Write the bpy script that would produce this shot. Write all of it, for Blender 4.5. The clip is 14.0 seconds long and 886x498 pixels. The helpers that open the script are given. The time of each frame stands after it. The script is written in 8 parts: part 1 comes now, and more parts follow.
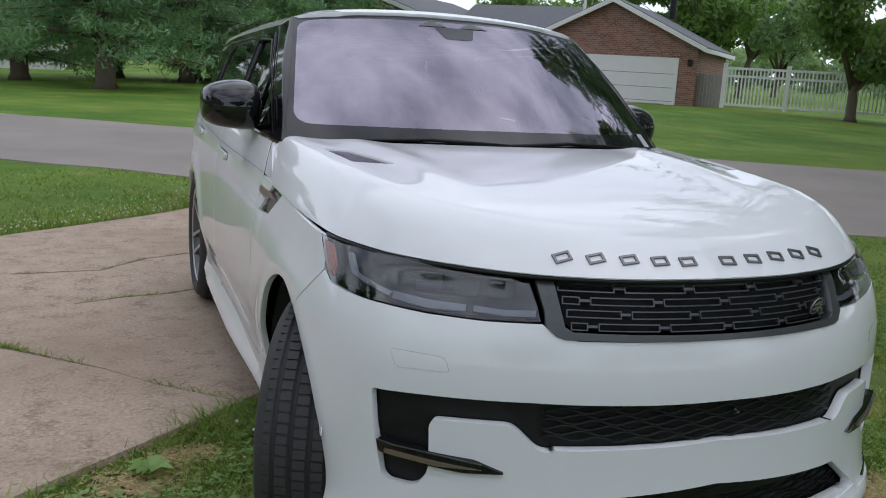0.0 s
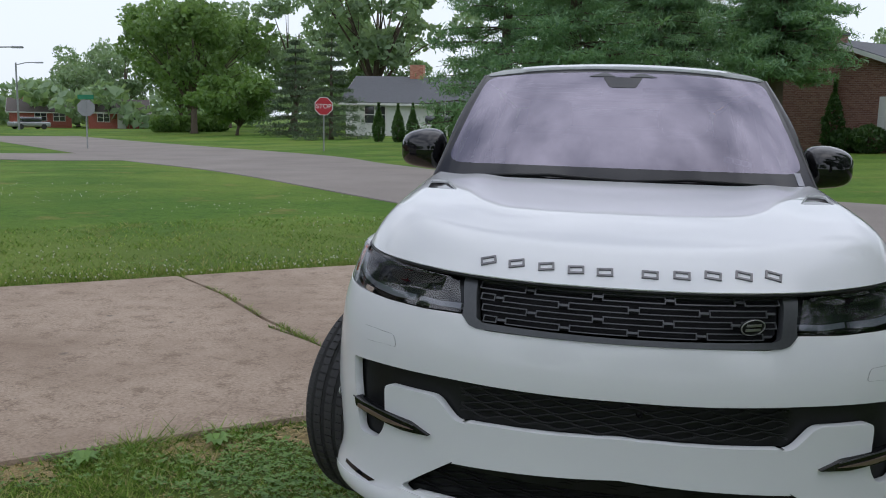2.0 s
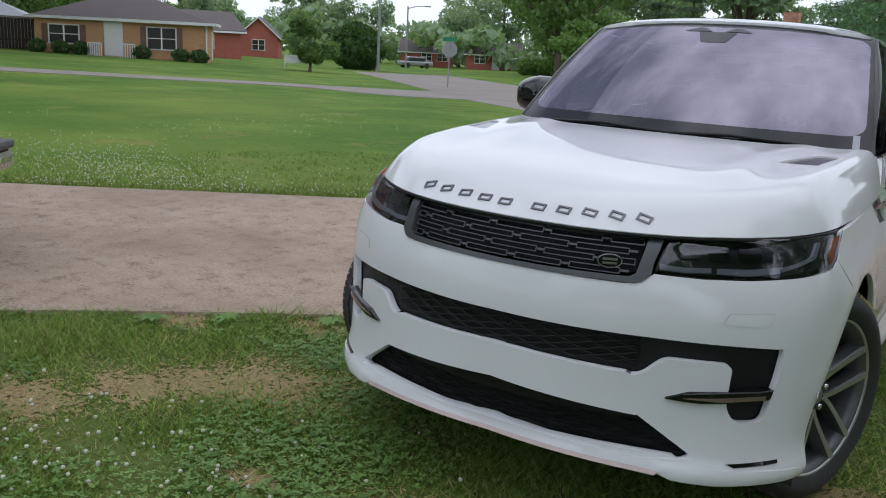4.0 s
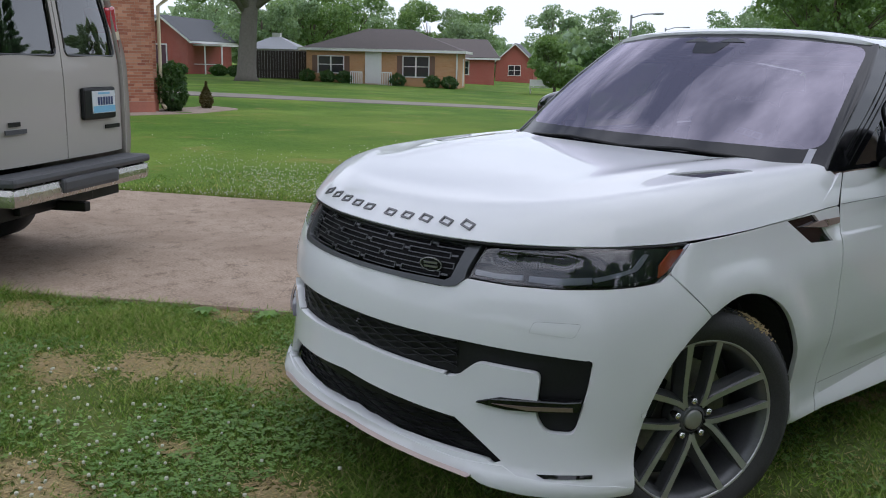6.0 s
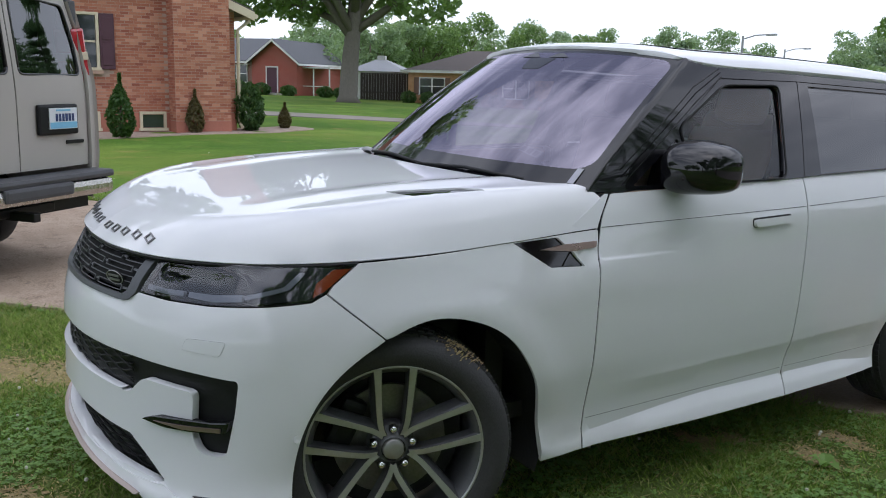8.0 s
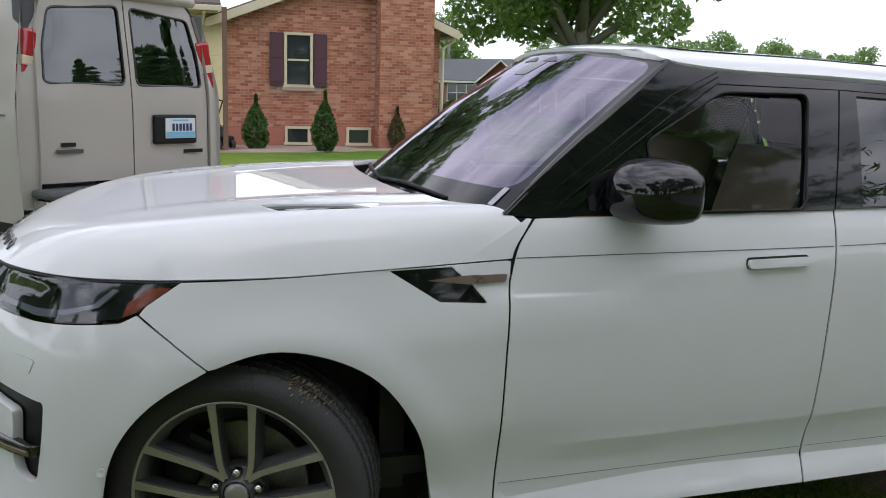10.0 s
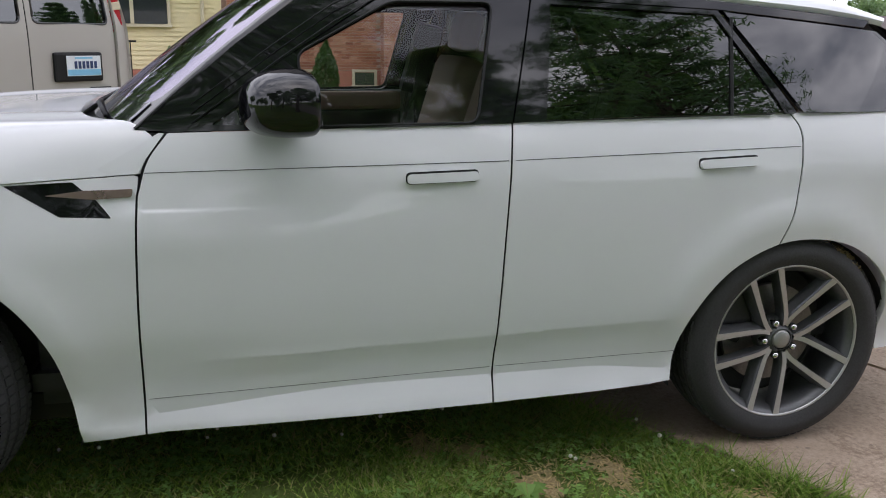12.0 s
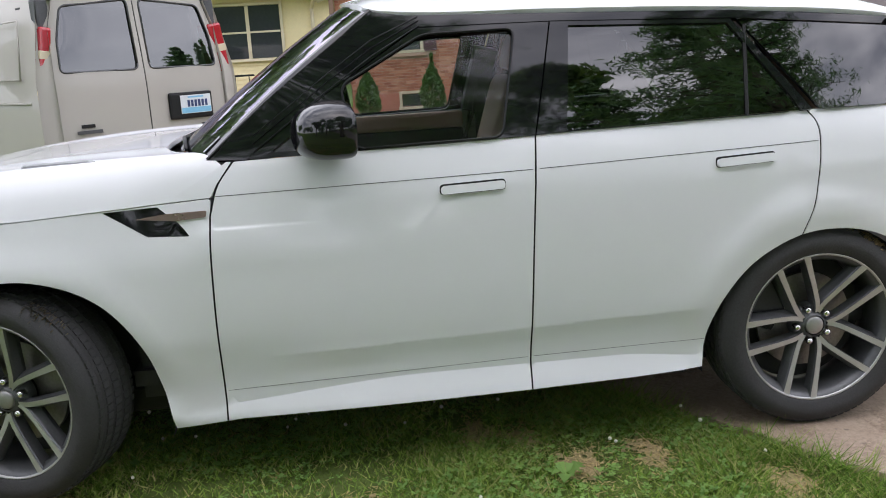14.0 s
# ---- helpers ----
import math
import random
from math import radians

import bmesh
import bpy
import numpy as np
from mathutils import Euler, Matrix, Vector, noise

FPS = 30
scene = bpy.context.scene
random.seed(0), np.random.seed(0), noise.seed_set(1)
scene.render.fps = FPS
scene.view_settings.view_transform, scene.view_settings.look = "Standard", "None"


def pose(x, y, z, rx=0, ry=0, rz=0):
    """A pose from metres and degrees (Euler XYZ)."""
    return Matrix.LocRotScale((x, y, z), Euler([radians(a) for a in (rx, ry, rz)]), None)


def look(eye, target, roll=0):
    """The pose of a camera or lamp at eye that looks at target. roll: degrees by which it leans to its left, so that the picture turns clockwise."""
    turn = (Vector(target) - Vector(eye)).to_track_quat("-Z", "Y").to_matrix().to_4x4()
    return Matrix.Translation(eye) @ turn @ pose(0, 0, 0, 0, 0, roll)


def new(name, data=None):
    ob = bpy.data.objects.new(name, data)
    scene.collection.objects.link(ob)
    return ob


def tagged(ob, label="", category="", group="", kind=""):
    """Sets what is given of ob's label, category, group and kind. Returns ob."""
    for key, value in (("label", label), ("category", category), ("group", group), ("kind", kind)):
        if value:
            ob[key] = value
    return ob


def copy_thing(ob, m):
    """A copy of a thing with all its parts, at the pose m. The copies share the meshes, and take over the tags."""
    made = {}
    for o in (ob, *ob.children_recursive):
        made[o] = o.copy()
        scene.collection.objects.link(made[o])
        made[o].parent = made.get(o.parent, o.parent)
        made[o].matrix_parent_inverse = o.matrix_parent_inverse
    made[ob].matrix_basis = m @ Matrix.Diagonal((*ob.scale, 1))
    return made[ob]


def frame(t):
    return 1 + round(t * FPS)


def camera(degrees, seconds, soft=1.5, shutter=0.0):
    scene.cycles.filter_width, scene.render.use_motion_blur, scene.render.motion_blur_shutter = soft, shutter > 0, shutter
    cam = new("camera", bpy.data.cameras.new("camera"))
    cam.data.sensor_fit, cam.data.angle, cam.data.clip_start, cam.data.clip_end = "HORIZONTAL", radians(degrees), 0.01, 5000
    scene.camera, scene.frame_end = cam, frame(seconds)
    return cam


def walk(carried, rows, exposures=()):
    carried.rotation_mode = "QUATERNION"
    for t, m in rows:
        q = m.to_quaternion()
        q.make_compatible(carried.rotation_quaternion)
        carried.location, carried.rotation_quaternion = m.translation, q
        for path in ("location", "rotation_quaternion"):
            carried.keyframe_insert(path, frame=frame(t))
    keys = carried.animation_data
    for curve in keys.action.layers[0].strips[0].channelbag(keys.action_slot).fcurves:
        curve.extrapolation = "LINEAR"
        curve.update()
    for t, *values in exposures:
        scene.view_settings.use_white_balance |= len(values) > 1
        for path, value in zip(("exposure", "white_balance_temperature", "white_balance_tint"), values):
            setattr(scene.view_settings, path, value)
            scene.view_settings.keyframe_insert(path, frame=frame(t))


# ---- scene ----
cam = camera(53.4, 14.0, soft=1.0)
PATH = [
    (0, (-1.493, -2.559, 1.518), (-0.77, -0.739, 1.11), 3.2),
    (0.5, (-1.232, -2.861, 1.533), (-0.754, -0.973, 1.078), 1.1),
    (1, (-0.84, -2.977, 1.478), (-0.439, -1.079, 0.99), 3.9),
    (1.3, (-0.622, -3.052, 1.493), (-0.341, -1.125, 1.035), 3.3),
    (1.5, (-0.472, -3.128, 1.498), (-0.448, -1.157, 1.162), 2.2),
    (2, (-0.113, -3.233, 1.498), (-0.447, -1.285, 1.19), 1.2),
    (2.5, (0.285, -3.245, 1.505), (-0.134, -1.324, 1.141), 2.6),
    (2.7, (0.444, -3.286, 1.489), (-0.005, -1.370, 1.132), 2.7),
    (3, (0.688, -3.334, 1.527), (0.088, -1.473, 1.107), 1.9),
    (3.2, (0.815, -3.336, 1.549), (0.111, -1.521, 1.088), 2.5),
    (5.3, (2.147, -2.827, 1.56), (0.765, -1.428, 1.195), 1.5),
    (5.5, (2.234, -2.723, 1.567), (0.851, -1.334, 1.165), 2.1),
    (6, (2.471, -2.493, 1.57), (0.97, -1.24, 1.15), 1.4),
    (6.2, (2.574, -2.408, 1.594), (1.021, -1.219, 1.175), 1.1),
    (6.5, (2.698, -2.254, 1.584), (1.135, -1.083, 1.155), 1.3),
    (6.8, (2.8, -2.031, 1.556), (1.249, -0.879, 1.039), 2.0),
    (7, (2.865, -1.881, 1.544), (1.33, -0.73, 0.98), 2.2),
    (7.2, (2.914, -1.777, 1.574), (1.391, -0.613, 1.005), 1.7),
    (7.5, (3.032, -1.604, 1.576), (1.473, -0.436, 1.123), 1.6),
    (8, (3.21, -1.332, 1.573), (1.548, -0.286, 1.195), 1.4),
    (8.2, (3.225, -1.197, 1.553), (1.556, -0.164, 1.167), 1.5),
    (10.3, (3.297, 0.025, 1.546), (1.402, 0.564, 1.202), 2.1),
    (10.5, (3.29, 0.163, 1.547), (1.398, 0.711, 1.202), 2.6),
    (10.7, (3.307, 0.282, 1.533), (1.416, 0.831, 1.184), 2.3),
    (11, (3.385, 0.454, 1.521), (1.471, 0.924, 1.177), 1.5),
    (11.5, (3.536, 0.745, 1.554), (1.608, 1.161, 1.222), 1.1),
    (12, (3.595, 1.048, 1.473), (1.705, 1.502, 1.003), 0.7),
    (12.2, (3.656, 1.132, 1.481), (1.783, 1.629, 0.985), -0.9),
    (12.5, (3.768, 1.219, 1.488), (1.896, 1.725, 0.997), -3.7),
    (13, (3.932, 1.279, 1.502), (2.005, 1.515, 1.019), -3.7),
    (13.5, (3.977, 1.308, 1.506), (2.045, 1.498, 1.026), -3.5),
    (14, (3.979, 1.284, 1.506), (2.035, 1.464, 1.074), -3.5),
]
walk(cam, [(t, look(eye, target, roll)) for t, eye, target, roll in PATH],
     exposures=[(t, e, 6050 if t < 5 else 5950 if t < 9 else 6300, 10.5 if t < 5 else 12.5 if t < 9 else 13.5 if t < 12 else 15.0) for t, e in ((0.0, 0.18), (1.0, 0.3), (1.5, 0.25), (2.0, 0.0), (3.0, 0.12), (5.5, 0.16), (6.5, 0.3), (7.0, 0.58), (7.5, 0.62), (8.0, 0.4), (10.5, 0.52), (11.0, 0.5), (12.0, 0.65), (12.5, 0.8), (13.0, 0.95), (13.5, 1.08), (14.0, 1.08))])

# ---- world, sun, exposure ----
scene.view_settings.exposure = 0.0
SUN_EL, SUN_AZ = radians(66), radians(100)
world = bpy.data.worlds.new("overcast_sky")
scene.world = world
world.use_nodes = True
wn, wl = world.node_tree.nodes, world.node_tree.links
wn.clear()
w_out = wn.new("ShaderNodeOutputWorld")
w_bg = wn.new("ShaderNodeBackground")
w_sky = wn.new("ShaderNodeTexSky")
w_sky.sky_type, w_sky.sun_disc, w_sky.sun_elevation, w_sky.sun_rotation = "NISHITA", False, SUN_EL, SUN_AZ
w_sky.dust_density = 3.0
w_co = wn.new("ShaderNodeTexCoord")
w_map = wn.new("ShaderNodeMapping")
w_map.inputs["Scale"].default_value = (1.3, 1.3, 3.2)
w_no = wn.new("ShaderNodeTexNoise")
w_no.inputs["Scale"].default_value, w_no.inputs["Detail"].default_value, w_no.inputs["Roughness"].default_value = 1.9, 8.0, 0.56
w_ra = wn.new("ShaderNodeValToRGB")
w_ra.color_ramp.elements[0].position, w_ra.color_ramp.elements[0].color = 0.38, (3.1, 3.3, 4.0, 1)
w_ra.color_ramp.elements[1].position, w_ra.color_ramp.elements[1].color = 0.63, (12.6, 12.5, 12.9, 1)
# the cloud structure fades into even haze near the horizon
w_se = wn.new("ShaderNodeSeparateXYZ")
w_mr = wn.new("ShaderNodeMapRange")
w_mr.inputs["From Min"].default_value, w_mr.inputs["From Max"].default_value = 0.16, 0.46
w_hz = wn.new("ShaderNodeMix")
w_hz.data_type = "RGBA"
w_hz.inputs["A"].default_value = (8.6, 8.9, 9.4, 1)
wl.new(w_co.outputs["Generated"], w_se.inputs["Vector"])
wl.new(w_se.outputs["Z"], w_mr.inputs["Value"])
wl.new(w_mr.outputs["Result"], w_hz.inputs["Factor"])
wl.new(w_ra.outputs["Color"], w_hz.inputs["B"])
w_mx = wn.new("ShaderNodeMix")
w_mx.data_type = "RGBA"
w_mx.inputs["Factor"].default_value = 0.86
wl.new(w_co.outputs["Generated"], w_map.inputs["Vector"])
wl.new(w_map.outputs["Vector"], w_no.inputs["Vector"])
wl.new(w_no.outputs["Fac"], w_ra.inputs["Fac"])
wl.new(w_sky.outputs["Color"], w_mx.inputs["A"])
wl.new(w_hz.outputs["Result"], w_mx.inputs["B"])
wl.new(w_mx.outputs["Result"], w_bg.inputs["Color"])
w_bg.inputs["Strength"].default_value = 0.118
wl.new(w_bg.outputs["Background"], w_out.inputs["Surface"])

sun_data = bpy.data.lights.new("sun", "SUN")
sun_data.energy, sun_data.angle, sun_data.color = 0.5, radians(120), (1.0, 0.985, 0.96)
sun = new("sun", sun_data)
sun.matrix_world = look((0, 0, 0), (-math.sin(SUN_AZ) * math.cos(SUN_EL), -math.cos(SUN_AZ) * math.cos(SUN_EL), -math.sin(SUN_EL)))

# ---- materials ----


class Nodes:
    """Short hand for one node material."""

    def __init__(self, name):
        self.mat = bpy.data.materials.new(name)
        self.mat.use_nodes = True
        self.t = self.mat.node_tree
        self.b = self.t.nodes["Principled BSDF"]
        self.out = self.t.nodes["Material Output"]
        self.coord = None

    def node(self, kind, **values):
        n = self.t.nodes.new("ShaderNode" + kind)
        for key, value in values.items():
            key = key.replace("_", " ")
            if key in n.inputs:
                n.inputs[key].default_value = value
        return n

    def link(self, a, b):
        self.t.links.new(a, b)

    def place(self, scale=(1, 1, 1), turn=(0, 0, 0), world_space=True):
        c = self.node("TexCoord")
        m = self.node("Mapping")
        m.inputs["Scale"].default_value = scale
        m.inputs["Rotation"].default_value = turn
        if world_space:
            g = self.node("NewGeometry")
            self.link(g.outputs["Position"], m.inputs["Vector"])
        else:
            self.link(c.outputs["Object"], m.inputs["Vector"])
        return m.outputs["Vector"]

    def noise(self, scale, detail=4.0, rough=0.55, vec=None):
        n = self.node("TexNoise", Scale=scale, Detail=detail, Roughness=rough)
        if vec is not None:
            self.link(vec, n.inputs["Vector"])
        return n.outputs["Fac"]

    def ramp(self, fac, stops):
        r = self.node("ValToRGB")
        el = r.color_ramp.elements
        while len(el) < len(stops):
            el.new(0.5)
        for e, (p, c) in zip(el, stops):
            e.position, e.color = p, (*c, 1)
        self.link(fac, r.inputs["Fac"])
        return r.outputs["Color"]

    def mix(self, fac, a, b, blend="MIX"):
        m = self.node("Mix")
        m.data_type, m.blend_type = "RGBA", blend
        for sock, v in (("Factor", fac), ("A", a), ("B", b)):
            s = [i for i in m.inputs if i.name == sock and i.type == ("VALUE" if sock == "Factor" else "RGBA")][0]
            if isinstance(v, (int, float)):
                s.default_value = v
            elif isinstance(v, tuple):
                s.default_value = (*v, 1)
            else:
                self.link(v, s)
        return [o for o in m.outputs if o.type == "RGBA"][0]

    def bump(self, height, strength=0.3, distance=0.01):
        b = self.node("Bump", Strength=strength, Distance=distance)
        self.link(height, b.inputs["Height"])
        self.link(b.outputs["Normal"], self.b.inputs["Normal"])

    def set(self, color=None, rough=0.5, metal=0.0, **more):
        if color is not None:
            if isinstance(color, tuple):
                self.b.inputs["Base Color"].default_value = (*color, 1)
            else:
                self.link(color, self.b.inputs["Base Color"])
        if isinstance(rough, (int, float)):
            self.b.inputs["Roughness"].default_value = rough
        else:
            self.link(rough, self.b.inputs["Roughness"])
        self.b.inputs["Metallic"].default_value = metal
        for key, value in more.items():
            self.b.inputs[key.replace("_", " ")].default_value = value
        return self.mat


def plain(name, color, rough=0.5, metal=0.0, vary=0.12, scale=14.0, bump=0.0, **more):
    """A surface of one colour with mild wear in colour and gloss."""
    n = Nodes(name)
    v = n.place(world_space=False)
    a = n.noise(scale, 5.0, 0.6, v)
    b = n.noise(scale * 7, 3.0, 0.6, v)
    lo = tuple(c * (1 - vary) for c in color)
    hi = tuple(min(1.0, c * (1 + vary)) for c in color)
    col = n.mix(0.5, n.ramp(a, ((0.3, lo), (0.7, hi))), n.ramp(b, ((0.3, lo), (0.7, hi))))
    r = n.ramp(a, ((0.25, (max(0.0, rough * 0.82),) * 3), (0.75, (min(1, rough * 1.2),) * 3)))
    if bump:
        n.bump(b, bump, 0.004)
    return n.set(col, r, metal, **more)


def car_paint(name, color, coat=1.0):
    n = Nodes(name)
    v = n.place(world_space=False)
    dust = n.noise(2.2, 6.0, 0.65, v)
    film = n.noise(60.0, 3.0, 0.6, v)
    col = n.mix(n.ramp(dust, ((0.42, (0, 0, 0)), (0.75, (0.14, 0.14, 0.14)))), color, tuple(c * 0.86 for c in color))
    r = n.ramp(film, ((0.3, (0.16,) * 3), (0.7, (0.24,) * 3)))
    return n.set(col, r, 0.0, Specular_IOR_Level=0.0, Coat_Weight=coat, Coat_Roughness=0.012, Coat_IOR=1.5)


def thin_glass(name, tint, reflect, gloss_tint=(1, 1, 1), rough=0.0, edge=0.9):
    """A pane: light passes through it tinted, and it mirrors its surroundings more at a slant."""
    n = Nodes(name)
    tr = n.node("BsdfTransparent")
    tr.inputs["Color"].default_value = (*tint, 1)
    gl = n.node("BsdfGlossy", Roughness=rough)
    gl.inputs["Color"].default_value = (*gloss_tint, 1)
    lw = n.node("LayerWeight", Blend=0.25)
    ma = n.node("Math")
    ma.operation = "MULTIPLY_ADD"
    n.link(lw.outputs["Fresnel"], ma.inputs[0])
    ma.inputs[1].default_value, ma.inputs[2].default_value = edge, reflect
    ma.use_clamp = True
    mx = n.node("MixShader")
    n.link(ma.outputs[0], mx.inputs[0])
    n.link(tr.outputs[0], mx.inputs[1])
    n.link(gl.outputs[0], mx.inputs[2])
    n.link(mx.outputs[0], n.out.inputs["Surface"])
    return n.mat


def brick_wall(name, c1, c2, mortar, turn=(0, 0, 0), bump=0.35):
    n = Nodes(name)
    c = n.node("TexCoord")
    m = n.node("Mapping")
    m.inputs["Rotation"].default_value = turn
    n.link(c.outputs["UV"], m.inputs["Vector"])
    b = n.node("TexBrick", Scale=1.0)
    b.inputs["Brick Width"].default_value, b.inputs["Row Height"].default_value = 0.21, 0.075
    b.inputs["Mortar Size"].default_value, b.inputs["Mortar Smooth"].default_value = 0.007, 0.3
    n.link(m.outputs["Vector"], b.inputs["Vector"])
    b.inputs["Mortar"].default_value = (*mortar, 1)
    wear = n.noise(0.6, 6.0, 0.6, m.outputs["Vector"])
    for k, cc in (("Color1", c1), ("Color2", c2)):
        n.link(n.mix(n.ramp(wear, ((0.35, (0, 0, 0)), (0.75, (0.4, 0.4, 0.4)))), cc, tuple(x * 0.62 for x in cc)), b.inputs[k])
    grain = n.noise(45.0, 3.0, 0.6, m.outputs["Vector"])
    col = n.mix(0.35, b.outputs["Color"], n.ramp(grain, ((0.2, (0.25, 0.2, 0.17)), (0.8, (0.85, 0.75, 0.7)))), "OVERLAY")
    inv = n.node("Math")
    inv.operation = "SUBTRACT"
    inv.inputs[0].default_value = 1.0
    n.link(b.outputs["Fac"], inv.inputs[1])
    n.bump(inv.outputs[0], bump, 0.01)
    return n.set(col, 0.85)


def leaf(name, dark, light, rough=0.55):
    n = Nodes(name)
    g = n.node("NewGeometry")
    pos = n.noise(0.55, 3.0, 0.5, g.outputs["Position"])
    col = n.mix(0.55, n.ramp(g.outputs["Random Per Island"], ((0.0, dark), (1.0, light))), n.ramp(pos, ((0.3, dark), (0.7, light))))
    n.b.inputs["Subsurface Weight"].default_value = 0.0
    mat = n.set(col, rough)
    tl = n.node("BsdfTranslucent")
    n.link(n.mix(1.0, col, (1.25, 1.25, 0.6), "MULTIPLY"), tl.inputs["Color"])
    mx = n.node("MixShader")
    mx.inputs[0].default_value = 0.38
    n.link(n.b.outputs[0], mx.inputs[1])
    n.link(tl.outputs[0], mx.inputs[2])
    n.link(mx.outputs[0], n.out.inputs["Surface"])
    return mat


M = {}
M["paint"] = car_paint("white_paint", (0.70, 0.712, 0.725))
M["black"] = plain("gloss_black", (0.006, 0.006, 0.0075), 0.04, vary=0.2, Specular_IOR_Level=0.6)
M["satin"] = plain("satin_black", (0.009, 0.0095, 0.010), 0.45, vary=0.25, bump=0.1, Specular_IOR_Level=0.3)
M["dgrey"] = plain("dark_grey_satin", (0.075, 0.079, 0.084), 0.36, 0.55, vary=0.12)
M["void"] = plain("grille_dark", (0.004, 0.004, 0.005), 0.7, vary=0.2, Specular_IOR_Level=0.2)
M["bar"] = plain("grille_bar_grey", (0.085, 0.088, 0.092), 0.36, 0.6, vary=0.12)
M["letter"] = plain("lettering_grey", (0.16, 0.16, 0.165), 0.3, 0.7, vary=0.1)
M["bronze"] = plain("bronze_trim", (0.30, 0.22, 0.19), 0.3, 0.75, vary=0.12)
M["rosesilver"] = plain("rose_silver_trim", (0.50, 0.41, 0.38), 0.42, 0.4, vary=0.03)
M["tyre"] = plain("tyre_rubber", (0.032, 0.032, 0.033), 0.75, vary=0.35, scale=20, bump=0.35)
M["rimface"] = plain("machined_alloy", (0.46, 0.46, 0.46), 0.38, 0.75, vary=0.08)
M["hubcap"] = plain("hub_cap_silver", (0.33, 0.33, 0.32), 0.34, 0.6, vary=0.08)
M["rimdark"] = plain("grey_alloy", (0.11, 0.113, 0.118), 0.40, 0.5, vary=0.15)
M["chrome"] = plain("chrome", (0.72, 0.72, 0.72), 0.14, 1.0, vary=0.06)
M["steel"] = plain("brake_steel", (0.25, 0.24, 0.23), 0.42, 0.9, vary=0.25)
M["wsglass"] = thin_glass("coated_windscreen", (0.30, 0.30, 0.32), 0.25, (0.79, 0.74, 0.89), edge=0.8)
M["band"] = plain("windscreen_black_band", (0.010, 0.010, 0.013), 0.06, vary=0.1)
M["clear"] = thin_glass("side_glass", (0.74, 0.77, 0.76), 0.03, edge=0.7)
M["privacy"] = thin_glass("privacy_glass", (0.06, 0.066, 0.068), 0.085, edge=0.9)
M["lampglass"] = thin_glass("lamp_glass", (0.60, 0.62, 0.66), 0.06, edge=0.8)
M["lampdark"] = plain("lamp_housing", (0.02, 0.021, 0.023), 0.25, 0.2, vary=0.2)
M["lampclear"] = plain("lamp_light_guide", (0.36, 0.38, 0.40), 0.16, 0.25, vary=0.1)
M["amber"] = plain("amber_reflector", (0.55, 0.10, 0.03), 0.2, vary=0.15, Coat_Weight=1.0)
M["red"] = plain("red_lamp", (0.42, 0.02, 0.03), 0.15, vary=0.15, Coat_Weight=1.0)
M["tan"] = plain("tan_leather", (0.46, 0.34, 0.25), 0.55, vary=0.1, scale=30, bump=0.25)
M["inside"] = plain("dark_interior", (0.030, 0.030, 0.032), 0.62, vary=0.2, bump=0.15)
M["paper"] = plain("sticker_paper", (0.36, 0.36, 0.40), 0.5, vary=0.06)
M["ink"] = plain("sticker_ink", (0.22, 0.22, 0.27), 0.5)
M["vanpaint"] = car_paint("pewter_paint", (0.45, 0.43, 0.395), 0.5)
M["greyplastic"] = plain("grey_plastic", (0.075, 0.078, 0.085), 0.55, vary=0.2, bump=0.2)
M["wornchrome"] = plain("worn_chrome", (0.55, 0.53, 0.49), 0.26, 0.9, vary=0.25, scale=9)
M["plate_white"] = plain("plate_white", (0.72, 0.76, 0.8), 0.35)
M["plate_blue"] = plain("plate_blue", (0.22, 0.52, 0.74), 0.35)
M["plate_ink"] = plain("plate_ink", (0.03, 0.055, 0.16), 0.4)
M["vanglass"] = thin_glass("van_glass", (0.16, 0.175, 0.18), 0.13, edge=0.9)
M["whitetrim"] = plain("white_trim", (0.72, 0.72, 0.70), 0.5, vary=0.06, scale=5)
M["cream"] = plain("cream_siding", (0.74, 0.64, 0.38), 0.6, vary=0.07, scale=4)
M["creamtrim"] = plain("cream_trim", (0.62, 0.55, 0.40), 0.6, vary=0.06)
M["plum"] = plain("plum_shutter", (0.085, 0.035, 0.05), 0.6, vary=0.15)
M["paintbase"] = plain("painted_foundation", (0.42, 0.165, 0.115), 0.8, vary=0.1, scale=3, bump=0.2)
M["brick_o"] = brick_wall("orange_red_brick", (0.36, 0.135, 0.085), (0.58, 0.30, 0.20), (0.46, 0.33, 0.26))
def single_brick():
    n = Nodes("fired_brick")
    g, o = n.node("NewGeometry"), n.node("ObjectInfo")
    ad = n.node("Math")
    ad.operation = "ADD"
    n.link(g.outputs["Random Per Island"], ad.inputs[0])
    n.link(o.outputs["Random"], ad.inputs[1])
    fr = n.node("Math")
    fr.operation = "FRACT"
    n.link(ad.outputs[0], fr.inputs[0])
    col = n.ramp(fr.outputs[0], ((0.0, (0.30, 0.10, 0.065)), (0.3, (0.40, 0.155, 0.095)), (0.7, (0.46, 0.20, 0.125)), (1.0, (0.58, 0.31, 0.21))))
    stain = n.noise(1.1, 5.0, 0.6, n.place())
    col = n.mix(n.ramp(stain, ((0.45, (0, 0, 0)), (0.75, (0.4, 0.4, 0.4)))), col, (0.27, 0.12, 0.085))
    n.bump(n.noise(60.0, 4.0, 0.65, n.place()), 0.4, 0.004)
    return n.set(col, 0.88)


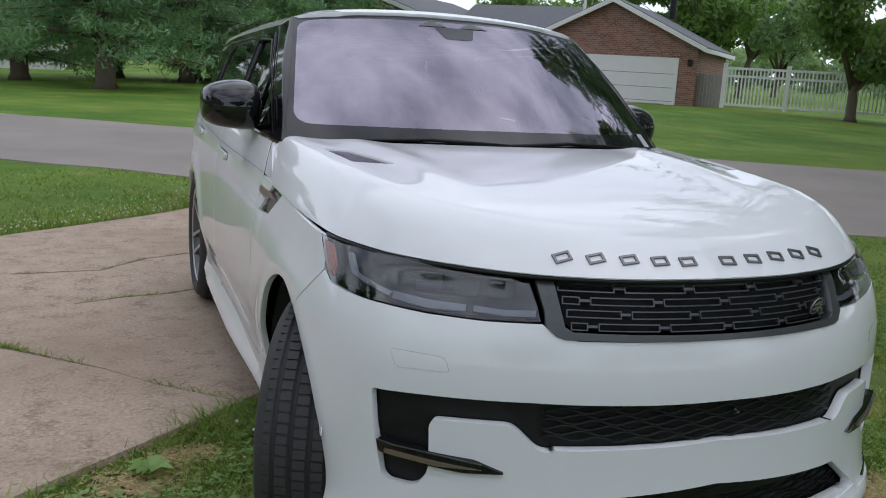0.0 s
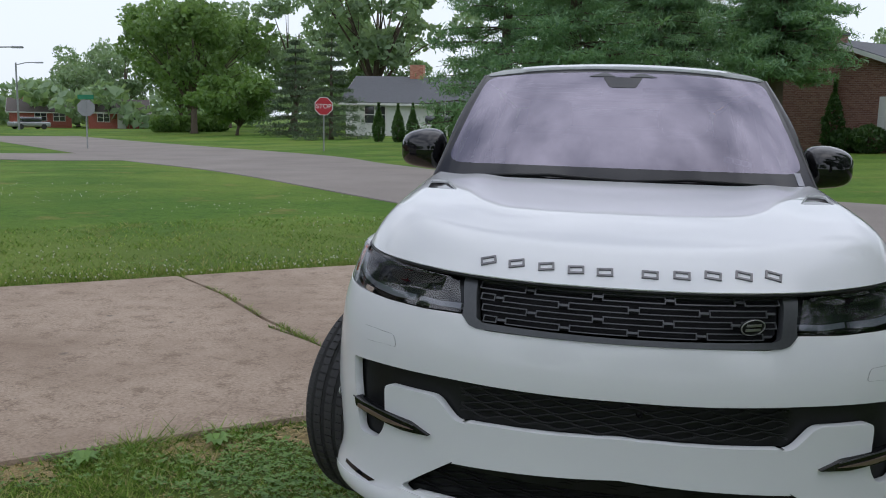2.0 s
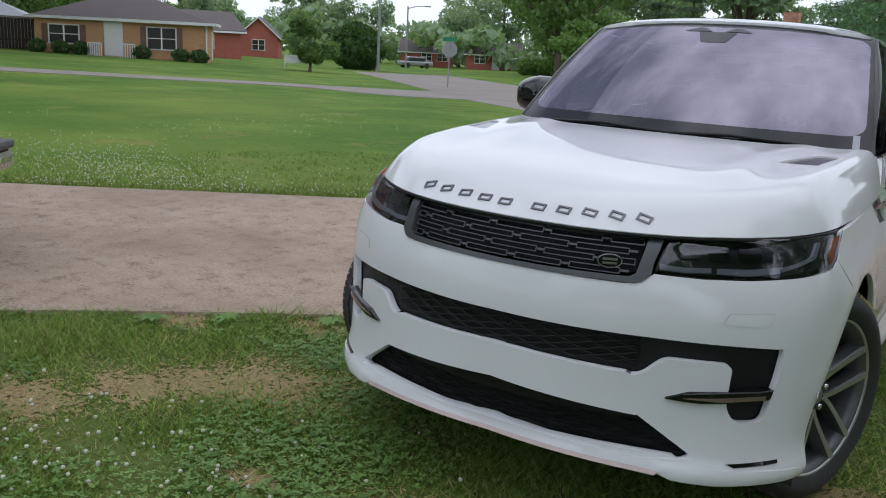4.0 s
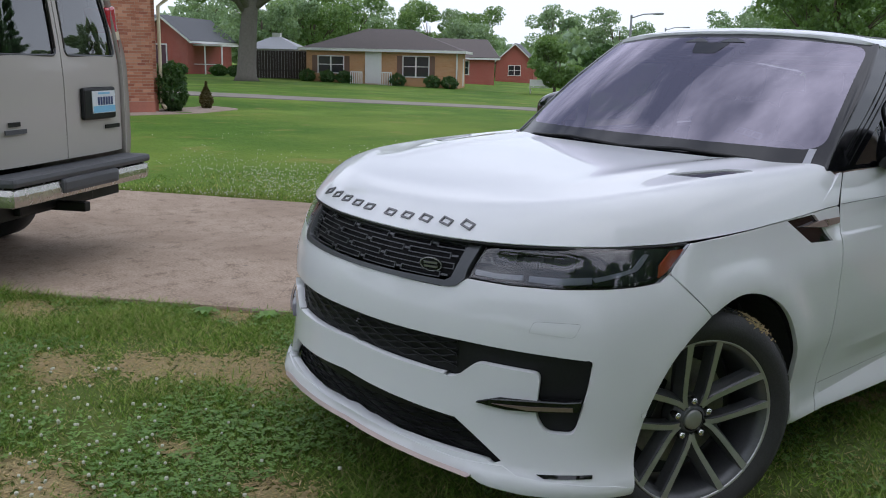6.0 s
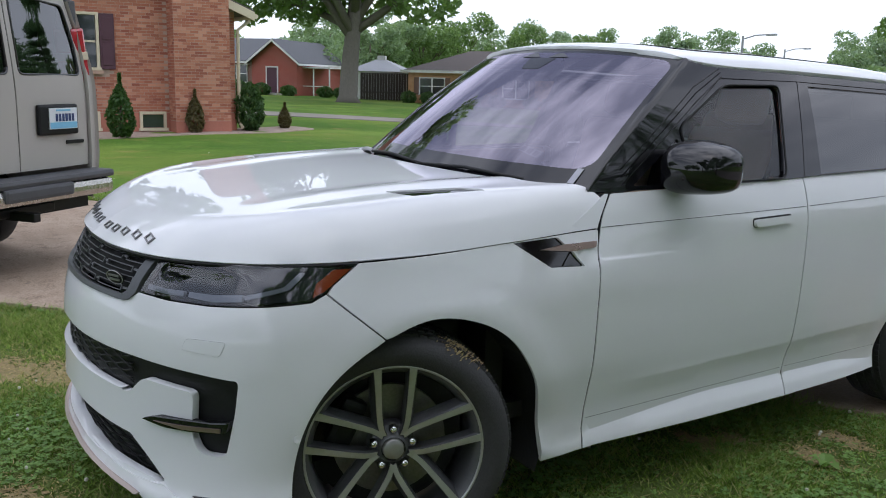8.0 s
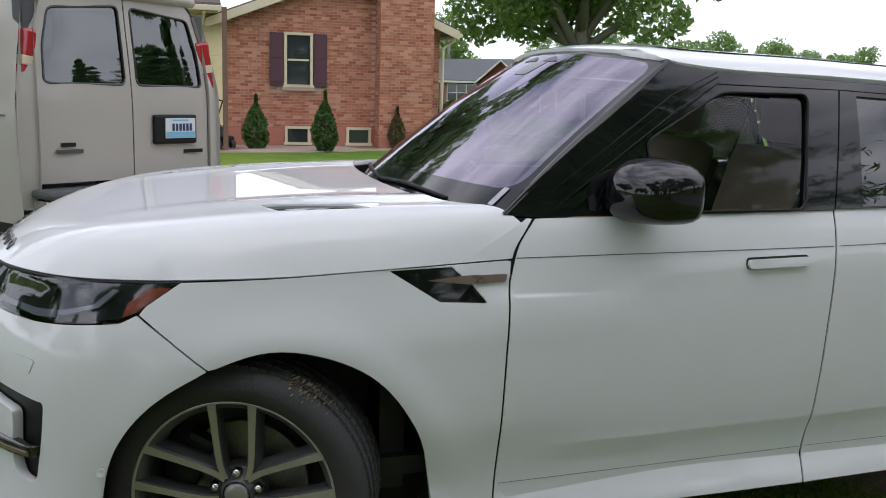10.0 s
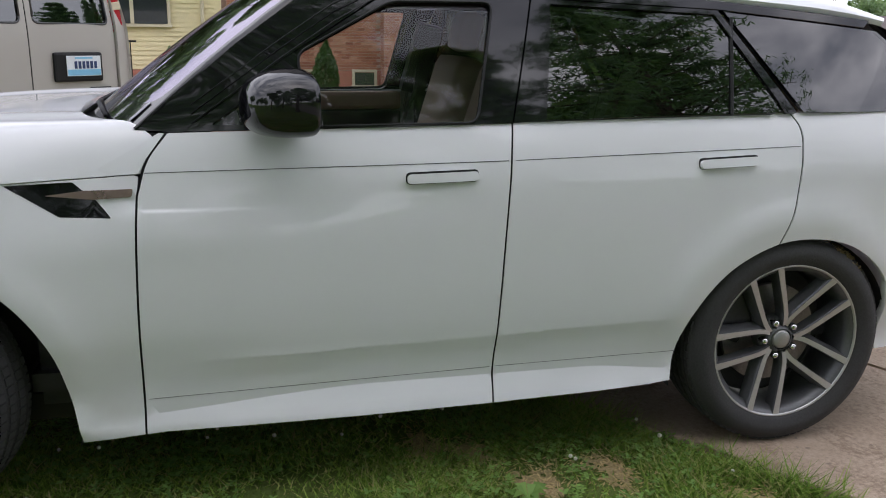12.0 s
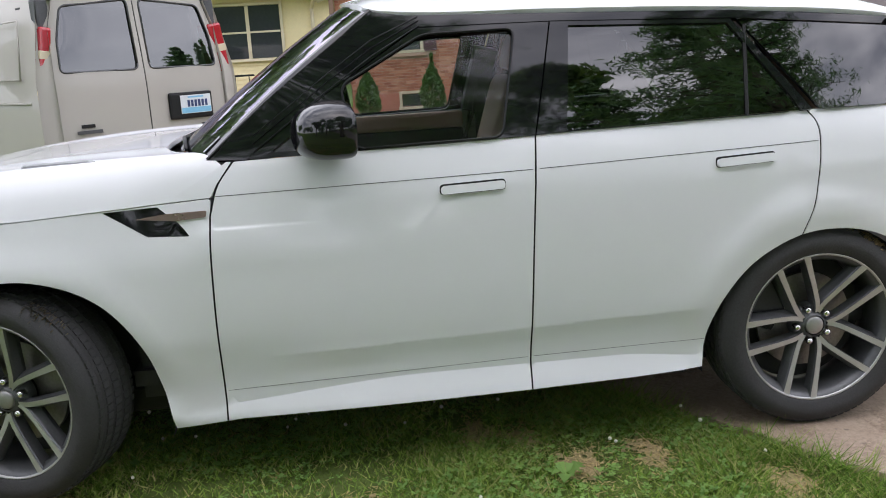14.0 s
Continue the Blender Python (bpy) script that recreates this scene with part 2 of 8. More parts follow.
M["brick_one"] = single_brick()
M["mortar"] = plain("wall_mortar", (0.44, 0.33, 0.27), 0.95, vary=0.15, scale=3, bump=0.4)
M["brick_r"] = brick_wall("red_brown_brick", (0.185, 0.082, 0.062), (0.29, 0.165, 0.125), (0.34, 0.29, 0.255))
M["brick_y"] = brick_wall("buff_brick", (0.48, 0.26, 0.12), (0.56, 0.33, 0.16), (0.5, 0.38, 0.26))
M["brick_red"] = brick_wall("far_red_brick", (0.33, 0.075, 0.055), (0.40, 0.11, 0.085), (0.35, 0.2, 0.17))
M["shingle"] = plain("grey_shingle", (0.12, 0.125, 0.135), 0.9, vary=0.3, scale=6, bump=0.5)
M["shingle_b"] = plain("brown_shingle", (0.115, 0.098, 0.092), 0.9, vary=0.3, scale=6, bump=0.5)
M["pane"] = plain("dark_pane", (0.03, 0.035, 0.04), 0.08, vary=0.2, Coat_Weight=1.0)
M["post"] = plain("brown_post", (0.17, 0.10, 0.07), 0.7, vary=0.15)
M["bark"] = plain("bark", (0.115, 0.088, 0.066), 0.92, vary=0.4, scale=9, bump=0.9)
M["barkgrey"] = plain("grey_bark", (0.16, 0.145, 0.125), 0.92, vary=0.35, scale=9, bump=0.9)
M["leaf_mid"] = leaf("maple_leaf", (0.095, 0.170, 0.062), (0.25, 0.38, 0.135))
# paler and bluer than leaf_mid: distance haze mixed into the leaf colour
M["leaf_far"] = leaf("hazed_leaf", (0.185, 0.275, 0.170), (0.34, 0.46, 0.28))
M["leaf_light"] = leaf("light_leaf", (0.090, 0.180, 0.045), (0.203, 0.323, 0.090))
M["leaf_pine"] = leaf("pine_needles", (0.085, 0.180, 0.10), (0.25, 0.41, 0.21))
M["leaf_spruce"] = leaf("spruce_needles", (0.068, 0.105, 0.078), (0.15, 0.205, 0.13))
M["leaf_shrub"] = leaf("arborvitae_leaf", (0.030, 0.075, 0.022), (0.095, 0.18, 0.05))
M["leaf_brown"] = leaf("bronzed_shrub_leaf", (0.075, 0.068, 0.03), (0.17, 0.14, 0.06))
M["galv"] = plain("galvanised_steel", (0.34, 0.35, 0.36), 0.45, 0.7, vary=0.12)
M["stopred"] = plain("sign_red", (0.48, 0.025, 0.04), 0.4, vary=0.06)
M["signwhite"] = plain("sign_white", (0.8, 0.8, 0.8), 0.4, vary=0.04)
M["signyellow"] = plain("sign_yellow", (0.75, 0.42, 0.02), 0.4, vary=0.06)
M["signgreen"] = plain("sign_green", (0.02, 0.2, 0.1), 0.4, vary=0.06)
M["soil"] = plain("mulch_stone", (0.33, 0.26, 0.21), 0.95, vary=0.35, scale=12, bump=0.8)
M["darkwood"] = plain("dark_fence_wood", (0.035, 0.026, 0.024), 0.75, vary=0.25)
M["greyfence"] = plain("grey_wood", (0.27, 0.26, 0.25), 0.8, vary=0.2)
M["clover"] = leaf("clover_leaf", (0.075, 0.165, 0.035), (0.27, 0.44, 0.115))
M["flower"] = plain("clover_flower", (0.60, 0.60, 0.48), 0.8, vary=0.12)


def grass_material():
    n = Nodes("lawn_grass")
    g = n.node("NewGeometry")
    pos = g.outputs["Position"]
    big = n.noise(0.35, 4.0, 0.55, pos)
    mid = n.noise(1.7, 5.0, 0.6, pos)
    base = n.ramp(g.outputs["Random Per Island"], ((0.0, (0.085, 0.150, 0.022)), (0.45, (0.205, 0.335, 0.050)), (0.75, (0.36, 0.48, 0.10)), (0.9, (0.45, 0.43, 0.17)), (1.0, (0.50, 0.41, 0.20))))
    col = n.mix(n.ramp(mid, ((0.55, (0, 0, 0)), (0.75, (0.38, 0.38, 0.38)))), base, (0.25, 0.24, 0.075))
    col = n.mix(n.ramp(big, ((0.4, (0, 0, 0)), (0.7, (0.500, 0.500, 0.500)))), col, (0.075, 0.165, 0.020))
    n.set(col, 0.65, Specular_IOR_Level=0.2)
    tl = n.node("BsdfTranslucent")
    n.link(col, tl.inputs["Color"])
    mx = n.node("MixShader")
    mx.inputs[0].default_value = 0.3
    n.link(n.b.outputs[0], mx.inputs[1])
    n.link(tl.outputs[0], mx.inputs[2])
    n.link(mx.outputs[0], n.out.inputs["Surface"])
    return n.mat


def lawn_material():
    """Mown lawn seen from a few metres: blades, clover tufts, bare and dry spots."""
    n = Nodes("lawn")
    v = n.place()
    fine = n.noise(70.0, 5.0, 0.7, v)
    tuft = n.noise(9.0, 5.0, 0.65, v)
    patch = n.noise(0.9, 6.0, 0.6, v)
    wide = n.noise(0.16, 4.0, 0.6, v)
    col = n.ramp(fine, ((0.3, (0.022, 0.050, 0.007)), (0.52, (0.088, 0.178, 0.022)), (0.75, (0.185, 0.310, 0.050))))
    col = n.mix(n.ramp(tuft, ((0.4, (0, 0, 0)), (0.75, (0.500, 0.500, 0.500)))), col, (0.105, 0.205, 0.026))
    col = n.mix(n.ramp(tuft, ((0.30, (0.75, 0.75, 0.75)), (0.48, (0, 0, 0)))), col, (0.036, 0.085, 0.011))
    swath = n.noise(0.42, 5.0, 0.62, v)
    col = n.mix(n.ramp(swath, ((0.34, (0.72, 0.72, 0.72)), (0.50, (0, 0, 0)))), col, (0.052, 0.128, 0.015))
    col = n.mix(n.ramp(swath, ((0.52, (0, 0, 0)), (0.70, (0.6, 0.6, 0.6)))), col, (0.190, 0.300, 0.055))
    col = n.mix(n.ramp(wide, ((0.42, (0, 0, 0)), (0.62, (0.55, 0.55, 0.55)))), col, (0.200, 0.262, 0.045))
    dry = n.ramp(patch, ((0.58, (0, 0, 0)), (0.73, (0.55, 0.55, 0.55))))
    col = n.mix(dry, col, (0.300, 0.225, 0.085))
    # darker near the origin: thatch tone plus shade between the blades painted in
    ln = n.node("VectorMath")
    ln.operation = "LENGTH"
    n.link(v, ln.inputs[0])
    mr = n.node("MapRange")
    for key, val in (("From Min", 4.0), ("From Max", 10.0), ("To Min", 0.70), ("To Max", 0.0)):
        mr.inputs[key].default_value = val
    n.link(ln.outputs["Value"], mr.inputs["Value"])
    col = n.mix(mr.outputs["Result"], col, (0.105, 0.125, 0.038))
    n.bump(tuft, 0.9, 0.05)
    return n.set(col, 0.85, Specular_IOR_Level=0.12)


def concrete_material():
    """Pinkish old slab: exposed aggregate, damp blotches, oil spots, pale scuffs."""
    n = Nodes("old_concrete")
    v = n.place()
    agg = n.noise(48.0, 7.0, 0.82, v)
    mid = n.noise(6.0, 8.0, 0.7, v)
    big = n.noise(0.7, 7.0, 0.62, v)
    col = n.ramp(agg, ((0.28, (0.17, 0.122, 0.085)), (0.5, (0.345, 0.265, 0.195)), (0.72, (0.58, 0.46, 0.355))))
    col = n.mix(n.ramp(mid, ((0.46, (0, 0, 0)), (0.66, (0.6, 0.6, 0.6)))), col, (0.45, 0.355, 0.27))
    col = n.mix(n.ramp(mid, ((0.34, (0.75, 0.75, 0.75)), (0.47, (0, 0, 0)))), col, (0.175, 0.125, 0.085))
    col = n.mix(n.ramp(big, ((0.36, (0.7, 0.7, 0.7)), (0.56, (0, 0, 0)))), col, (0.235, 0.17, 0.118))
    wob = n.node("TexNoise", Scale=14.0, Detail=3.0)
    n.link(v, wob.inputs["Vector"])
    vv = n.mix(0.06, v, wob.outputs["Color"])
    for scale, lo, hi, amount in ((2.6, 0.02, 0.085, 0.75), (9.0, 0.03, 0.10, 0.6)):
        spots = n.node("TexVoronoi", Scale=scale)
        n.link(vv, spots.inputs["Vector"])
        col = n.mix(n.ramp(spots.outputs["Distance"], ((lo, (amount,) * 3), (hi, (0, 0, 0)))), col, (0.10, 0.085, 0.07))
    n.bump(agg, 0.5, 0.005)
    return n.set(col, 0.88)


def soil_material():
    """Trodden dry soil and thatch between the turf."""
    n = Nodes("dry_thatch")
    v = n.place()
    fine = n.noise(90.0, 5.0, 0.7, v)
    mid = n.noise(8.0, 5.0, 0.65, v)
    col = n.ramp(fine, ((0.3, (0.20, 0.145, 0.065)), (0.55, (0.37, 0.285, 0.14)), (0.75, (0.52, 0.42, 0.235))))
    col = n.mix(n.ramp(mid, ((0.42, (0, 0, 0)), (0.62, (0.5, 0.5, 0.5)))), col, (0.19, 0.20, 0.06))
    n.bump(fine, 0.7, 0.01)
    return n.set(col, 0.95)


def asphalt_material():
    n = Nodes("worn_asphalt")
    v = n.place()
    agg = n.noise(90.0, 4.0, 0.7, v)
    big = n.noise(0.4, 6.0, 0.6, v)
    col = n.ramp(agg, ((0.25, (0.150, 0.130, 0.116)), (0.7, (0.265, 0.235, 0.210))))
    col = n.mix(n.ramp(big, ((0.35, (0, 0, 0)), (0.7, (0.6, 0.6, 0.6)))), col, (0.315, 0.278, 0.246))
    n.bump(agg, 0.3, 0.006)
    return n.set(col, 0.9)


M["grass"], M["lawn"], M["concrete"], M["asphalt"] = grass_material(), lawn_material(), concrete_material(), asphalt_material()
M["thatch"] = soil_material()
M["drygrass"] = leaf("dry_grass", (0.34, 0.255, 0.125), (0.58, 0.46, 0.27), 0.8)

# ---- mesh helpers ----


def part(name, bm, mat, parent=None, label="", smooth=False):
    """Link a bmesh as one mesh object under a thing or a part."""
    me = bpy.data.meshes.new(name)
    bm.to_mesh(me)
    bm.free()
    me.materials.append(M[mat])
    if smooth:
        me.shade_smooth()
    ob = new(name, me)
    if parent is not None:
        ob.parent = parent
    return tagged(ob, label)


def thing(name, at, label, category, group="", kind="", turn=0.0):
    ob = new(name)
    ob.matrix_world = pose(*at, 0, 0, turn)
    return tagged(ob, label, category, group, kind)


def add_box(bm, x0, x1, y0, y1, z0, z1, bevel=0.0, m=None):
    r = bmesh.ops.create_cube(bm, size=1.0)
    vs = r["verts"]
    for v in vs:
        v.co = Vector(((x0 + x1) / 2 + v.co.x * (x1 - x0), (y0 + y1) / 2 + v.co.y * (y1 - y0), (z0 + z1) / 2 + v.co.z * (z1 - z0)))
    if bevel:
        es = {e for v in vs for e in v.link_edges}
        out = bmesh.ops.bevel(bm, geom=list(es), offset=bevel, segments=2, affect="EDGES", profile=0.6)
        vs = list({v for f in out["faces"] for v in f.verts} | {v for v in vs if v.is_valid})
    if m is not None:
        bmesh.ops.transform(bm, matrix=m, verts=[v for v in vs if v.is_valid])
    return bm


def box(*a, **k):
    return add_box(bmesh.new(), *a, **k)


def add_cyl(bm, r0, r1, p, q, n=20, caps=True):
    """A tapered round bar from p to q."""
    p, q = Vector(p), Vector(q)
    d = q - p
    m = Matrix.Translation((p + q) / 2) @ d.to_track_quat("Z", "Y").to_matrix().to_4x4()
    bmesh.ops.create_cone(bm, cap_ends=caps, segments=n, radius1=r0, radius2=r1, depth=d.length, matrix=m)
    return bm


def cyl(*a, **k):
    return add_cyl(bmesh.new(), *a, **k)


def add_tube(bm, pts, radii, n=8):
    """A bar through several points."""
    rings = []
    pts = [Vector(p) for p in pts]
    for i, p in enumerate(pts):
        d = (pts[min(i + 1, len(pts) - 1)] - pts[max(i - 1, 0)]).normalized()
        a = d.orthogonal().normalized()
        if i and (rings[-1][0].co - pts[i - 1]).length > 1e-6:
            a = (rings[-1][0].co - pts[i - 1])
            a = (a - d * a.dot(d)).normalized()
        b = d.cross(a)
        r = radii[i] if isinstance(radii, (list, tuple)) else radii
        rings.append([bm.verts.new(p + r * (math.cos(k * math.tau / n) * a + math.sin(k * math.tau / n) * b)) for k in range(n)])
    for r0, r1 in zip(rings, rings[1:]):
        for k in range(n):
            bm.faces.new((r0[k], r0[(k + 1) % n], r1[(k + 1) % n], r1[k]))
    bm.faces.new(rings[0][::-1])
    bm.faces.new(rings[-1])
    return bm


def tube(*a, **k):
    return add_tube(bmesh.new(), *a, **k)


def spin(profile, n=48, axis="X"):
    """A turned body: profile of (along the axis, radius)."""
    bm = bmesh.new()
    rings = []
    for a, r in profile:
        ring = []
        for k in range(n):
            c, s = math.cos(k * math.tau / n) * r, math.sin(k * math.tau / n) * r
            ring.append(bm.verts.new((a, c, s) if axis == "X" else (c, s, a)))
        rings.append(ring)
    for r0, r1 in zip(rings, rings[1:]):
        for k in range(n):
            bm.faces.new((r0[k], r0[(k + 1) % n], r1[(k + 1) % n], r1[k]))
    return bm


def from_arrays(name, verts, faces, mat, parent=None, label="", smooth=False):
    me = bpy.data.meshes.new(name)
    me.from_pydata(verts, [], faces)
    me.materials.append(M[mat])
    if smooth:
        me.shade_smooth()
    ob = new(name, me)
    if parent is not None:
        ob.parent = parent
    return tagged(ob, label)


def curve(points, n=12, closed=False):
    """Points along a Catmull-Rom curve through 2D points."""
    p = [np.array(q, float) for q in points]
    out = []
    m = len(p)
    for i in range(m if closed else m - 1):
        p0 = p[(i - 1) % m] if closed or i else 2 * p[0] - p[1]
        p1, p2 = p[i % m], p[(i + 1) % m]
        p3 = p[(i + 2) % m] if closed or i + 2 < m else 2 * p[-1] - p[-2]
        for k in range(n):
            t = k / n
            out.append(tuple(0.5 * (2 * p1 + (p2 - p0) * t + (2 * p0 - 5 * p1 + 4 * p2 - p3) * t * t + (3 * p1 - p0 - 3 * p2 + p3) * t ** 3)))
    if not closed:
        out.append(tuple(p[-1]))
    return out


def dense(poly, step):
    """A closed polygon with no edge longer than step."""
    out = []
    for a, b in zip(poly, poly[1:] + poly[:1]):
        n = max(1, math.ceil(math.dist(a, b) / step))
        out += [(a[0] + (b[0] - a[0]) * k / n, a[1] + (b[1] - a[1]) * k / n) for k in range(n)]
    return out


def rounded(poly, r, n=5):
    """Polygon with rounded corners."""
    out = []
    m = len(poly)
    for i in range(m):
        a, b, c = (np.array(poly[(i + k) % m], float) for k in (-1, 0, 1))
        u, w = a - b, c - b
        lu, lw = np.linalg.norm(u), np.linalg.norm(w)
        d = min(r, lu * 0.45, lw * 0.45)
        p, q = b + u / lu * d, b + w / lw * d
        for k in range(n + 1):
            t = k / n
            out.append(tuple((1 - t) ** 2 * p + 2 * t * (1 - t) * b + t * t * q))
    return out


def inside(px, py, poly):
    x, y = np.array(poly).T
    x2, y2 = np.roll(x, -1), np.roll(y, -1)
    cross = ((y[None] > py[:, None]) != (y2[None] > py[:, None])) & (px[:, None] < (x2 - x)[None] * (py[:, None] - y[None]) / np.where(y2 == y, 1e-12, y2 - y)[None] + x[None])
    return cross.sum(1) % 2 == 1


def edge_distance(px, py, poly):
    a = np.array(poly)
    b = np.roll(a, -1, 0)
    d = b - a
    l2 = np.maximum((d ** 2).sum(1), 1e-12)
    p = np.stack((px, py), 1)
    t = np.clip(((p[:, None] - a[None]) * d[None]).sum(2) / l2[None], 0, 1)
    q = a[None] + t[..., None] * d[None]
    return np.sqrt(((p[:, None] - q) ** 2).sum(2)).min(1)


def panel(name, f, outline, mat, parent=None, holes=(), step=0.05, thick=0.012, flip=False, label="", rim=True, lines=()):
    """A sheet cut to an outline in (u, v), laid on the surface f(u, v), with edges turned inwards."""
    from mathutils.geometry import delaunay_2d_cdt
    loops = [dense(list(outline), step)] + [dense(list(h), step) for h in holes]
    pts, edges = [], []
    for lp in loops:
        k = len(pts)
        pts += lp
        edges += [(k + i, k + (i + 1) % len(lp)) for i in range(len(lp))]
    for ln in lines:
        k = len(pts)
        pts += [tuple(p) for p in ln]
        edges += [(k + i, k + i + 1) for i in range(len(ln) - 1)]
    o = np.array(loops[0])
    gu = np.arange(o[:, 0].min(), o[:, 0].max(), step)
    gv = np.arange(o[:, 1].min(), o[:, 1].max(), step * 0.87)
    uu, vv = np.meshgrid(gu, gv)
    uu = uu + (np.arange(len(gv)) % 2)[:, None] * step / 2
    uu, vv = uu.ravel(), vv.ravel()
    keep = inside(uu, vv, loops[0]) & (edge_distance(uu, vv, loops[0]) > step * 0.45)
    for h in loops[1:]:
        keep &= ~inside(uu, vv, h) & (edge_distance(uu, vv, h) > step * 0.45)
    pts += list(zip(uu[keep], vv[keep]))
    vs, _, fs, _, _, _ = delaunay_2d_cdt([Vector(p) for p in pts], edges, [], 0, 1e-6)
    c = np.array([[sum(vs[i][k] for i in t) / 3 for k in (0, 1)] for t in fs])
    ok = inside(c[:, 0], c[:, 1], loops[0])
    for h in loops[1:]:
        ok &= ~inside(c[:, 0], c[:, 1], h)
    tris = [tuple(t) for t, k in zip(fs, ok) if k]
    e = 1e-4
    pos, nor = [], []
    for p in vs:
        q = Vector(f(p[0], p[1]))
        n = (Vector(f(p[0] + e, p[1])) - Vector(f(p[0] - e, p[1]))).cross(Vector(f(p[0], p[1] + e)) - Vector(f(p[0], p[1] - e)))
        n.normalize()
        pos.append(q)
        nor.append(-n if flip else n)
    if flip:
        tris = [t[::-1] for t in tris]
    count = {}
    for t in tris:
        for a, b in ((t[0], t[1]), (t[1], t[2]), (t[2], t[0])):
            count[(a, b)] = count.get((a, b), 0) + 1
    border = [(a, b) for a, b in count if (b, a) not in count]
    verts, normals, faces = list(pos), list(nor), list(tris)
    if rim and thick:
        out_i, in_i = {}, {}
        for a, b in border:
            d = pos[b] - pos[a]
            side = d.cross(nor[a]).normalized()
            for i in (a, b):
                if i not in out_i:
                    out_i[i] = len(verts)
                    verts.append(pos[i])
                    normals.append((side + nor[i] * 0.5).normalized())
                    in_i[i] = len(verts)
                    verts.append(pos[i] - nor[i] * thick)
                    normals.append(side)
            faces.append((out_i[b], out_i[a], in_i[a], in_i[b]))
    me = bpy.data.meshes.new(name)
    me.from_pydata(verts, [], faces)
    me.materials.append(M[mat])
    me.shade_smooth()
    me.normals_split_custom_set_from_vertices([tuple(n) for n in normals])
    ob = new(name, me)
    if parent is not None:
        ob.parent = parent
    return tagged(ob, label)


def table(rows):
    """Smooth lookup through rows of (key, value)."""
    k = np.array([r[0] for r in rows], float)
    v = np.array([r[1] for r in rows], float)
    d = np.gradient(v, k)

    def get(x):
        x = min(max(x, k[0]), k[-1])
        i = min(int(np.searchsorted(k, x, "right")) - 1, len(k) - 2)
        i = max(i, 0)
        h = k[i + 1] - k[i]
        t = (x - k[i]) / h
        return float(v[i] * (1 + 2 * t) * (1 - t) ** 2 + d[i] * h * t * (1 - t) ** 2 + v[i + 1] * t * t * (3 - 2 * t) + d[i + 1] * h * t * t * (t - 1))
    return get


def step01(a, b, x):
    t = min(max((x - a) / (b - a), 0.0), 1.0)
    return t * t * (3 - 2 * t)

# ---- ground ----


def rise(x, y):
    """Height of the land: level round the car, higher by the garage, lower by the crossing."""
    r = math.hypot(x, y)
    a = math.degrees(math.atan2(x, y))
    s = step01(8, 34, r)
    return s * (0.5 * math.exp(-((a - 36) / 20) ** 2) + 0.1 * math.exp(-((a + 75) / 16) ** 2)) - 0.0145 * max(0.0, r - 6) * step01(6, 30, r) * math.exp(-((a + 34) / 19) ** 2)


def build_ground():
    rings = [0.0] + [0.6 * 1.13 ** k for k in range(72)]
    n = 96
    verts, faces = [], []
    for r in rings:
        for k in range(n):
            x, y = r * math.sin(k * math.tau / n), r * math.cos(k * math.tau / n)
            verts.append((x, y, rise(x, y) - 0.03))
    for i in range(len(rings) - 1):
        for k in range(n):
            faces.append((i * n + k, i * n + (k + 1) % n, (i + 1) * n + (k + 1) % n, (i + 1) * n + k)[::-1])
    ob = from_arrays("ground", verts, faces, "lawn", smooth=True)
    tagged(ob, "mown green lawn with clover and bare dry patches", "lawn", kind="structure")


def sheet(name, outline, mat, label, category, lift=0.0, step=0.6, thick=0.06, holes=()):
    ob = panel(name, lambda x, y: (x, y, rise(x, y) + lift), outline, mat, None, holes=holes, step=step, thick=thick)
    return tagged(ob, label, category, kind="structure")


build_ground()
ROAD_NEAR = [(-44, 52), (-26, 34.5), (-17.2, 25.6), (-11, 19.6), (-5.3, 13.15), (-2.7, 10.45), (-1.3, 9.5), (-0.4, 8.7), (1.3, 7.2), (3.7, 5.7), (6.0, 4.45), (12, 2.0), (24, -2), (60, -16)]
ROAD_FAR = [(60, -7), (24, 5.2), (12.2, 9.6), (8.6, 11.5), (4.2, 13.9), (0.1, 16.3), (-1.8, 17.8), (-3.5, 19.1), (-6.6, 23.2), (-10.1, 28.6), (-19.3, 38.5), (-27, 46.5), (-40, 60)]
sheet("road", curve(ROAD_NEAR, 5) + curve(ROAD_FAR, 5), "asphalt", "worn grey asphalt residential street with patched edges", "road", -0.012, 0.9)
sheet("road", curve([(-15.6, 24.6), (-18.4, 22.6), (-22.2, 22.2), (-24.8, 17.0), (-28.2, 12.5), (-38, 3), (-60, -16)], 5) + curve([(-64, -13), (-41, 6), (-30.6, 14.4), (-27.0, 18.6), (-24.4, 23.6), (-22.5, 26.5), (-19.8, 29.5)], 5), "asphalt", "narrow pale asphalt side street crossing the lawns", "road", -0.008, 1.2)
PAVE_POLY = [(5.2, 14.0), (7.0, 12.8), (8.1, 17.8), (12.4, 21.9), (18.4, 27.6), (20.2, 27.4), (16.4, 31.2), (14.2, 31.6), (9.9, 23.4), (7.2, 18.0)]
sheet("pavement", PAVE_POLY, "asphalt", "grey asphalt drive leading to a double garage", "drive", -0.004, 0.9)
EDGE_NEAR = [(-14, -9.6), (-8.0, -4.75), (-4.6, -1.85), (-2.6, -0.12), (-1.36, 0.86), (-0.4, 1.66), (0.39, 2.36), (0.84, 2.68), (1.35, 3.02), (1.85, 3.5), (2.6, 4.5), (3.5, 5.9)]
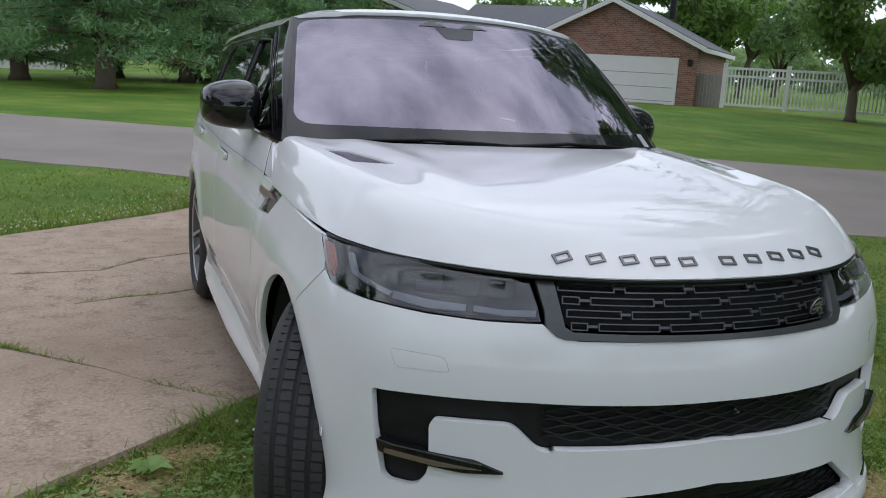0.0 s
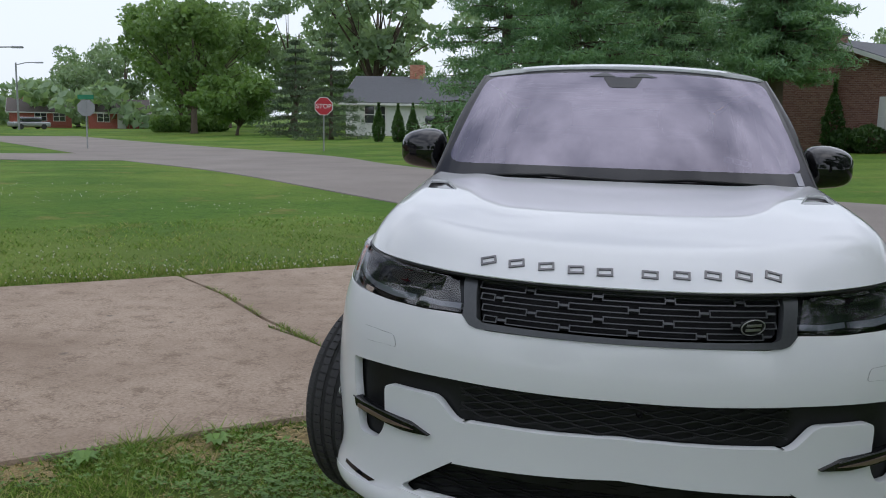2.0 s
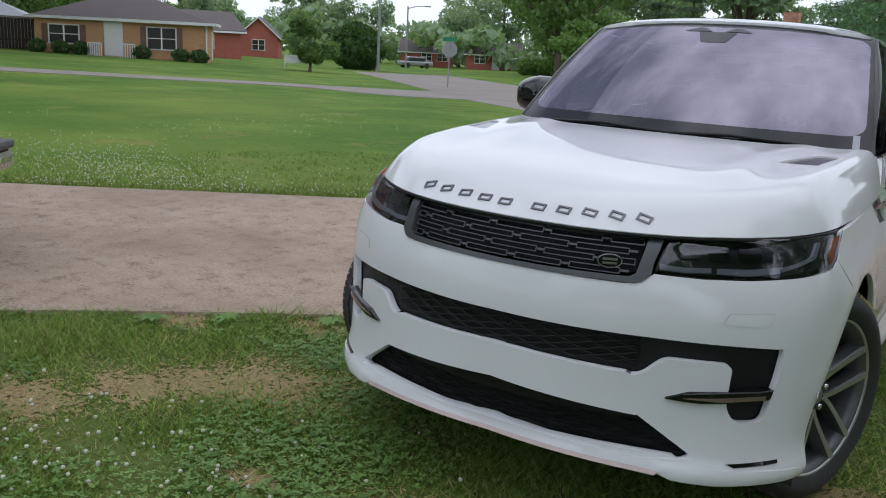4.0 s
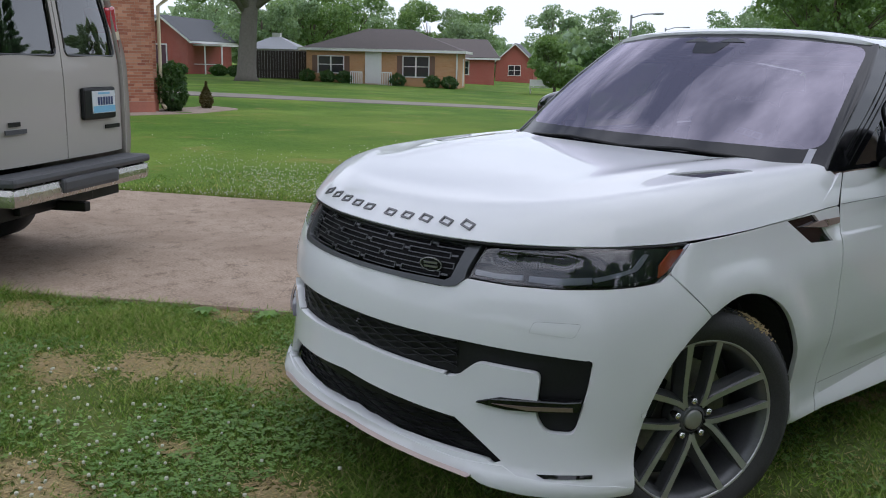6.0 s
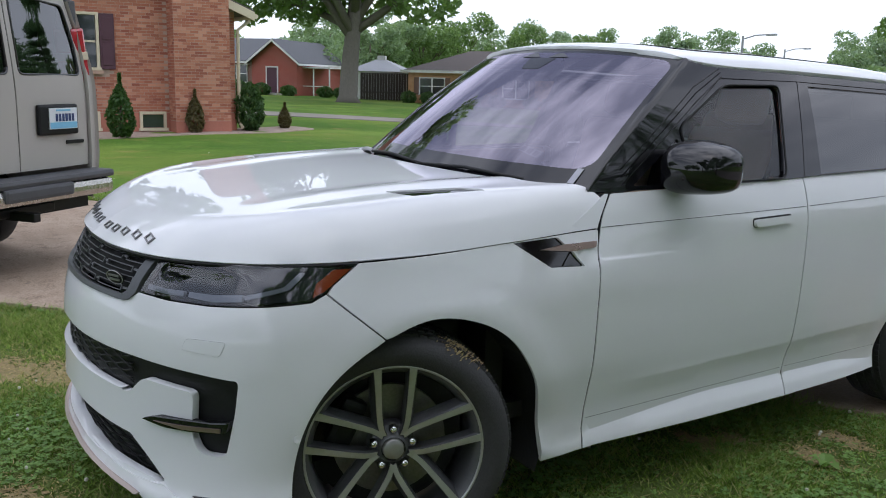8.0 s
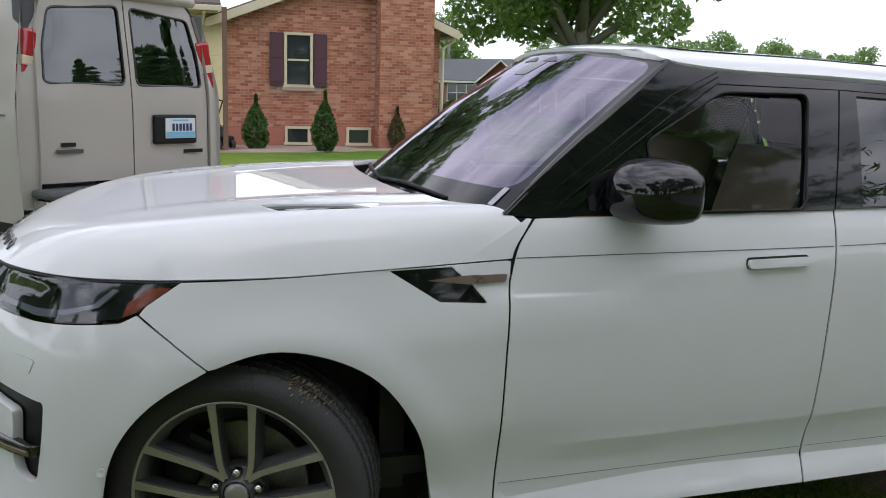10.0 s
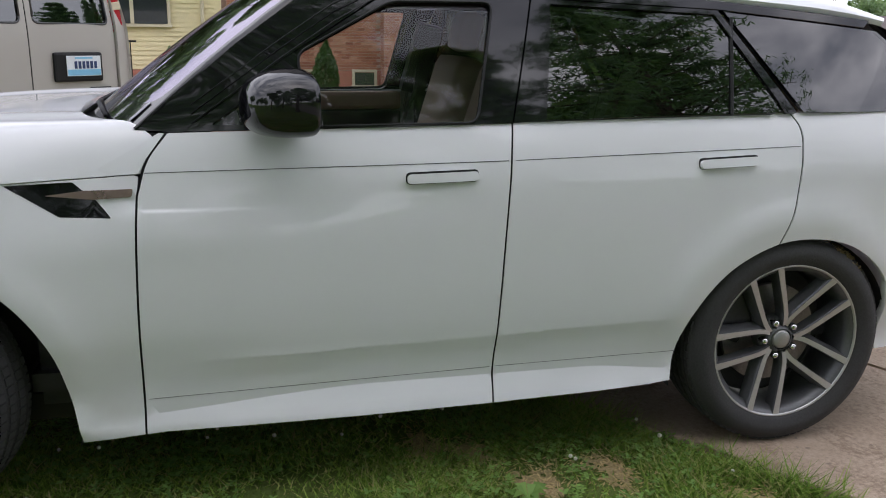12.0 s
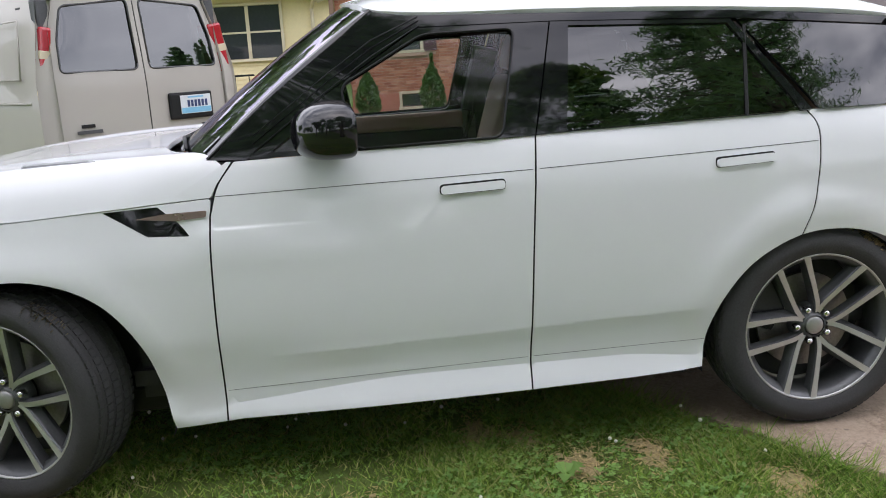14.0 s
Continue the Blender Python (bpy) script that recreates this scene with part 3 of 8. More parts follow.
EDGE_FAR = [(-0.5, 8.3), (-0.3, 7.2), (-0.75, 6.3), (-1.86, 5.38), (-3.2, 4.4), (-4.4, 3.5), (-6.36, 2.1), (-7.62, 1.2), (-12, -2.2), (-18, -6.8)]
DRIVE = curve(EDGE_NEAR, 5) + curve(EDGE_FAR, 5)
# saw joints and the crack that runs across the slab
CRACK = [(-2.3, 2.45), (-1.92, 2.17), (-1.49, 1.77), (-1.30, 1.54), (-0.95, 1.23), (-0.93, 1.20), (-1.29, 1.52), (-1.48, 1.745), (-1.93, 2.14), (-2.31, 2.42)]
JOINT_A = [(-4.05, 4.3), (-3.02, 3.36), (-2.4, 2.65), (-1.86, 2.12), (-1.88, 2.10), (-2.43, 2.63), (-3.05, 3.34), (-4.06, 4.27)]
JOINT_B = [(-2.06, 3.79), (-1.5, 3.83), (-1.2, 4.15), (-0.9, 4.29), (-0.5, 4.45), (-0.5, 4.42), (-0.9, 4.265), (-1.2, 4.125), (-1.5, 3.80), (-2.06, 3.765)]
JOINT_C = [(-0.6, 3.55), (0.25, 3.91), (0.6, 4.06), (1.2, 4.35), (2.4, 4.95), (2.41, 4.92), (1.21, 4.32), (0.61, 4.03), (0.26, 3.88), (-0.59, 3.52)]
JOINT_E = [(-1.66, 2.97), (-1.38, 3.09), (-1.12, 3.13), (-0.86, 3.25), (-0.45, 3.31), (-0.45, 3.285), (-0.85, 3.23), (-1.12, 3.105), (-1.37, 3.065), (-1.66, 2.955)]
JOINT_D = [(-6.6, -3.3), (-7.9, -1.9), (-9.3, -0.3), (-9.32, -0.32), (-7.92, -1.92), (-6.62, -3.32)]
sheet("driveway", DRIVE, "concrete", "old weathered concrete driveway slab with cracks and oil spots", "driveway", 0.0, 0.35, 0.08, holes=(CRACK, JOINT_A, JOINT_B, JOINT_C, JOINT_D, JOINT_E))

# ---- the white SUV ----
CAR_X = -0.018
PLAN = [(0, -0.85), (0.12, -0.847), (0.25, -0.829), (0.38, -0.795), (0.478, -0.759), (0.58, -0.713), (0.68, -0.657), (0.76, -0.602), (0.825, -0.556), (0.885, -0.497), (0.926, -0.425), (0.948, -0.34), (0.955, -0.22), (0.953, -0.05), (0.950, 0.3), (0.952, 1.0), (0.952, 2.0), (0.948, 2.8), (0.936, 3.2), (0.918, 3.42), (0.885, 3.6), (0.825, 3.745), (0.72, 3.86), (0.5, 3.955), (0.25, 3.995), (0, 4.005)]


def make_plan():
    p = np.array(PLAN, float)
    s = np.concatenate(([0], np.cumsum(np.hypot(*np.diff(p, axis=0).T))))
    fine = np.linspace(0, s[-1], 1500)
    q = np.stack([np.interp(fine, s, p[:, k]) for k in (0, 1)], 1)
    ext = np.concatenate((q[1:90][::-1] * (-1, 1), q, q[-90:-1][::-1] * (-1, 1)))
    ker = np.exp(-np.linspace(-2.2, 2.2, 61) ** 2)
    ker /= ker.sum()
    q = np.stack([np.convolve(ext[:, k], ker, "same")[89:-89] for k in (0, 1)], 1)
    return fine, q


PLAN_S, PLAN_P = make_plan()
PLAN_N = np.gradient(PLAN_P, axis=0)
PLAN_N = np.stack((-PLAN_N[:, 1], PLAN_N[:, 0]), 1)
PLAN_N *= -1 / np.linalg.norm(PLAN_N, axis=1, keepdims=True)
S_SIDE = float(PLAN_S[np.argmin(np.abs(PLAN_P[:, 1] - 0.3) + (PLAN_P[:, 0] < 0.9) * 9)]) - 0.3   # arc length = y + S_SIDE on the flanks
front_off = table([(0.22, 0.02), (0.277, 0.036), (0.334, 0.022), (0.4, 0.012), (0.5, 0.004), (0.65, 0.0), (0.75, -0.004), (0.80, -0.011), (0.862, -0.027), (0.93, -0.056), (0.99, -0.092), (1.03, -0.135), (1.08, -0.2)])
side_off = table([(0.22, -0.055), (0.255, -0.034), (0.275, -0.018), (0.30, -0.015), (0.335, -0.026), (0.368, -0.037), (0.40, -0.036), (0.44, -0.029), (0.50, -0.018), (0.56, -0.006), (0.64, 0.0), (0.8, 0.0), (0.95, -0.006), (1.05, -0.017), (1.10, -0.030), (1.15, -0.048), (1.2, -0.072), (1.26, -0.11)])
sill_off = table([(0.22, -0.078), (0.255, -0.055), (0.30, -0.0435), (0.335, -0.041), (0.368, -0.039), (0.40, -0.036), (0.44, -0.029), (0.50, -0.018), (0.56, -0.006), (0.64, 0.0), (0.8, 0.0), (0.95, -0.006), (1.05, -0.017), (1.10, -0.030), (1.15, -0.048), (1.2, -0.072), (1.26, -0.11)])
rear_off = table([(0.22, -0.14), (0.33, -0.10), (0.45, -0.025), (0.6, 0.0), (0.9, 0.0), (1.05, -0.012), (1.12, -0.032), (1.2, -0.085), (1.3, -0.2)])
S_END = float(PLAN_S[-1])


def s_front(x):
    """Arc length from the nose to the half-width x, on the front."""
    k = int(np.argmax(PLAN_P[:, 0] >= x))
    return float(PLAN_S[k])


def sill_edge(ys):
    """Height of the crease along the sill."""
    return 0.303 + 0.056 * step01(0.55, 1.5, ys) - 0.03 * step01(2.2, 2.56, ys)


def door_crease(ys):
    """Height of the soft fold low on the doors."""
    return 0.495 + 0.026 * (ys - 1.4)


def skin(t, z, lift=0.0):
    """The lower body: arc length t from the nose (positive on the car's left), height z."""
    s = min(abs(t), S_END)
    sign = 1 if t >= 0 else -1
    x, y = (float(np.interp(s, PLAN_S, PLAN_P[:, k])) for k in (0, 1))
    nx, ny = (float(np.interp(s, PLAN_S, PLAN_N[:, k])) for k in (0, 1))
    nx *= min(1.0, s / 0.05)
    wf = 1 - step01(s_nose, s_flank, s)
    wr = step01(S_SIDE + 3.3, S_SIDE + 3.95, s)
    ys = s - S_SIDE
    sill = step01(0.45, 0.66, ys) * (1 - step01(2.46, 2.62, ys))
    edge = sill_off(z) + 0.50 * max(0.0, sill_edge(ys) - z)
    o = front_off(z) * wf + rear_off(z) * wr + (side_off(z) * (1 - sill) + edge * sill) * (1 - wf - wr)
    side = 1 - wf
    c = door_crease(ys)
    o += side * 0.0075 * step01(0.80, 1.15, ys) * (1 - step01(2.35, 2.62, ys)) * (max(0.0, 1 - (z - c) / 0.11) ** 2 if z > c else max(0.0, 1 - (c - z) / 0.06))
    o += side * 0.007 * step01(0.60, 0.70, ys) * (1 - step01(0.80, 1.22, ys)) * step01(0.970, 0.953, z) * step01(0.78, 0.95, z)
    o -= side * 0.030 * step01(0.82, 1.06, z) * (1 - step01(0.5, 1.9, ys))
    for c, h in ((0.075, 0.36), (2.985, 0.37)):
        d = math.hypot(ys - c, (z - h) * 1.02)
        o += side * 0.013 * math.exp(-((d - 0.50) / 0.075) ** 2) * step01(0.3, 0.55, z)
    o -= wf * 0.055 * max(0.0, 1 - (x / 0.62) ** 2) * step01(0.46, 0.28, z)
    o += lift
    return ((x + nx * o) * sign, y + ny * o, z)


s_nose, s_flank = s_front(0.70), S_SIDE - 0.05


def flank(sign=1, lift=0.0):
    return lambda y, z: skin(sign * (y + S_SIDE), z, lift)


HOOD_EDGE = curve([(0, -0.758), (0.25, -0.738), (0.48, -0.672), (0.66, -0.562), (0.78, -0.44), (0.85, -0.305), (0.885, -0.17), (0.902, 0.1), (0.908, 0.4), (0.902, 0.62), (0.893, 0.82)], 14)
HE = np.array(HOOD_EDGE)
HZ = table([(-0.76, 1.012), (-0.67, 1.016), (-0.56, 1.021), (-0.44, 1.025), (-0.17, 1.031), (0.1, 1.035), (0.4, 1.05), (0.82, 1.072)])
HTOP = table([(-0.8, 1.055), (-0.65, 1.095), (-0.5, 1.128), (-0.3, 1.160), (0.0, 1.190), (0.36, 1.212), (0.6, 1.218), (0.85, 1.224)])


def hood(x, y):
    p = np.array((abs(x), y))
    a, b = HE[:-1], HE[1:]
    d = b - a
    t = np.clip(((p - a) * d).sum(1) / (d ** 2).sum(1), 0, 1)
    q = a + d * t[:, None]
    w = np.hypot(*(q - p).T)
    k = int(np.argmin(w))
    v = p - q[k]
    wk = math.copysign(w[k], d[k][0] * v[1] - d[k][1] * v[0])
    g = 1 - max(0.0, 1 - wk / (0.185 - 0.07 * step01(0.25, 0.8, y))) ** 2.7
    ze = HZ(float(q[k][1]))
    top = HTOP(y) - 0.003 * step01(0.30, 0.62, abs(x)) * step01(-0.2, 0.5, y) + 0.010 * math.exp(-((abs(x) - 0.50 - 0.10 * step01(-0.4, 0.7, y)) / 0.075) ** 2) * step01(-0.5, 0.2, y)
    return (x, y, ze + (top - ze) * g)


WB, WT = (0.835, 0.765, 1.194), (0.686, 1.375, 1.678)


def windscreen(u, v, lift=0.0):
    c = 1 - abs(u) ** 2.4
    x = u * (WB[0] + (WT[0] - WB[0]) * v)
    y = (WB[1] - 0.20 * c) * (1 - v) + (WT[1] - 0.10 * c) * v
    z = (WB[2] + 0.004 * c) * (1 - v) + (WT[2] + 0.040 * c) * v + 0.035 * v * (1 - v) * 4 * 0.6
    return (x, y - lift * 0.6, z + lift * 0.8)


CANT = table([(1.2, 1.668), (1.38, 1.664), (1.504, 1.652), (2.03, 1.636), (2.71, 1.606), (3.31, 1.551), (3.55, 1.506)])


def glasshouse(sign=1, lift=0.0):
    def f(y, z):
        h = z - 1.2
        x = 0.888 - 0.34 * h - 0.16 * h * max(h, 0) - 0.052 * step01(1.6, 0.75, y) * (1 - step01(1.2, 1.6, z)) - 0.06 * max(0.0, y - 2.9) ** 2 / 0.36 + lift
        return (sign * x, y, z)
    return f


def roof_edge(y):
    h = CANT(y) + 0.008 - 1.2
    return 0.888 - 0.34 * h - 0.16 * h ** 2 - 0.06 * max(0.0, y - 2.9) ** 2 / 0.36 + 0.006


def roof(x, y):
    r = min(1.0, abs(x) / roof_edge(y))
    front = 1.262 + 0.105 * r ** 2.4
    return (x, y, CANT(y) + 0.008 + 0.050 * (1 - r ** 9) + 0.036 * (1 - r ** 2) - 0.034 * (1 - r ** 6) * math.exp(-max(0.0, y - front) / 0.10) - 0.05 * step01(3.2, 3.6, y) * (1 - r ** 4))


ARCH_F = curve([(0.560, 0.235), (0.556, 0.259), (0.532, 0.405), (0.488, 0.565), (0.380, 0.720), (0.235, 0.806), (0.06, 0.838), (-0.11, 0.790), (-0.255, 0.705), (-0.345, 0.59), (-0.392, 0.44), (-0.405, 0.262)], 6)
ARCH_R = curve([(3.345, 0.318), (3.395, 0.345), (3.413, 0.50), (3.369, 0.628), (3.251, 0.732), (3.102, 0.782), (2.917, 0.779), (2.746, 0.705), (2.63, 0.59), (2.559, 0.446), (2.53, 0.288)], 6)
SEAM_A = curve([(0.856, 1.182), (0.80, 1.108), (0.774, 1.03), (0.764, 0.967), (0.752, 0.677), (0.746, 0.25)], 6)
SEAM_B = curve([(1.928, 1.204), (1.915, 1.08), (1.896, 0.83), (1.878, 0.50), (1.870, 0.268)], 6)
SEAM_C = curve([(2.955, 1.226), (2.984, 1.175), (2.984, 1.102), (2.956, 0.916), (2.905, 0.776)], 6)
GAP = 0.0035


def shift(line, dy):
    return [(y + dy, z) for y, z in line]


def build_car():
    car = thing("parked_suv", (CAR_X, 0, 0), "white luxury suv with gloss black pillars parked half on grass", "car")
    P = "paint"
    Y = S_SIDE
    # bumper skin with its openings
    sx = s_front
    arch = [(y + Y, z) for y, z in ARCH_F if y < -0.10]
    half = [(0, 0.868), (sx(0.40), 0.864), (sx(0.455), 0.874), (sx(0.49), 0.899), (sx(0.62), 0.895), (sx(0.75), 0.898), (sx(0.85), 0.908), (Y - 0.33, 0.925), (Y - 0.285, 0.945), (Y - 0.108, 0.794)]
    half += arch[1:] + [(sx(0.9), 0.272), (sx(0.70), 0.28), (sx(0.4), 0.305), (0, 0.312)]
    full = half + [(-t, z) for t, z in half[::-1] if t > 0]
    up = rounded([(sx(0.849), 0.702), (sx(0.842), 0.60), (sx(0.815), 0.455), (sx(0.745), 0.452), (sx(0.716), 0.50), (sx(0.724), 0.638), (sx(0.54), 0.645), (sx(0.478), 0.583), (sx(0.43), 0.581)], 0.026)
    up = [(0, 0.712)] + [(sx(0.5), 0.708)] + up + [(0, 0.604)]
    up = up + [(-t, z) for t, z in up[::-1] if t > 0]
    low = rounded([(sx(0.47), 0.462), (sx(0.64), 0.340), (sx(0.60), 0.326)], 0.015)
    low = [(0, 0.486)] + low + [(0, 0.322)]
    low = low + [(-t, z) for t, z in low[::-1] if t > 0]
    panel("front_bumper", skin, full, P, car, holes=(up, low), step=0.03, thick=0.03, label="white front bumper")
    # dark ducts set back inside the openings
    panel("upper_duct", lambda t, z: skin(t, z, -0.035), [(t * 1.02, z) for t, z in rounded([(sx(0.85), 0.74), (sx(0.83), 0.43), (-sx(0.83), 0.43), (-sx(0.85), 0.74)], 0.02)][::-1], "satin", car, step=0.08, rim=False, label="black mesh intake")
    panel("lower_duct", lambda t, z: skin(t, z, -0.05), [(sx(0.70), 0.50), (sx(0.70), 0.29), (-sx(0.70), 0.29), (-sx(0.70), 0.50)][::-1], "satin", car, step=0.08, rim=False, label="black lower intake")
    # wavy mesh bars in the intakes
    for z0, z1, rows, xmax, dep in ((0.604, 0.706, 7, 0.47, -0.024), (0.33, 0.468, 8, 0.50, -0.040)):
        bm = bmesh.new()
        for r in range(rows):
            z = z0 + (z1 - z0) * (r + 0.5) / rows
            lim = sx(xmax + (0.12 * (1 - r / rows) if z0 < 0.5 else 0))
            n = 60
            pts = [skin(-lim + 2 * lim * k / n, z + 0.006 * math.sin(k * 0.9 + r * 2.2), dep) for k in range(n + 1)]
            add_tube(bm, pts, 0.0038, 4)
        part("intake_mesh", bm, "satin" if z0 > 0.5 else "void", car, smooth=True)
    # blades of the side intakes
    for s in (1, -1):
        blade = [(sx(0.548), 0.521), (sx(0.62), 0.547), (sx(0.72), 0.553), (sx(0.79), 0.560), (sx(0.828), 0.569), (sx(0.823), 0.536), (sx(0.74), 0.522), (sx(0.64), 0.514)]
        panel("intake_blade", lambda t, z: skin(t, z, 0.014), [(s * t, z) for t, z in rounded(blade, 0.008)], "black", car, step=0.03, thick=0.03, label="gloss black intake blade")
        strip = [(sx(0.60), 0.528), (sx(0.70), 0.536), (sx(0.81), 0.549), (sx(0.81), 0.537), (sx(0.70), 0.524)]
        panel("blade_strip", lambda t, z: skin(t, z, 0.019), [(s * t, z) for t, z in strip], "bronze", car, step=0.03, thick=0.006, label="dark bronze strip")
        part("blade_edge", tube([skin(s * t, z, 0.020) for t, z in [(sx(0.60), 0.543), (sx(0.66), 0.551), (sx(0.74), 0.559), (sx(0.79), 0.563), (sx(0.825), 0.570)]], 0.0022, 5), "bar", car)
        hook = rounded([(sx(0.70), 0.80), (sx(0.815), 0.806), (sx(0.80), 0.762), (sx(0.685), 0.765)], 0.012)
        panel("tow_cover", lambda t, z: skin(t, z, 0.0018), [(s * t, z) for t, z in hook], P, car, step=0.03, thick=0.0018)
        part("tow_cover_gap", tube([skin(s * t, z, 0.0012) for t, z in hook + hook[:1]], 0.0006, 4), "bar", car)
        part("parking_sensor", spin([(0.0, 0.001), (0.002, 0.012), (0.0, 0.013)], 16), P, car).matrix_basis = Matrix.Translation(Vector(skin(s * (Y - 0.385), 0.522, 0.002))) @ pose(0, 0, 0, 0, 0, 0 if s > 0 else 180)
        slot = [(sx(0.73), 0.322), (sx(0.86), 0.336), (sx(0.86), 0.325), (sx(0.75), 0.312)]
        panel("bumper_slot", lambda t, z: skin(t, z, 0.004), [(s * t, z) for t, z in slot], "black", car, step=0.04, thick=0.008)
    part("front_camera", spin([(0.0, 0.001), (0.006, 0.006), (0.0, 0.010)], 12), "black", car).matrix_basis = pose(0.05, skin(sx(0.05), 0.676)[1] + 0.012, 0.676, 0, 0, -90)
    # splitter along the bottom
    lip = [(0, 0.330), (sx(0.5), 0.318), (sx(0.64), 0.332), (sx(0.68), 0.312), (sx(0.90), 0.300), (Y - 0.42, 0.289), (Y - 0.41, 0.262), (sx(0.80), 0.258), (sx(0.69), 0.256), (sx(0.585), 0.264), (sx(0.55), 0.281), (0, 0.298)]
    lip = lip + [(-t, z) for t, z in lip[::-1] if t > 0]

    def lip_skin(t, z):
        return skin(t, z, 0.003 + (0.004 + 0.008 * step01(0.33, 0.28, z)) * (1 - step01(sx(0.7), sx(0.88), abs(t))))
    panel("splitter", lip_skin, lip[::-1], P, car, step=0.03, thick=0.05, label="white splitter")
    silver = [(0, 0.307), (sx(0.5), 0.293), (sx(0.555), 0.2875), (sx(0.54), 0.277), (sx(0.5), 0.280), (0, 0.294)]
    silver = silver + [(-t, z) for t, z in silver[::-1] if t > 0]

    def strip_skin(t, z):
        top = float(np.interp(abs(t), (0, sx(0.5), sx(0.553)), (0.307, 0.293, 0.2875)))
        p = skin(t, top, 0.021 + 0.55 * (top - z))
        return (p[0], p[1], z)
    panel("splitter_strip", strip_skin, silver[::-1], "rosesilver", car, step=0.02, thick=0.012, label="rose silver lower strip")
    # grille
    gr = [(0, 1.010), (sx(0.30), 1.011), (sx(0.515), 1.012), (sx(0.485), 0.930), (sx(0.483), 0.897), (sx(0.455), 0.874), (sx(0.43), 0.868), (0, 0.868)]
    gr = gr + [(-t, z) for t, z in gr[::-1] if t > 0]
    gi = [(0, 1.001), (sx(0.30), 1.001), (sx(0.466), 1.001), (sx(0.435), 0.897), (sx(0.418), 0.886), (0, 0.883)]
    gi = gi + [(-t, z) for t, z in gi[::-1] if t > 0]
    grille = panel("grille", lambda t, z: skin(t, z, 0.006), gr[::-1], "dgrey", car, holes=(gi[::-1],), step=0.04, thick=0.03, label="dark grey radiator grille")
    panel("grille_back", lambda t, z: skin(t, z, -0.03), gi[::-1], "void", grille, step=0.08, rim=False, label="black backing")
    for r in range(4):
        z = 0.897 + 0.0292 * r
        w = sx(0.422 + 0.011 * r)
        cell = 2 * w / 4.4
        k = 0.3 - 0.5 * (r % 2) - 1
        while k < 5.0:
            a, b = max(-w, -w + k * cell + 0.014), min(w, -w + (k + 1) * cell - 0.014)
            if b - a > 0.03:
                ring = [(a, z + 0.0092), (b, z + 0.0092), (b, z - 0.0092), (a, z - 0.0092)]
                hole = [(a + 0.003, z + 0.0066), (b - 0.003, z + 0.0066), (b - 0.003, z - 0.0066), (a + 0.003, z - 0.0066)]
                panel("grille_bar", lambda t, zz: skin(t, zz, -0.006), ring[::-1], "bar", grille, holes=(hole[::-1],), step=0.05, thick=0.005)
            if -w < b < w - 0.03:
                panel("grille_link", lambda t, zz: skin(t, zz, -0.010), [(b, z + 0.003), (b + 0.028, z + 0.003), (b + 0.028, z - 0.003), (b, z - 0.003)][::-1], "bar", grille, step=0.05, thick=0.01)
            k += 1
    em = Vector(skin(sx(0.353), 0.926, 0.004))
    bm = spin([(0.0, 0.0005), (0.006, 0.012), (0.006, 0.025), (0.0, 0.027)], 28)
    badge = part("badge", bm, "satin", grille, "oval dark badge", smooth=True)
    badge.matrix_basis = Matrix.Translation(em) @ pose(0, 0, 0, 0, 14, -64) @ Matrix.Diagonal((1, 1.45, 0.92, 1))
    part("badge_rim", tube([(0.006, 0.0255 * math.cos(k * math.tau / 28), 0.0255 * math.sin(k * math.tau / 28)) for k in range(29)], 0.0016, 6), "hubcap", badge, "silver badge rim", smooth=True)
    for k, zz in enumerate((0.008, -0.007)):
        mark = part("badge_mark", box(0, 0.0035, -0.016, 0.016, zz - 0.0035, zz + 0.0035), "hubcap", badge)
        mark.location = (0.006, 0, 0)
    # lettering on the bonnet becomes plain hollow bars of its size
    for k, x in enumerate([-0.405, -0.320, -0.232, -0.146, -0.064, 0.062, 0.150, 0.236, 0.322, 0.405]):
        y = -0.656 - 0.057 * (1 - (x / 0.41) ** 2)
        q = Vector(hood(x, y))
        e = 1e-3
        n = (Vector(hood(x + e, y)) - Vector(hood(x - e, y))).cross(Vector(hood(x, y + e)) - Vector(hood(x, y - e))).normalized()
        tx = (Vector(hood(x + e, y)) - Vector(hood(x - e, y))).normalized()
        ty = n.cross(tx)
        m = Matrix((tx, ty, n)).transposed().to_4x4()
        bm = bmesh.new()
        for zz in (-0.0115, 0.0115):
            add_box(bm, -0.0235, 0.0235, zz - 0.003, zz + 0.003, -0.002, 0.005)
        for xx in (-0.0205, 0.0205):
            add_box(bm, xx - 0.003, xx + 0.003, -0.0085, 0.0085, -0.002, 0.005)
        bar = part("nameplate_bar", bm, "letter", car)
        bar.matrix_basis = Matrix.Translation(q) @ m
    # bonnet
    half = HOOD_EDGE[1:-1] + curve([(0.893, 0.80), (0.872, 0.842), (0.83, 0.775), (0.75, 0.668), (0.60, 0.585), (0.3, 0.545), (0, 0.535)], 6)
    full = half + [(-x, y) for x, y in half[::-1] if x > 1e-4]
    vent = rounded([(0.618, 0.065), (0.745, 0.105), (0.775, 0.375), (0.70, 0.33)], 0.012)
    bon = panel("bonnet", hood, full, P, car, holes=(vent, [(-x, y) for x, y in vent]), step=0.015, thick=0.02, label="white clamshell bonnet")
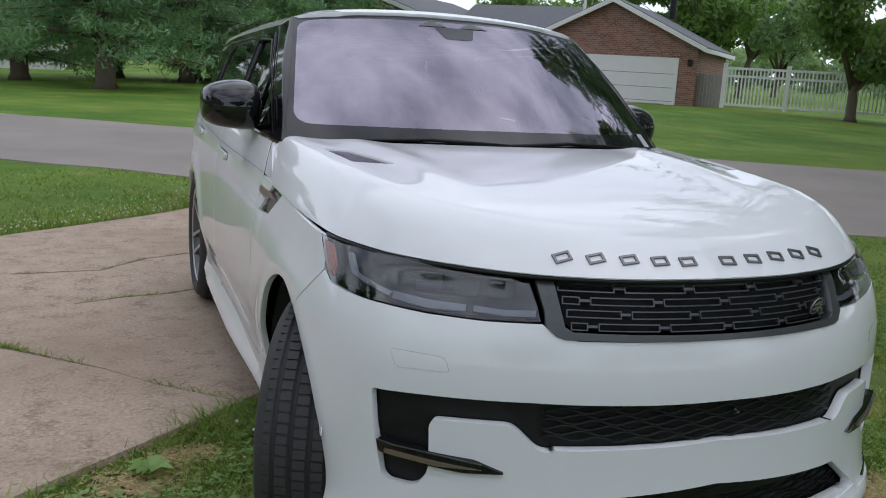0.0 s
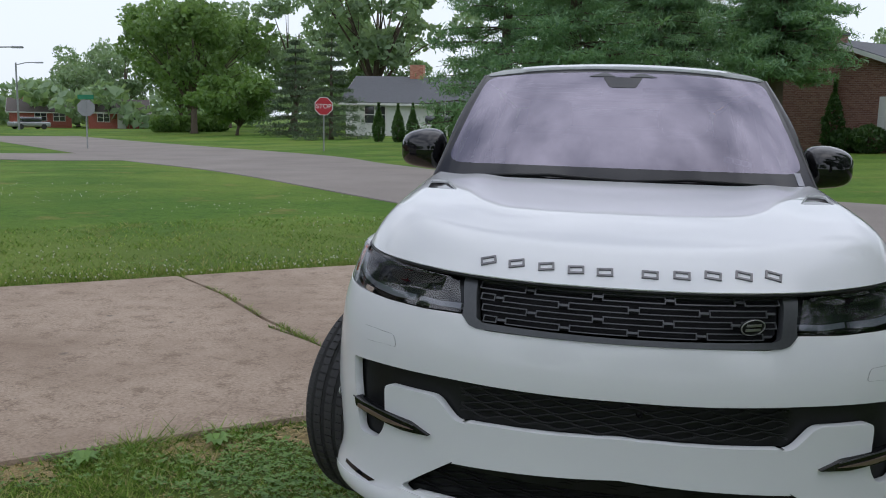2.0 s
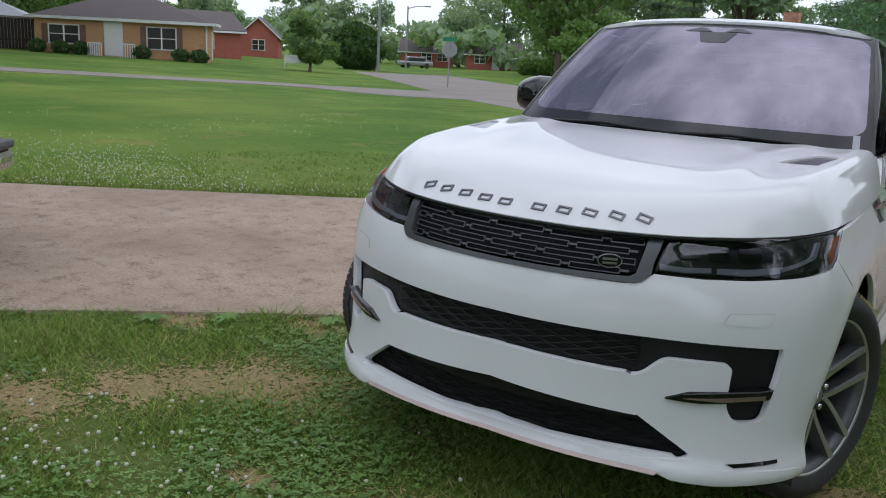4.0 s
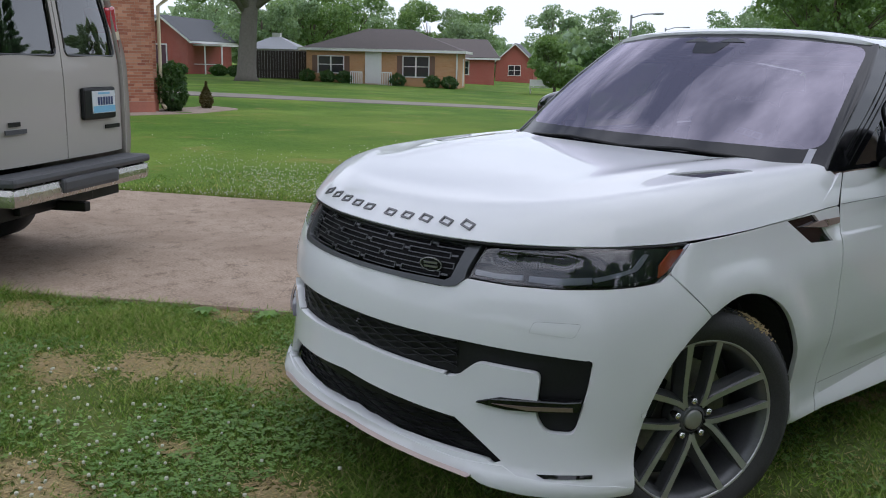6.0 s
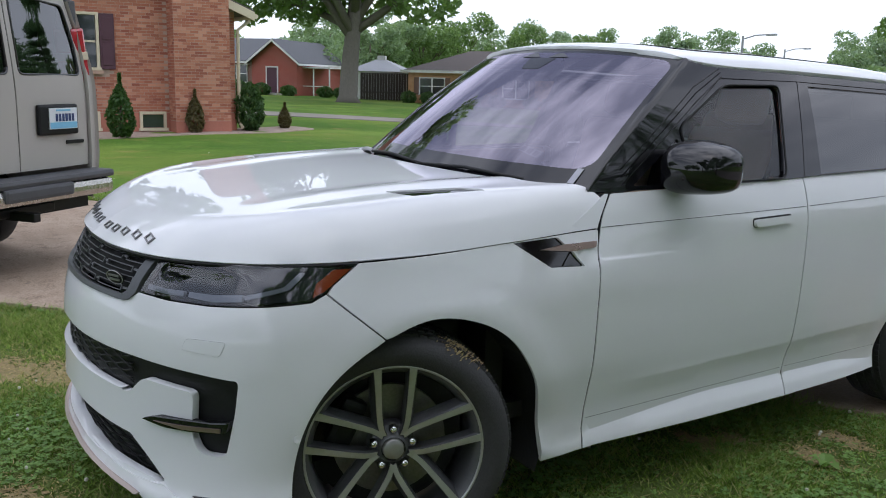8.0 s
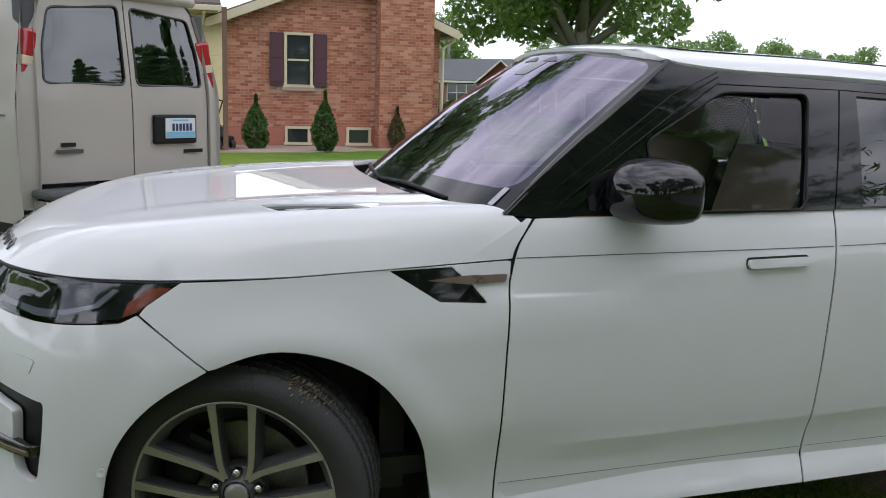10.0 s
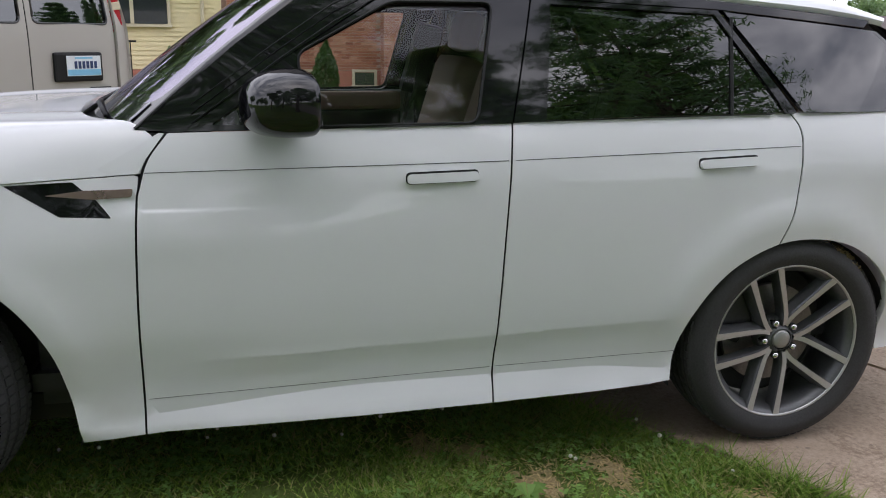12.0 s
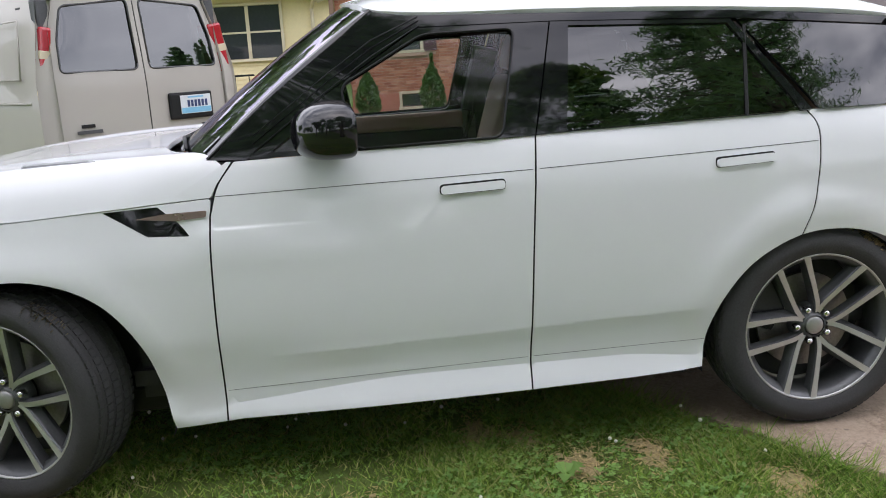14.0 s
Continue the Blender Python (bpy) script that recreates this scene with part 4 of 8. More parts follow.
    # tube added under the edge; its black stands for the bonnet gap's shade
    part("bonnet_seal", tube([tuple(Vector(hood(x, y)) + Vector((0, 0.006, -0.009))) for x, y in [(-x, y) for x, y in HOOD_EDGE[::-1] if y < -0.16 and x > 0.01] + [p for p in HOOD_EDGE[1:] if p[1] < -0.16]], 0.006, 6), "satin", bon, "black strip drawn along the bonnet gap", smooth=True)
    for s in (1, -1):
        v2 = [(0.700 + (x - 0.700) * 0.97, 0.215 + (y - 0.215) * 0.98) for x, y in vent]
        panel("bonnet_vent", lambda x, y: tuple(Vector(hood(x, y)) - Vector((0, 0, 0.006))), [(s * x, y) for x, y in v2], "black", bon, step=0.04, thick=0.01, label="gloss black vent")
    # flanks
    for s in (1, -1):
        f = flank(s)
        fl = s < 0
        fender = [(-0.168, 1.0275)] + [(y, HZ(y) - 0.004) for y in np.linspace(-0.1, 0.76, 18)] + [(0.775 - GAP, 1.062)] + shift([p for p in SEAM_A if p[1] < 1.03], -GAP)
        fender += [p for p in ARCH_F if p[0] >= -0.10] + [(-0.104, 0.797), (-0.278, 0.947), (-0.26, 0.968)]
        hole = rounded([(0.402, 1.043), (0.59, 1.050), (0.617, 1.026), (0.652, 0.998), (0.695, 0.945), (0.55, 0.951)], 0.006)
        fen = panel("front_wing", f, fender, P, car, holes=(hole,), step=0.05, thick=0.02, flip=fl, label="white front wing")
        panel("wing_vent", flank(s, -0.012), hole, "black", fen, step=0.05, thick=0.005, flip=fl, label="gloss black side vent")
        panel("vent_bar", flank(s, 0.008), rounded([(0.512, 1.014), (0.62, 1.026), (0.757, 1.028), (0.752, 1.006), (0.645, 1.000)], 0.006), "bronze", fen, step=0.04, thick=0.022, flip=fl, label="bronze blade across the vent")
        panel("wing_corner", flank(s, -0.003), [(0.60, 1.060), (0.773, 1.069), (0.797, 1.112), (0.850, 1.182), (0.835, 1.184), (0.76, 1.140), (0.66, 1.085)], P, fen, step=0.03, thick=0.02, flip=fl)
        belt1 = [(y, 1.183 + 0.019 * (y - 0.86) / 1.07) for y in np.linspace(0.87, 1.92, 12)]
        door = belt1 + shift(SEAM_B, -GAP) + [(y, 0.268 - 0.014 * (1.87 - y) / 1.12) for y in np.linspace(1.8, 0.8, 8)] + shift(SEAM_A, GAP)[::-1]
        creases = [[(y, sill_edge(y) + e) for y in np.linspace(0.79, 1.85, 36)] for e in (-0.0015, 0.0015)] + [[(y, z) for y in np.linspace(0.785, 1.25, 16)] for z in (0.953, 0.9615, 0.970)] + [[(y, door_crease(y) + e) for y in np.linspace(0.79, 1.85, 36)] for e in (-0.006, 0.006)]
        d1 = panel("front_door", f, door, P, car, lines=creases, step=0.035, thick=0.03, flip=fl, label="white front door")
        belt2 = [(y, 1.204 + 0.022 * (y - 1.93) / 1.03) for y in np.linspace(1.94, 2.95, 12)]
        rdoor = belt2 + shift(SEAM_C, -GAP) + [p for p in ARCH_R if p[0] < 2.905] + [(y, 0.282 - 0.013 * (2.53 - y) / 0.66) for y in np.linspace(2.45, 1.95, 5)] + shift(SEAM_B, GAP)[::-1]
        creases = [[(y, sill_edge(y) + e) for y in np.linspace(1.90, 2.51, 24)] for e in (-0.0015, 0.0015)] + [[(y, door_crease(y) + e) for y in np.linspace(1.90, 2.53, 24)] for e in (-0.006, 0.006)]
        d2 = panel("rear_door", f, rdoor, P, car, lines=creases, step=0.035, thick=0.03, flip=fl, label="white rear door")
        quarter = [(y, 1.226 + 0.0 * y) for y in np.linspace(2.965, 3.58, 8)] + [(3.66, 1.205), (3.72, 1.15)] + [(3.74, 1.125), (3.44, 1.117), (3.53, 1.050), (3.76, 1.046), (3.78, 0.85), (3.70, 0.735), (3.388, 0.603)] + [p for p in ARCH_R if p[0] >= 2.90 and p[1] > 0.6] + shift(SEAM_C, GAP)[::-1]
        panel("rear_wing", f, quarter, P, car, step=0.05, thick=0.02, flip=fl, label="white rear wing")
        panel("tail_lamp", flank(s, -0.002), [(3.75, 1.122), (3.445, 1.1145), (3.53, 1.0525), (3.77, 1.049)], "black", car, step=0.05, thick=0.02, flip=fl, label="smoked red tail lamp")
        panel("tail_lens", flank(s, 0.001), [(3.75, 1.114), (3.56, 1.108), (3.62, 1.066), (3.76, 1.064)], "red", car, step=0.05, thick=0.006, flip=fl, label="red lamp lens")
        # dark tubes added behind the door gaps, in place of the shade there
        for seam, host in ((SEAM_A, d1), (SEAM_B, d1), (SEAM_C, d2)):
            part("door_seal", tube([flank(s, -0.0075)(y, z) for y, z in seam], 0.0055, 5), "void", host, smooth=True)
        # swage lines (crease shade) and sill seams, drawn as thin grey tubes
        for nm, line, host in (("swage_line", [(y, 1.071 + 0.017 * (y - 0.79) / 1.1) for y in np.linspace(0.79, 1.905, 24)], d1), ("swage_line", [(y, 1.089 + 0.026 * (y - 1.93) / 1.05) for y in np.linspace(1.93, 2.975, 24)], d2),
                               ("sill_line", [(y, 0.362 + 0.024 * (y - 0.75) / 1.12) for y in np.linspace(0.76, 1.862, 24)], d1), ("sill_line", [(y, 0.387 + 0.007 * (y - 1.88) / 0.67) for y in np.linspace(1.885, 2.545, 16)], d2)):
            part(nm, tube([flank(s, 0.0)(y, z) for y, z in line], 0.0010 if nm == "sill_line" else 0.0014, 5), "bar", host)
        # handles
        for y0, y1, z0, z1, host in ((1.572, 1.800, 1.040, 1.046, d1), (2.580, 2.800, 1.064, 1.072, d2)):
            hp = rounded([(y0, z0 + 0.015), (y1, z1 + 0.015), (y1, z1 - 0.015), (y0, z0 - 0.015)], 0.014)
            big = rounded([(y0 - 0.004, z0 + 0.019), (y1 + 0.004, z1 + 0.019), (y1 + 0.004, z1 - 0.019), (y0 - 0.004, z0 - 0.019)], 0.016)
            panel("handle_gap", flank(s, 0.0012), big, "satin", host, step=0.05, thick=0.0015, flip=fl)
            panel("door_handle", flank(s, 0.016), hp, P, host, step=0.04, thick=0.016, flip=fl, label="flush white handle")
        # sills underneath and inner dark structure
        part("sill_underside", box(0.66, 0.85, 0.60, 2.50, 0.240, 0.262), "satin", car).scale = (s, 1, 1)
        # wheel housings
        for arch_c, r in ((0.075, 0.485), (2.985, 0.445)):
            bm = bmesh.new()
            n = 28
            a0, a1 = (-0.35, math.pi + 0.35) if arch_c < 1 else (0.04, math.pi + 0.25)
            ring = []
            for x in (0.56, 0.905):
                row = [(arch_c + (r + 0.01) * math.cos(a), 0.36 + (r - 0.005) * math.sin(a)) for a in np.linspace(a0, a1, n + 1)]
                ring.append([bm.verts.new((s * (min(x, flank(1, -0.022)(y, z)[0]) if arch_c > 1 else x), y, z)) for y, z in row])
            for k in range(n):
                bm.faces.new((ring[0][k], ring[0][k + 1], ring[1][k + 1], ring[1][k]))
            bm.faces.new(ring[0])
            part("wheel_housing", bm, "inside", car)
    # rear of the body and tailgate
    full = [(S_SIDE + 3.76, 1.20), (S_END, 1.21), (2 * S_END - S_SIDE - 3.76, 1.20), (2 * S_END - S_SIDE - 3.76, 0.62), (S_END, 0.60), (S_SIDE + 3.76, 0.62)]

    def rear(t, z):
        return skin(t, z) if t <= S_END else skin(t - 2 * S_END, z)
    panel("tailgate", rear, full[::-1], P, car, step=0.07, thick=0.02, label="white tailgate")
    rb = [(S_SIDE + 3.413, 0.50), (S_SIDE + 3.386, 0.600), (S_SIDE + 3.70, 0.733), (S_SIDE + 3.77, 0.84), (S_SIDE + 3.78, 0.60), (S_END, 0.60), (2 * S_END - S_SIDE - 3.78, 0.60), (2 * S_END - S_SIDE - 3.77, 0.84), (2 * S_END - S_SIDE - 3.70, 0.733), (2 * S_END - S_SIDE - 3.386, 0.600), (2 * S_END - S_SIDE - 3.413, 0.50), (2 * S_END - S_SIDE - 3.41, 0.33), (2 * S_END - S_SIDE - 3.60, 0.32), (S_END, 0.34), (S_SIDE + 3.60, 0.32), (S_SIDE + 3.41, 0.33)]
    panel("rear_bumper", rear, rb[::-1], P, car, step=0.06, thick=0.03, label="white rear bumper")
    part("underbody", box(-0.72, 0.72, -0.52, 3.25, 0.24, 0.33), "satin", car)
    # headlamps
    for s in (1, -1):
        lamp = [(sx(0.494), 0.903), (sx(0.62), 0.899), (sx(0.75), 0.902), (sx(0.85), 0.912), (Y - 0.33, 0.929), (Y - 0.285, 0.949), (Y - 0.172, 1.026), (Y - 0.30, 1.023), (sx(0.86), 1.020), (sx(0.75), 1.018), (sx(0.62), 1.015), (sx(0.535), 1.012), (sx(0.50), 0.930)]
        lo = [(s * t, z) for t, z in lamp][::-1]
        hl = panel("headlamp", lambda t, z: skin(t, z, -0.030), lo, "lampdark", car, step=0.05, thick=0.02, label="slim dark led headlamp")
        panel("lamp_cover", lambda t, z: skin(t, z, -0.001 + 0.020 * step01(0.975, 1.012, z) * (1 - step01(sx(0.75), sx(0.88), abs(t)))), lo, "lampglass", hl, step=0.05, thick=0.004).visible_shadow = False
        for g0, g1 in ((0.505, 0.652), (0.668, 0.835)):
            guide = [(sx(g0), 0.910), (sx((g0 + g1) / 2), 0.9075), (sx(g1), 0.911 + 0.05 * (g1 - 0.65)), (sx(g1), 0.925 + 0.07 * (g1 - 0.65)), (sx((g0 + g1) / 2), 0.921 + 0.03 * (g1 - 0.65)), (sx(g0), 0.925)]
            panel("light_guide", lambda t, z: skin(t, z, -0.016), [(s * t, z) for t, z in guide][::-1], "lampclear", hl, step=0.03, thick=0.012, label="clear daytime light guide")
        hook = [(sx(0.845), 0.925), (Y - 0.40, 0.960), (Y - 0.34, 1.004), (Y - 0.36, 1.006), (Y - 0.42, 0.966), (sx(0.835), 0.935)]
        panel("light_guide", lambda t, z: skin(t, z, -0.016), [(s * t, z) for t, z in hook][::-1], "lampclear", hl, step=0.03, thick=0.012)
        for k in range(3):
            a = sx(0.56 + 0.085 * k)
            cell = rounded([(a, 0.990), (a + 0.07, 0.990), (a + 0.07, 0.945), (a, 0.945)], 0.012)
            panel("lamp_lens", lambda t, z: skin(t, z, -0.02), [(s * t, z) for t, z in cell][::-1], "black", hl, step=0.05, thick=0.01)
        mark = [(Y - 0.325, 0.938), (Y - 0.288, 0.952), (Y - 0.195, 1.012), (Y - 0.25, 1.012), (Y - 0.31, 0.975)]
        panel("side_marker", lambda t, z: skin(t, z, -0.008), [(s * t, z) for t, z in mark][::-1], "amber", hl, step=0.03, thick=0.008, label="amber side marker")
    # greenhouse
    ws = rounded([(-1, 0), (1, 0), (1, 1), (-1, 1)], 0.03)
    clear = rounded([(-0.965, 0.115), (0.965, 0.115), (0.972, 0.955), (-0.972, 0.955)], 0.10, 8)
    band = panel("windscreen_band", windscreen, ws, "band", car, holes=(clear,), step=0.06, thick=0.008, label="black windscreen border")
    glass = panel("windscreen", windscreen, clear, "wsglass", car, step=0.06, thick=0.0, rim=False, label="purple-tinted reflective windscreen")
    glass.visible_shadow = False
    # rain sensor block, mirror and stickers
    cover = rounded([(-0.135, 0.90), (-0.085, 0.79), (0.085, 0.79), (0.135, 0.90)], 0.02)
    panel("sensor_cover", lambda u, v: windscreen(u, v, 0.0015), cover, "band", band, step=0.03, thick=0.001, label="black sensor cover behind the glass")
    for s in (1, -1):
        panel("sensor_window", lambda u, v: windscreen(u, v, 0.0025), [(s * u, v) for u, v in ((0.045, 0.905), (0.235, 0.905), (0.15, 0.945), (0.11, 0.945))][::s], "dgrey", band, step=0.03, thick=0.001)
    part("sensor_block", box(-0.10, 0.10, -0.05, 0.05, -0.02, 0.015, bevel=0.012, m=Matrix.Translation((0, 1.20, 1.615)) @ pose(0, 0, 0, 40)), "inside", band)
    for s in (1, -1):
        part("sun_visor", box(s * 0.10, s * 0.52, -0.07, 0.07, -0.01, 0.01, bevel=0.008, m=Matrix.Translation((0, 1.33, 1.655)) @ pose(0, 0, 0, 22)), "inside", car)
    st = part("sticker", box(-0.062, 0.062, -0.018, 0.018, -0.001, 0.001), "paper", glass, "small paper sticker")
    q = Vector(windscreen(0.62, 0.20, -0.004))
    nrm = (Vector(windscreen(0.63, 0.2)) - Vector(windscreen(0.61, 0.2))).normalized()
    up_v = (Vector(windscreen(0.62, 0.22)) - Vector(windscreen(0.62, 0.18))).normalized()
    mm = Matrix((nrm, up_v, nrm.cross(up_v))).transposed().to_4x4()
    st.matrix_basis = Matrix.Translation(Vector(windscreen(0.62, 0.20, -0.008))) @ mm @ pose(0, 0, 0, 0, 0, -14)
    for k in range(3):
        ln = part("sticker_line", box(-0.052 + 0.036 * k, -0.026 + 0.036 * k, -0.012, 0.012, 0, 0.0016), "ink", st)
    st2 = part("sticker", box(-0.014, 0.014, -0.04, 0.04, -0.001, 0.001), "paper", band, "narrow paper sticker")
    st2.matrix_basis = Matrix.Translation(Vector(windscreen(0.925, 0.075, 0.002))) @ mm
    # cowl and wipers
    cow = [(0.0, 0.50), (0.55, 0.54), (0.72, 0.62), (0.84, 0.80), (0.70, 0.84), (0.4, 0.74), (0, 0.70)]
    cow = cow + [(-x, y) for x, y in cow[::-1] if x > 0]
    panel("cowl", lambda x, y: (x, y, 1.165 - 0.03 * abs(x)), cow, "satin", car, step=0.08, thick=0.02, label="black cowl below the windscreen")
    for x0, x1 in ((-0.62, 0.02), (-0.02, 0.60)):
        part("wiper", tube([windscreen(x0 / 0.83, 0.012, 0.01), windscreen((x0 + x1) / 1.66, 0.035, 0.014), windscreen(x1 / 0.83, 0.012, 0.012)], 0.008, 6), "satin", car, smooth=True)
    for s in (1, -1):
        fl = s < 0
        g = glasshouse(s)
        pil = [(0.765, 1.192), (0.90, 1.184), (1.20, 1.395), (1.535, 1.605), (2.03, 1.600), (2.70, 1.574), (3.30, 1.520), (3.33, 1.545), (2.71, 1.601), (2.03, 1.628), (1.50, 1.648), (1.376, 1.668), (1.07, 1.445)]
        panel("side_pillar", glasshouse(s, 0.004), pil, "black", car, step=0.06, thick=0.03, flip=fl, label="gloss black front pillar and cant rail")
        bm = bmesh.new()
        rows = []
        for v in np.linspace(0, 1, 15):
            a = Vector(windscreen(s * 0.995, v, 0.001))
            b = Vector(glasshouse(s, 0.004)(float(np.interp(v, (0, 0.5, 1), (0.775, 1.075, 1.385))), float(np.interp(v, (0, 0.5, 1), (1.192, 1.445, 1.668)))))
            m = (a + b) / 2 + Vector((s * 0.006, -0.006, 0.004))
            rows.append([bm.verts.new(p) for p in (a, a * 0.6 + m * 0.4, m, m * 0.4 + b * 0.6, b)])
        for r0, r1 in zip(rows, rows[1:]):
            for k in range(4):
                bm.faces.new((r0[k], r0[k + 1], r1[k + 1], r1[k])[::s])
        part("front_pillar", bm, "black", car, "gloss black windscreen pillar", smooth=True)
        gl1 = rounded([(1.285, 1.199), (1.250, 1.416), (1.552, 1.578), (1.890, 1.581), (1.808, 1.207)], 0.035)
        fr1 = [(0.905, 1.186), (1.20, 1.392), (1.54, 1.601), (2.022, 1.597), (1.925, 1.205)]
        ql = rounded([(0.985, 1.203), (1.232, 1.375), (1.250, 1.207)], 0.012)
        f1 = panel("front_window_frame", g, fr1, "black", car, holes=(gl1, ql), step=0.05, thick=0.03, flip=fl, label="black window surround")
        p1 = panel("front_window", glasshouse(s, -0.012), gl1, "clear", f1, step=0.08, thick=0, rim=False, flip=fl, label="clear side window")
        p1.visible_shadow = False
        part("window_seal", tube([glasshouse(s, 0.004)(*p) for p in gl1 + gl1[:1]], 0.0045, 5), "satin", f1, smooth=True)
        panel("quarter_light", glasshouse(s, -0.006), ql, "clear", f1, step=0.05, thick=0.0, rim=False, flip=fl, label="small fixed quarter glass").visible_shadow = False
        for off, mt in ((0.012, "satin"), (0.040, "void"), (0.066, "satin")):
            part("pillar_trim", tube([glasshouse(s, 0.006)(y, z + off) for y, z in ((0.93, 1.197), (1.20, 1.390), (1.37, 1.502), (1.545, 1.602 - off * 0.4))], 0.0024, 5), mt, f1, smooth=True)
        gl2 = [(2.042, 1.212), (2.092, 1.580), (2.690, 1.556), (2.925, 1.228)]
        fr2 = [(1.931, 1.207), (2.028, 1.597), (2.705, 1.570), (2.965, 1.229)]
        f2 = panel("rear_window_frame", g, fr2[::-1], "black", car, holes=(gl2[::-1],), step=0.05, thick=0.03, flip=fl, label="black window surround")
        panel("rear_window", glasshouse(s, -0.010), gl2[::-1], "privacy", f2, step=0.08, thick=0, rim=False, flip=fl, label="dark privacy glass")
        part("window_divider", tube([glasshouse(s, -0.004)(2.755, 1.545), glasshouse(s, -0.004)(2.715, 1.222)], 0.007, 5), "satin", f2)
        q3 = [(2.732, 1.566), (2.998, 1.229), (3.575, 1.226), (3.46, 1.437), (3.36, 1.508)]
        panel("quarter_window", glasshouse(s, -0.004), q3, "privacy", car, step=0.08, thick=0.01, flip=fl, label="dark rear quarter glass")
        panel("quarter_backing", glasshouse(s, -0.03), q3, "inside", car, step=0.12, thick=0.0, rim=False, flip=fl)
        # door mirror
        mir = new("door_mirror")
        mir.parent = car
        mir.matrix_basis = pose(s * 0.972, 1.205, 1.284 - 0.012 * s)
        tagged(mir, "gloss black door mirror")
        bm = bmesh.new()
        bmesh.ops.create_uvsphere(bm, u_segments=32, v_segments=20, radius=1.0)
        for v in bm.verts:
            x, y, z = v.co
            p = 3.6
            r = (abs(x) ** p + abs(y) ** p + abs(z) ** p) ** (-1 / p)
            x, y, z = x * r, y * r, z * r
            if y > 0.55:
                y = 0.55 + (y - 0.55) * 0.25
            hz = 0.095 * (1.0 - 0.12 * s * x) * (1 + 0.10 * (z > 0) * (1 - abs(x)))
            fore = max(0.0, -y)
            hz *= 1 - 0.20 * fore ** 2
            v.co = (x * 0.118 * (1 - 0.15 * fore ** 2), y * (0.124 if y < 0 else 0.108) + 0.03 * x * s, z * hz - (0.012 * fore if z > 0 else 0.0))
        part("mirror_shell", bm, "black", mir, smooth=True)
        part("mirror_glass", box(-0.076, 0.076, 0.066, 0.072, -0.062, 0.066, bevel=0.004, m=pose(0, 0, 0, 0, 0, 14 * s)), "chrome", mir)
        part("mirror_arm", box(-0.075, 0.075, -0.03, 0.035, -0.016, 0.016, bevel=0.012, m=pose(-0.09 * s, 0.01, -0.075, 0, -8 * s, 0)), "black", mir, smooth=True)
    # roof
    ye = [(roof_edge(y) * 0.9995, y) for y in np.linspace(1.40, 3.40, 22)] + [(0.63, 3.47), (0.4, 3.54), (0, 3.56)]
    half = [(0, 1.266), (0.20, 1.272), (0.36, 1.286), (0.50, 1.308), (0.60, 1.332), (0.67, 1.355)] + ye[:-1]
    half = [(x, y) for x, y in half] + [(0, 3.56)]
    full = half + [(-x, y) for x, y in half[::-1] if x > 0]
    pano = rounded([(-0.50, 1.46), (0.50, 1.46), (0.50, 2.75), (-0.50, 2.75)], 0.06)
    rf = panel("roof_skin", roof, full, P, car, holes=(pano,), step=0.035, thick=0.02, label="white roof")
    panel("roof_glass", lambda x, y: tuple(Vector(roof(x, y)) + Vector((0, 0, 0.004))), pano, "black", rf, step=0.08, thick=0.01, label="dark panoramic roof glass")
    part("roof_antenna", box(-0.03, 0.03, -0.08, 0.08, 0, 0.045, bevel=0.015, m=Matrix.Translation((0, 3.1, roof(0, 3.1)[2]))), "black", car, smooth=True)
    # rear screen
    bm = bmesh.new()
    n = 16
    r0 = [bm.verts.new((0.68 * (2 * k / n - 1), 3.545 - 0.10 * abs(2 * k / n - 1) ** 2.5, roof(0.68 * (2 * k / n - 1), 3.5)[2] - 0.02)) for k in range(n + 1)]
    r1 = [bm.verts.new((0.84 * (2 * k / n - 1), 3.86 - 0.24 * abs(2 * k / n - 1) ** 2.5, 1.205)) for k in range(n + 1)]
    for k in range(n):
        bm.faces.new((r0[k], r0[k + 1], r1[k + 1], r1[k])[::-1])
    part("rear_screen", bm, "black", car, smooth=True)
    # interior
    part("cabin_floor", box(-0.78, 0.78, 0.4, 3.5, 0.36, 0.42), "inside", car)
    part("bulkhead", box(-0.74, 0.74, 0.42, 0.5, 0.3, 1.08), "inside", car)
    part("headliner", box(-0.60, 0.60, 1.55, 3.3, 1.585, 1.605, bevel=0.008), "inside", car)
    bm = box(-0.74, 0.74, 0.74, 1.08, 0.80, 1.145, bevel=0.06)
    part("dashboard", bm, "inside", car, smooth=True)
    part("centre_console", box(-0.15, 0.15, 1.0, 1.95, 0.42, 0.86, bevel=0.04), "inside", car, smooth=True)
    bm = bmesh.new()
    add_tube(bm, [(0.40 + 0.185 * math.cos(k * math.tau / 28), 1.18 + 0.05 * math.sin(k * math.tau / 28), 1.06 + 0.175 * math.sin(k * math.tau / 28)) for k in range(29)], 0.015, 8)
    add_box(bm, 0.30, 0.50, 1.16, 1.20, 1.02, 1.09, bevel=0.012)
    part("steering_wheel", bm, "inside", car, smooth=True)
    for x in (-0.39, 0.39):
        seat = new("front_seat")
        seat.parent = car
        tagged(seat, "tan leather front seat")
        part("seat_base", box(x - 0.26, x + 0.26, 1.38, 1.92, 0.55, 0.78, bevel=0.07), "tan", seat, smooth=True)
        part("backrest", box(-0.25, 0.25, -0.075, 0.075, 0.0, 0.66, bevel=0.06, m=Matrix.Translation((x, 1.90, 0.74)) @ pose(0, 0, 0, -17)), "tan", seat, smooth=True)
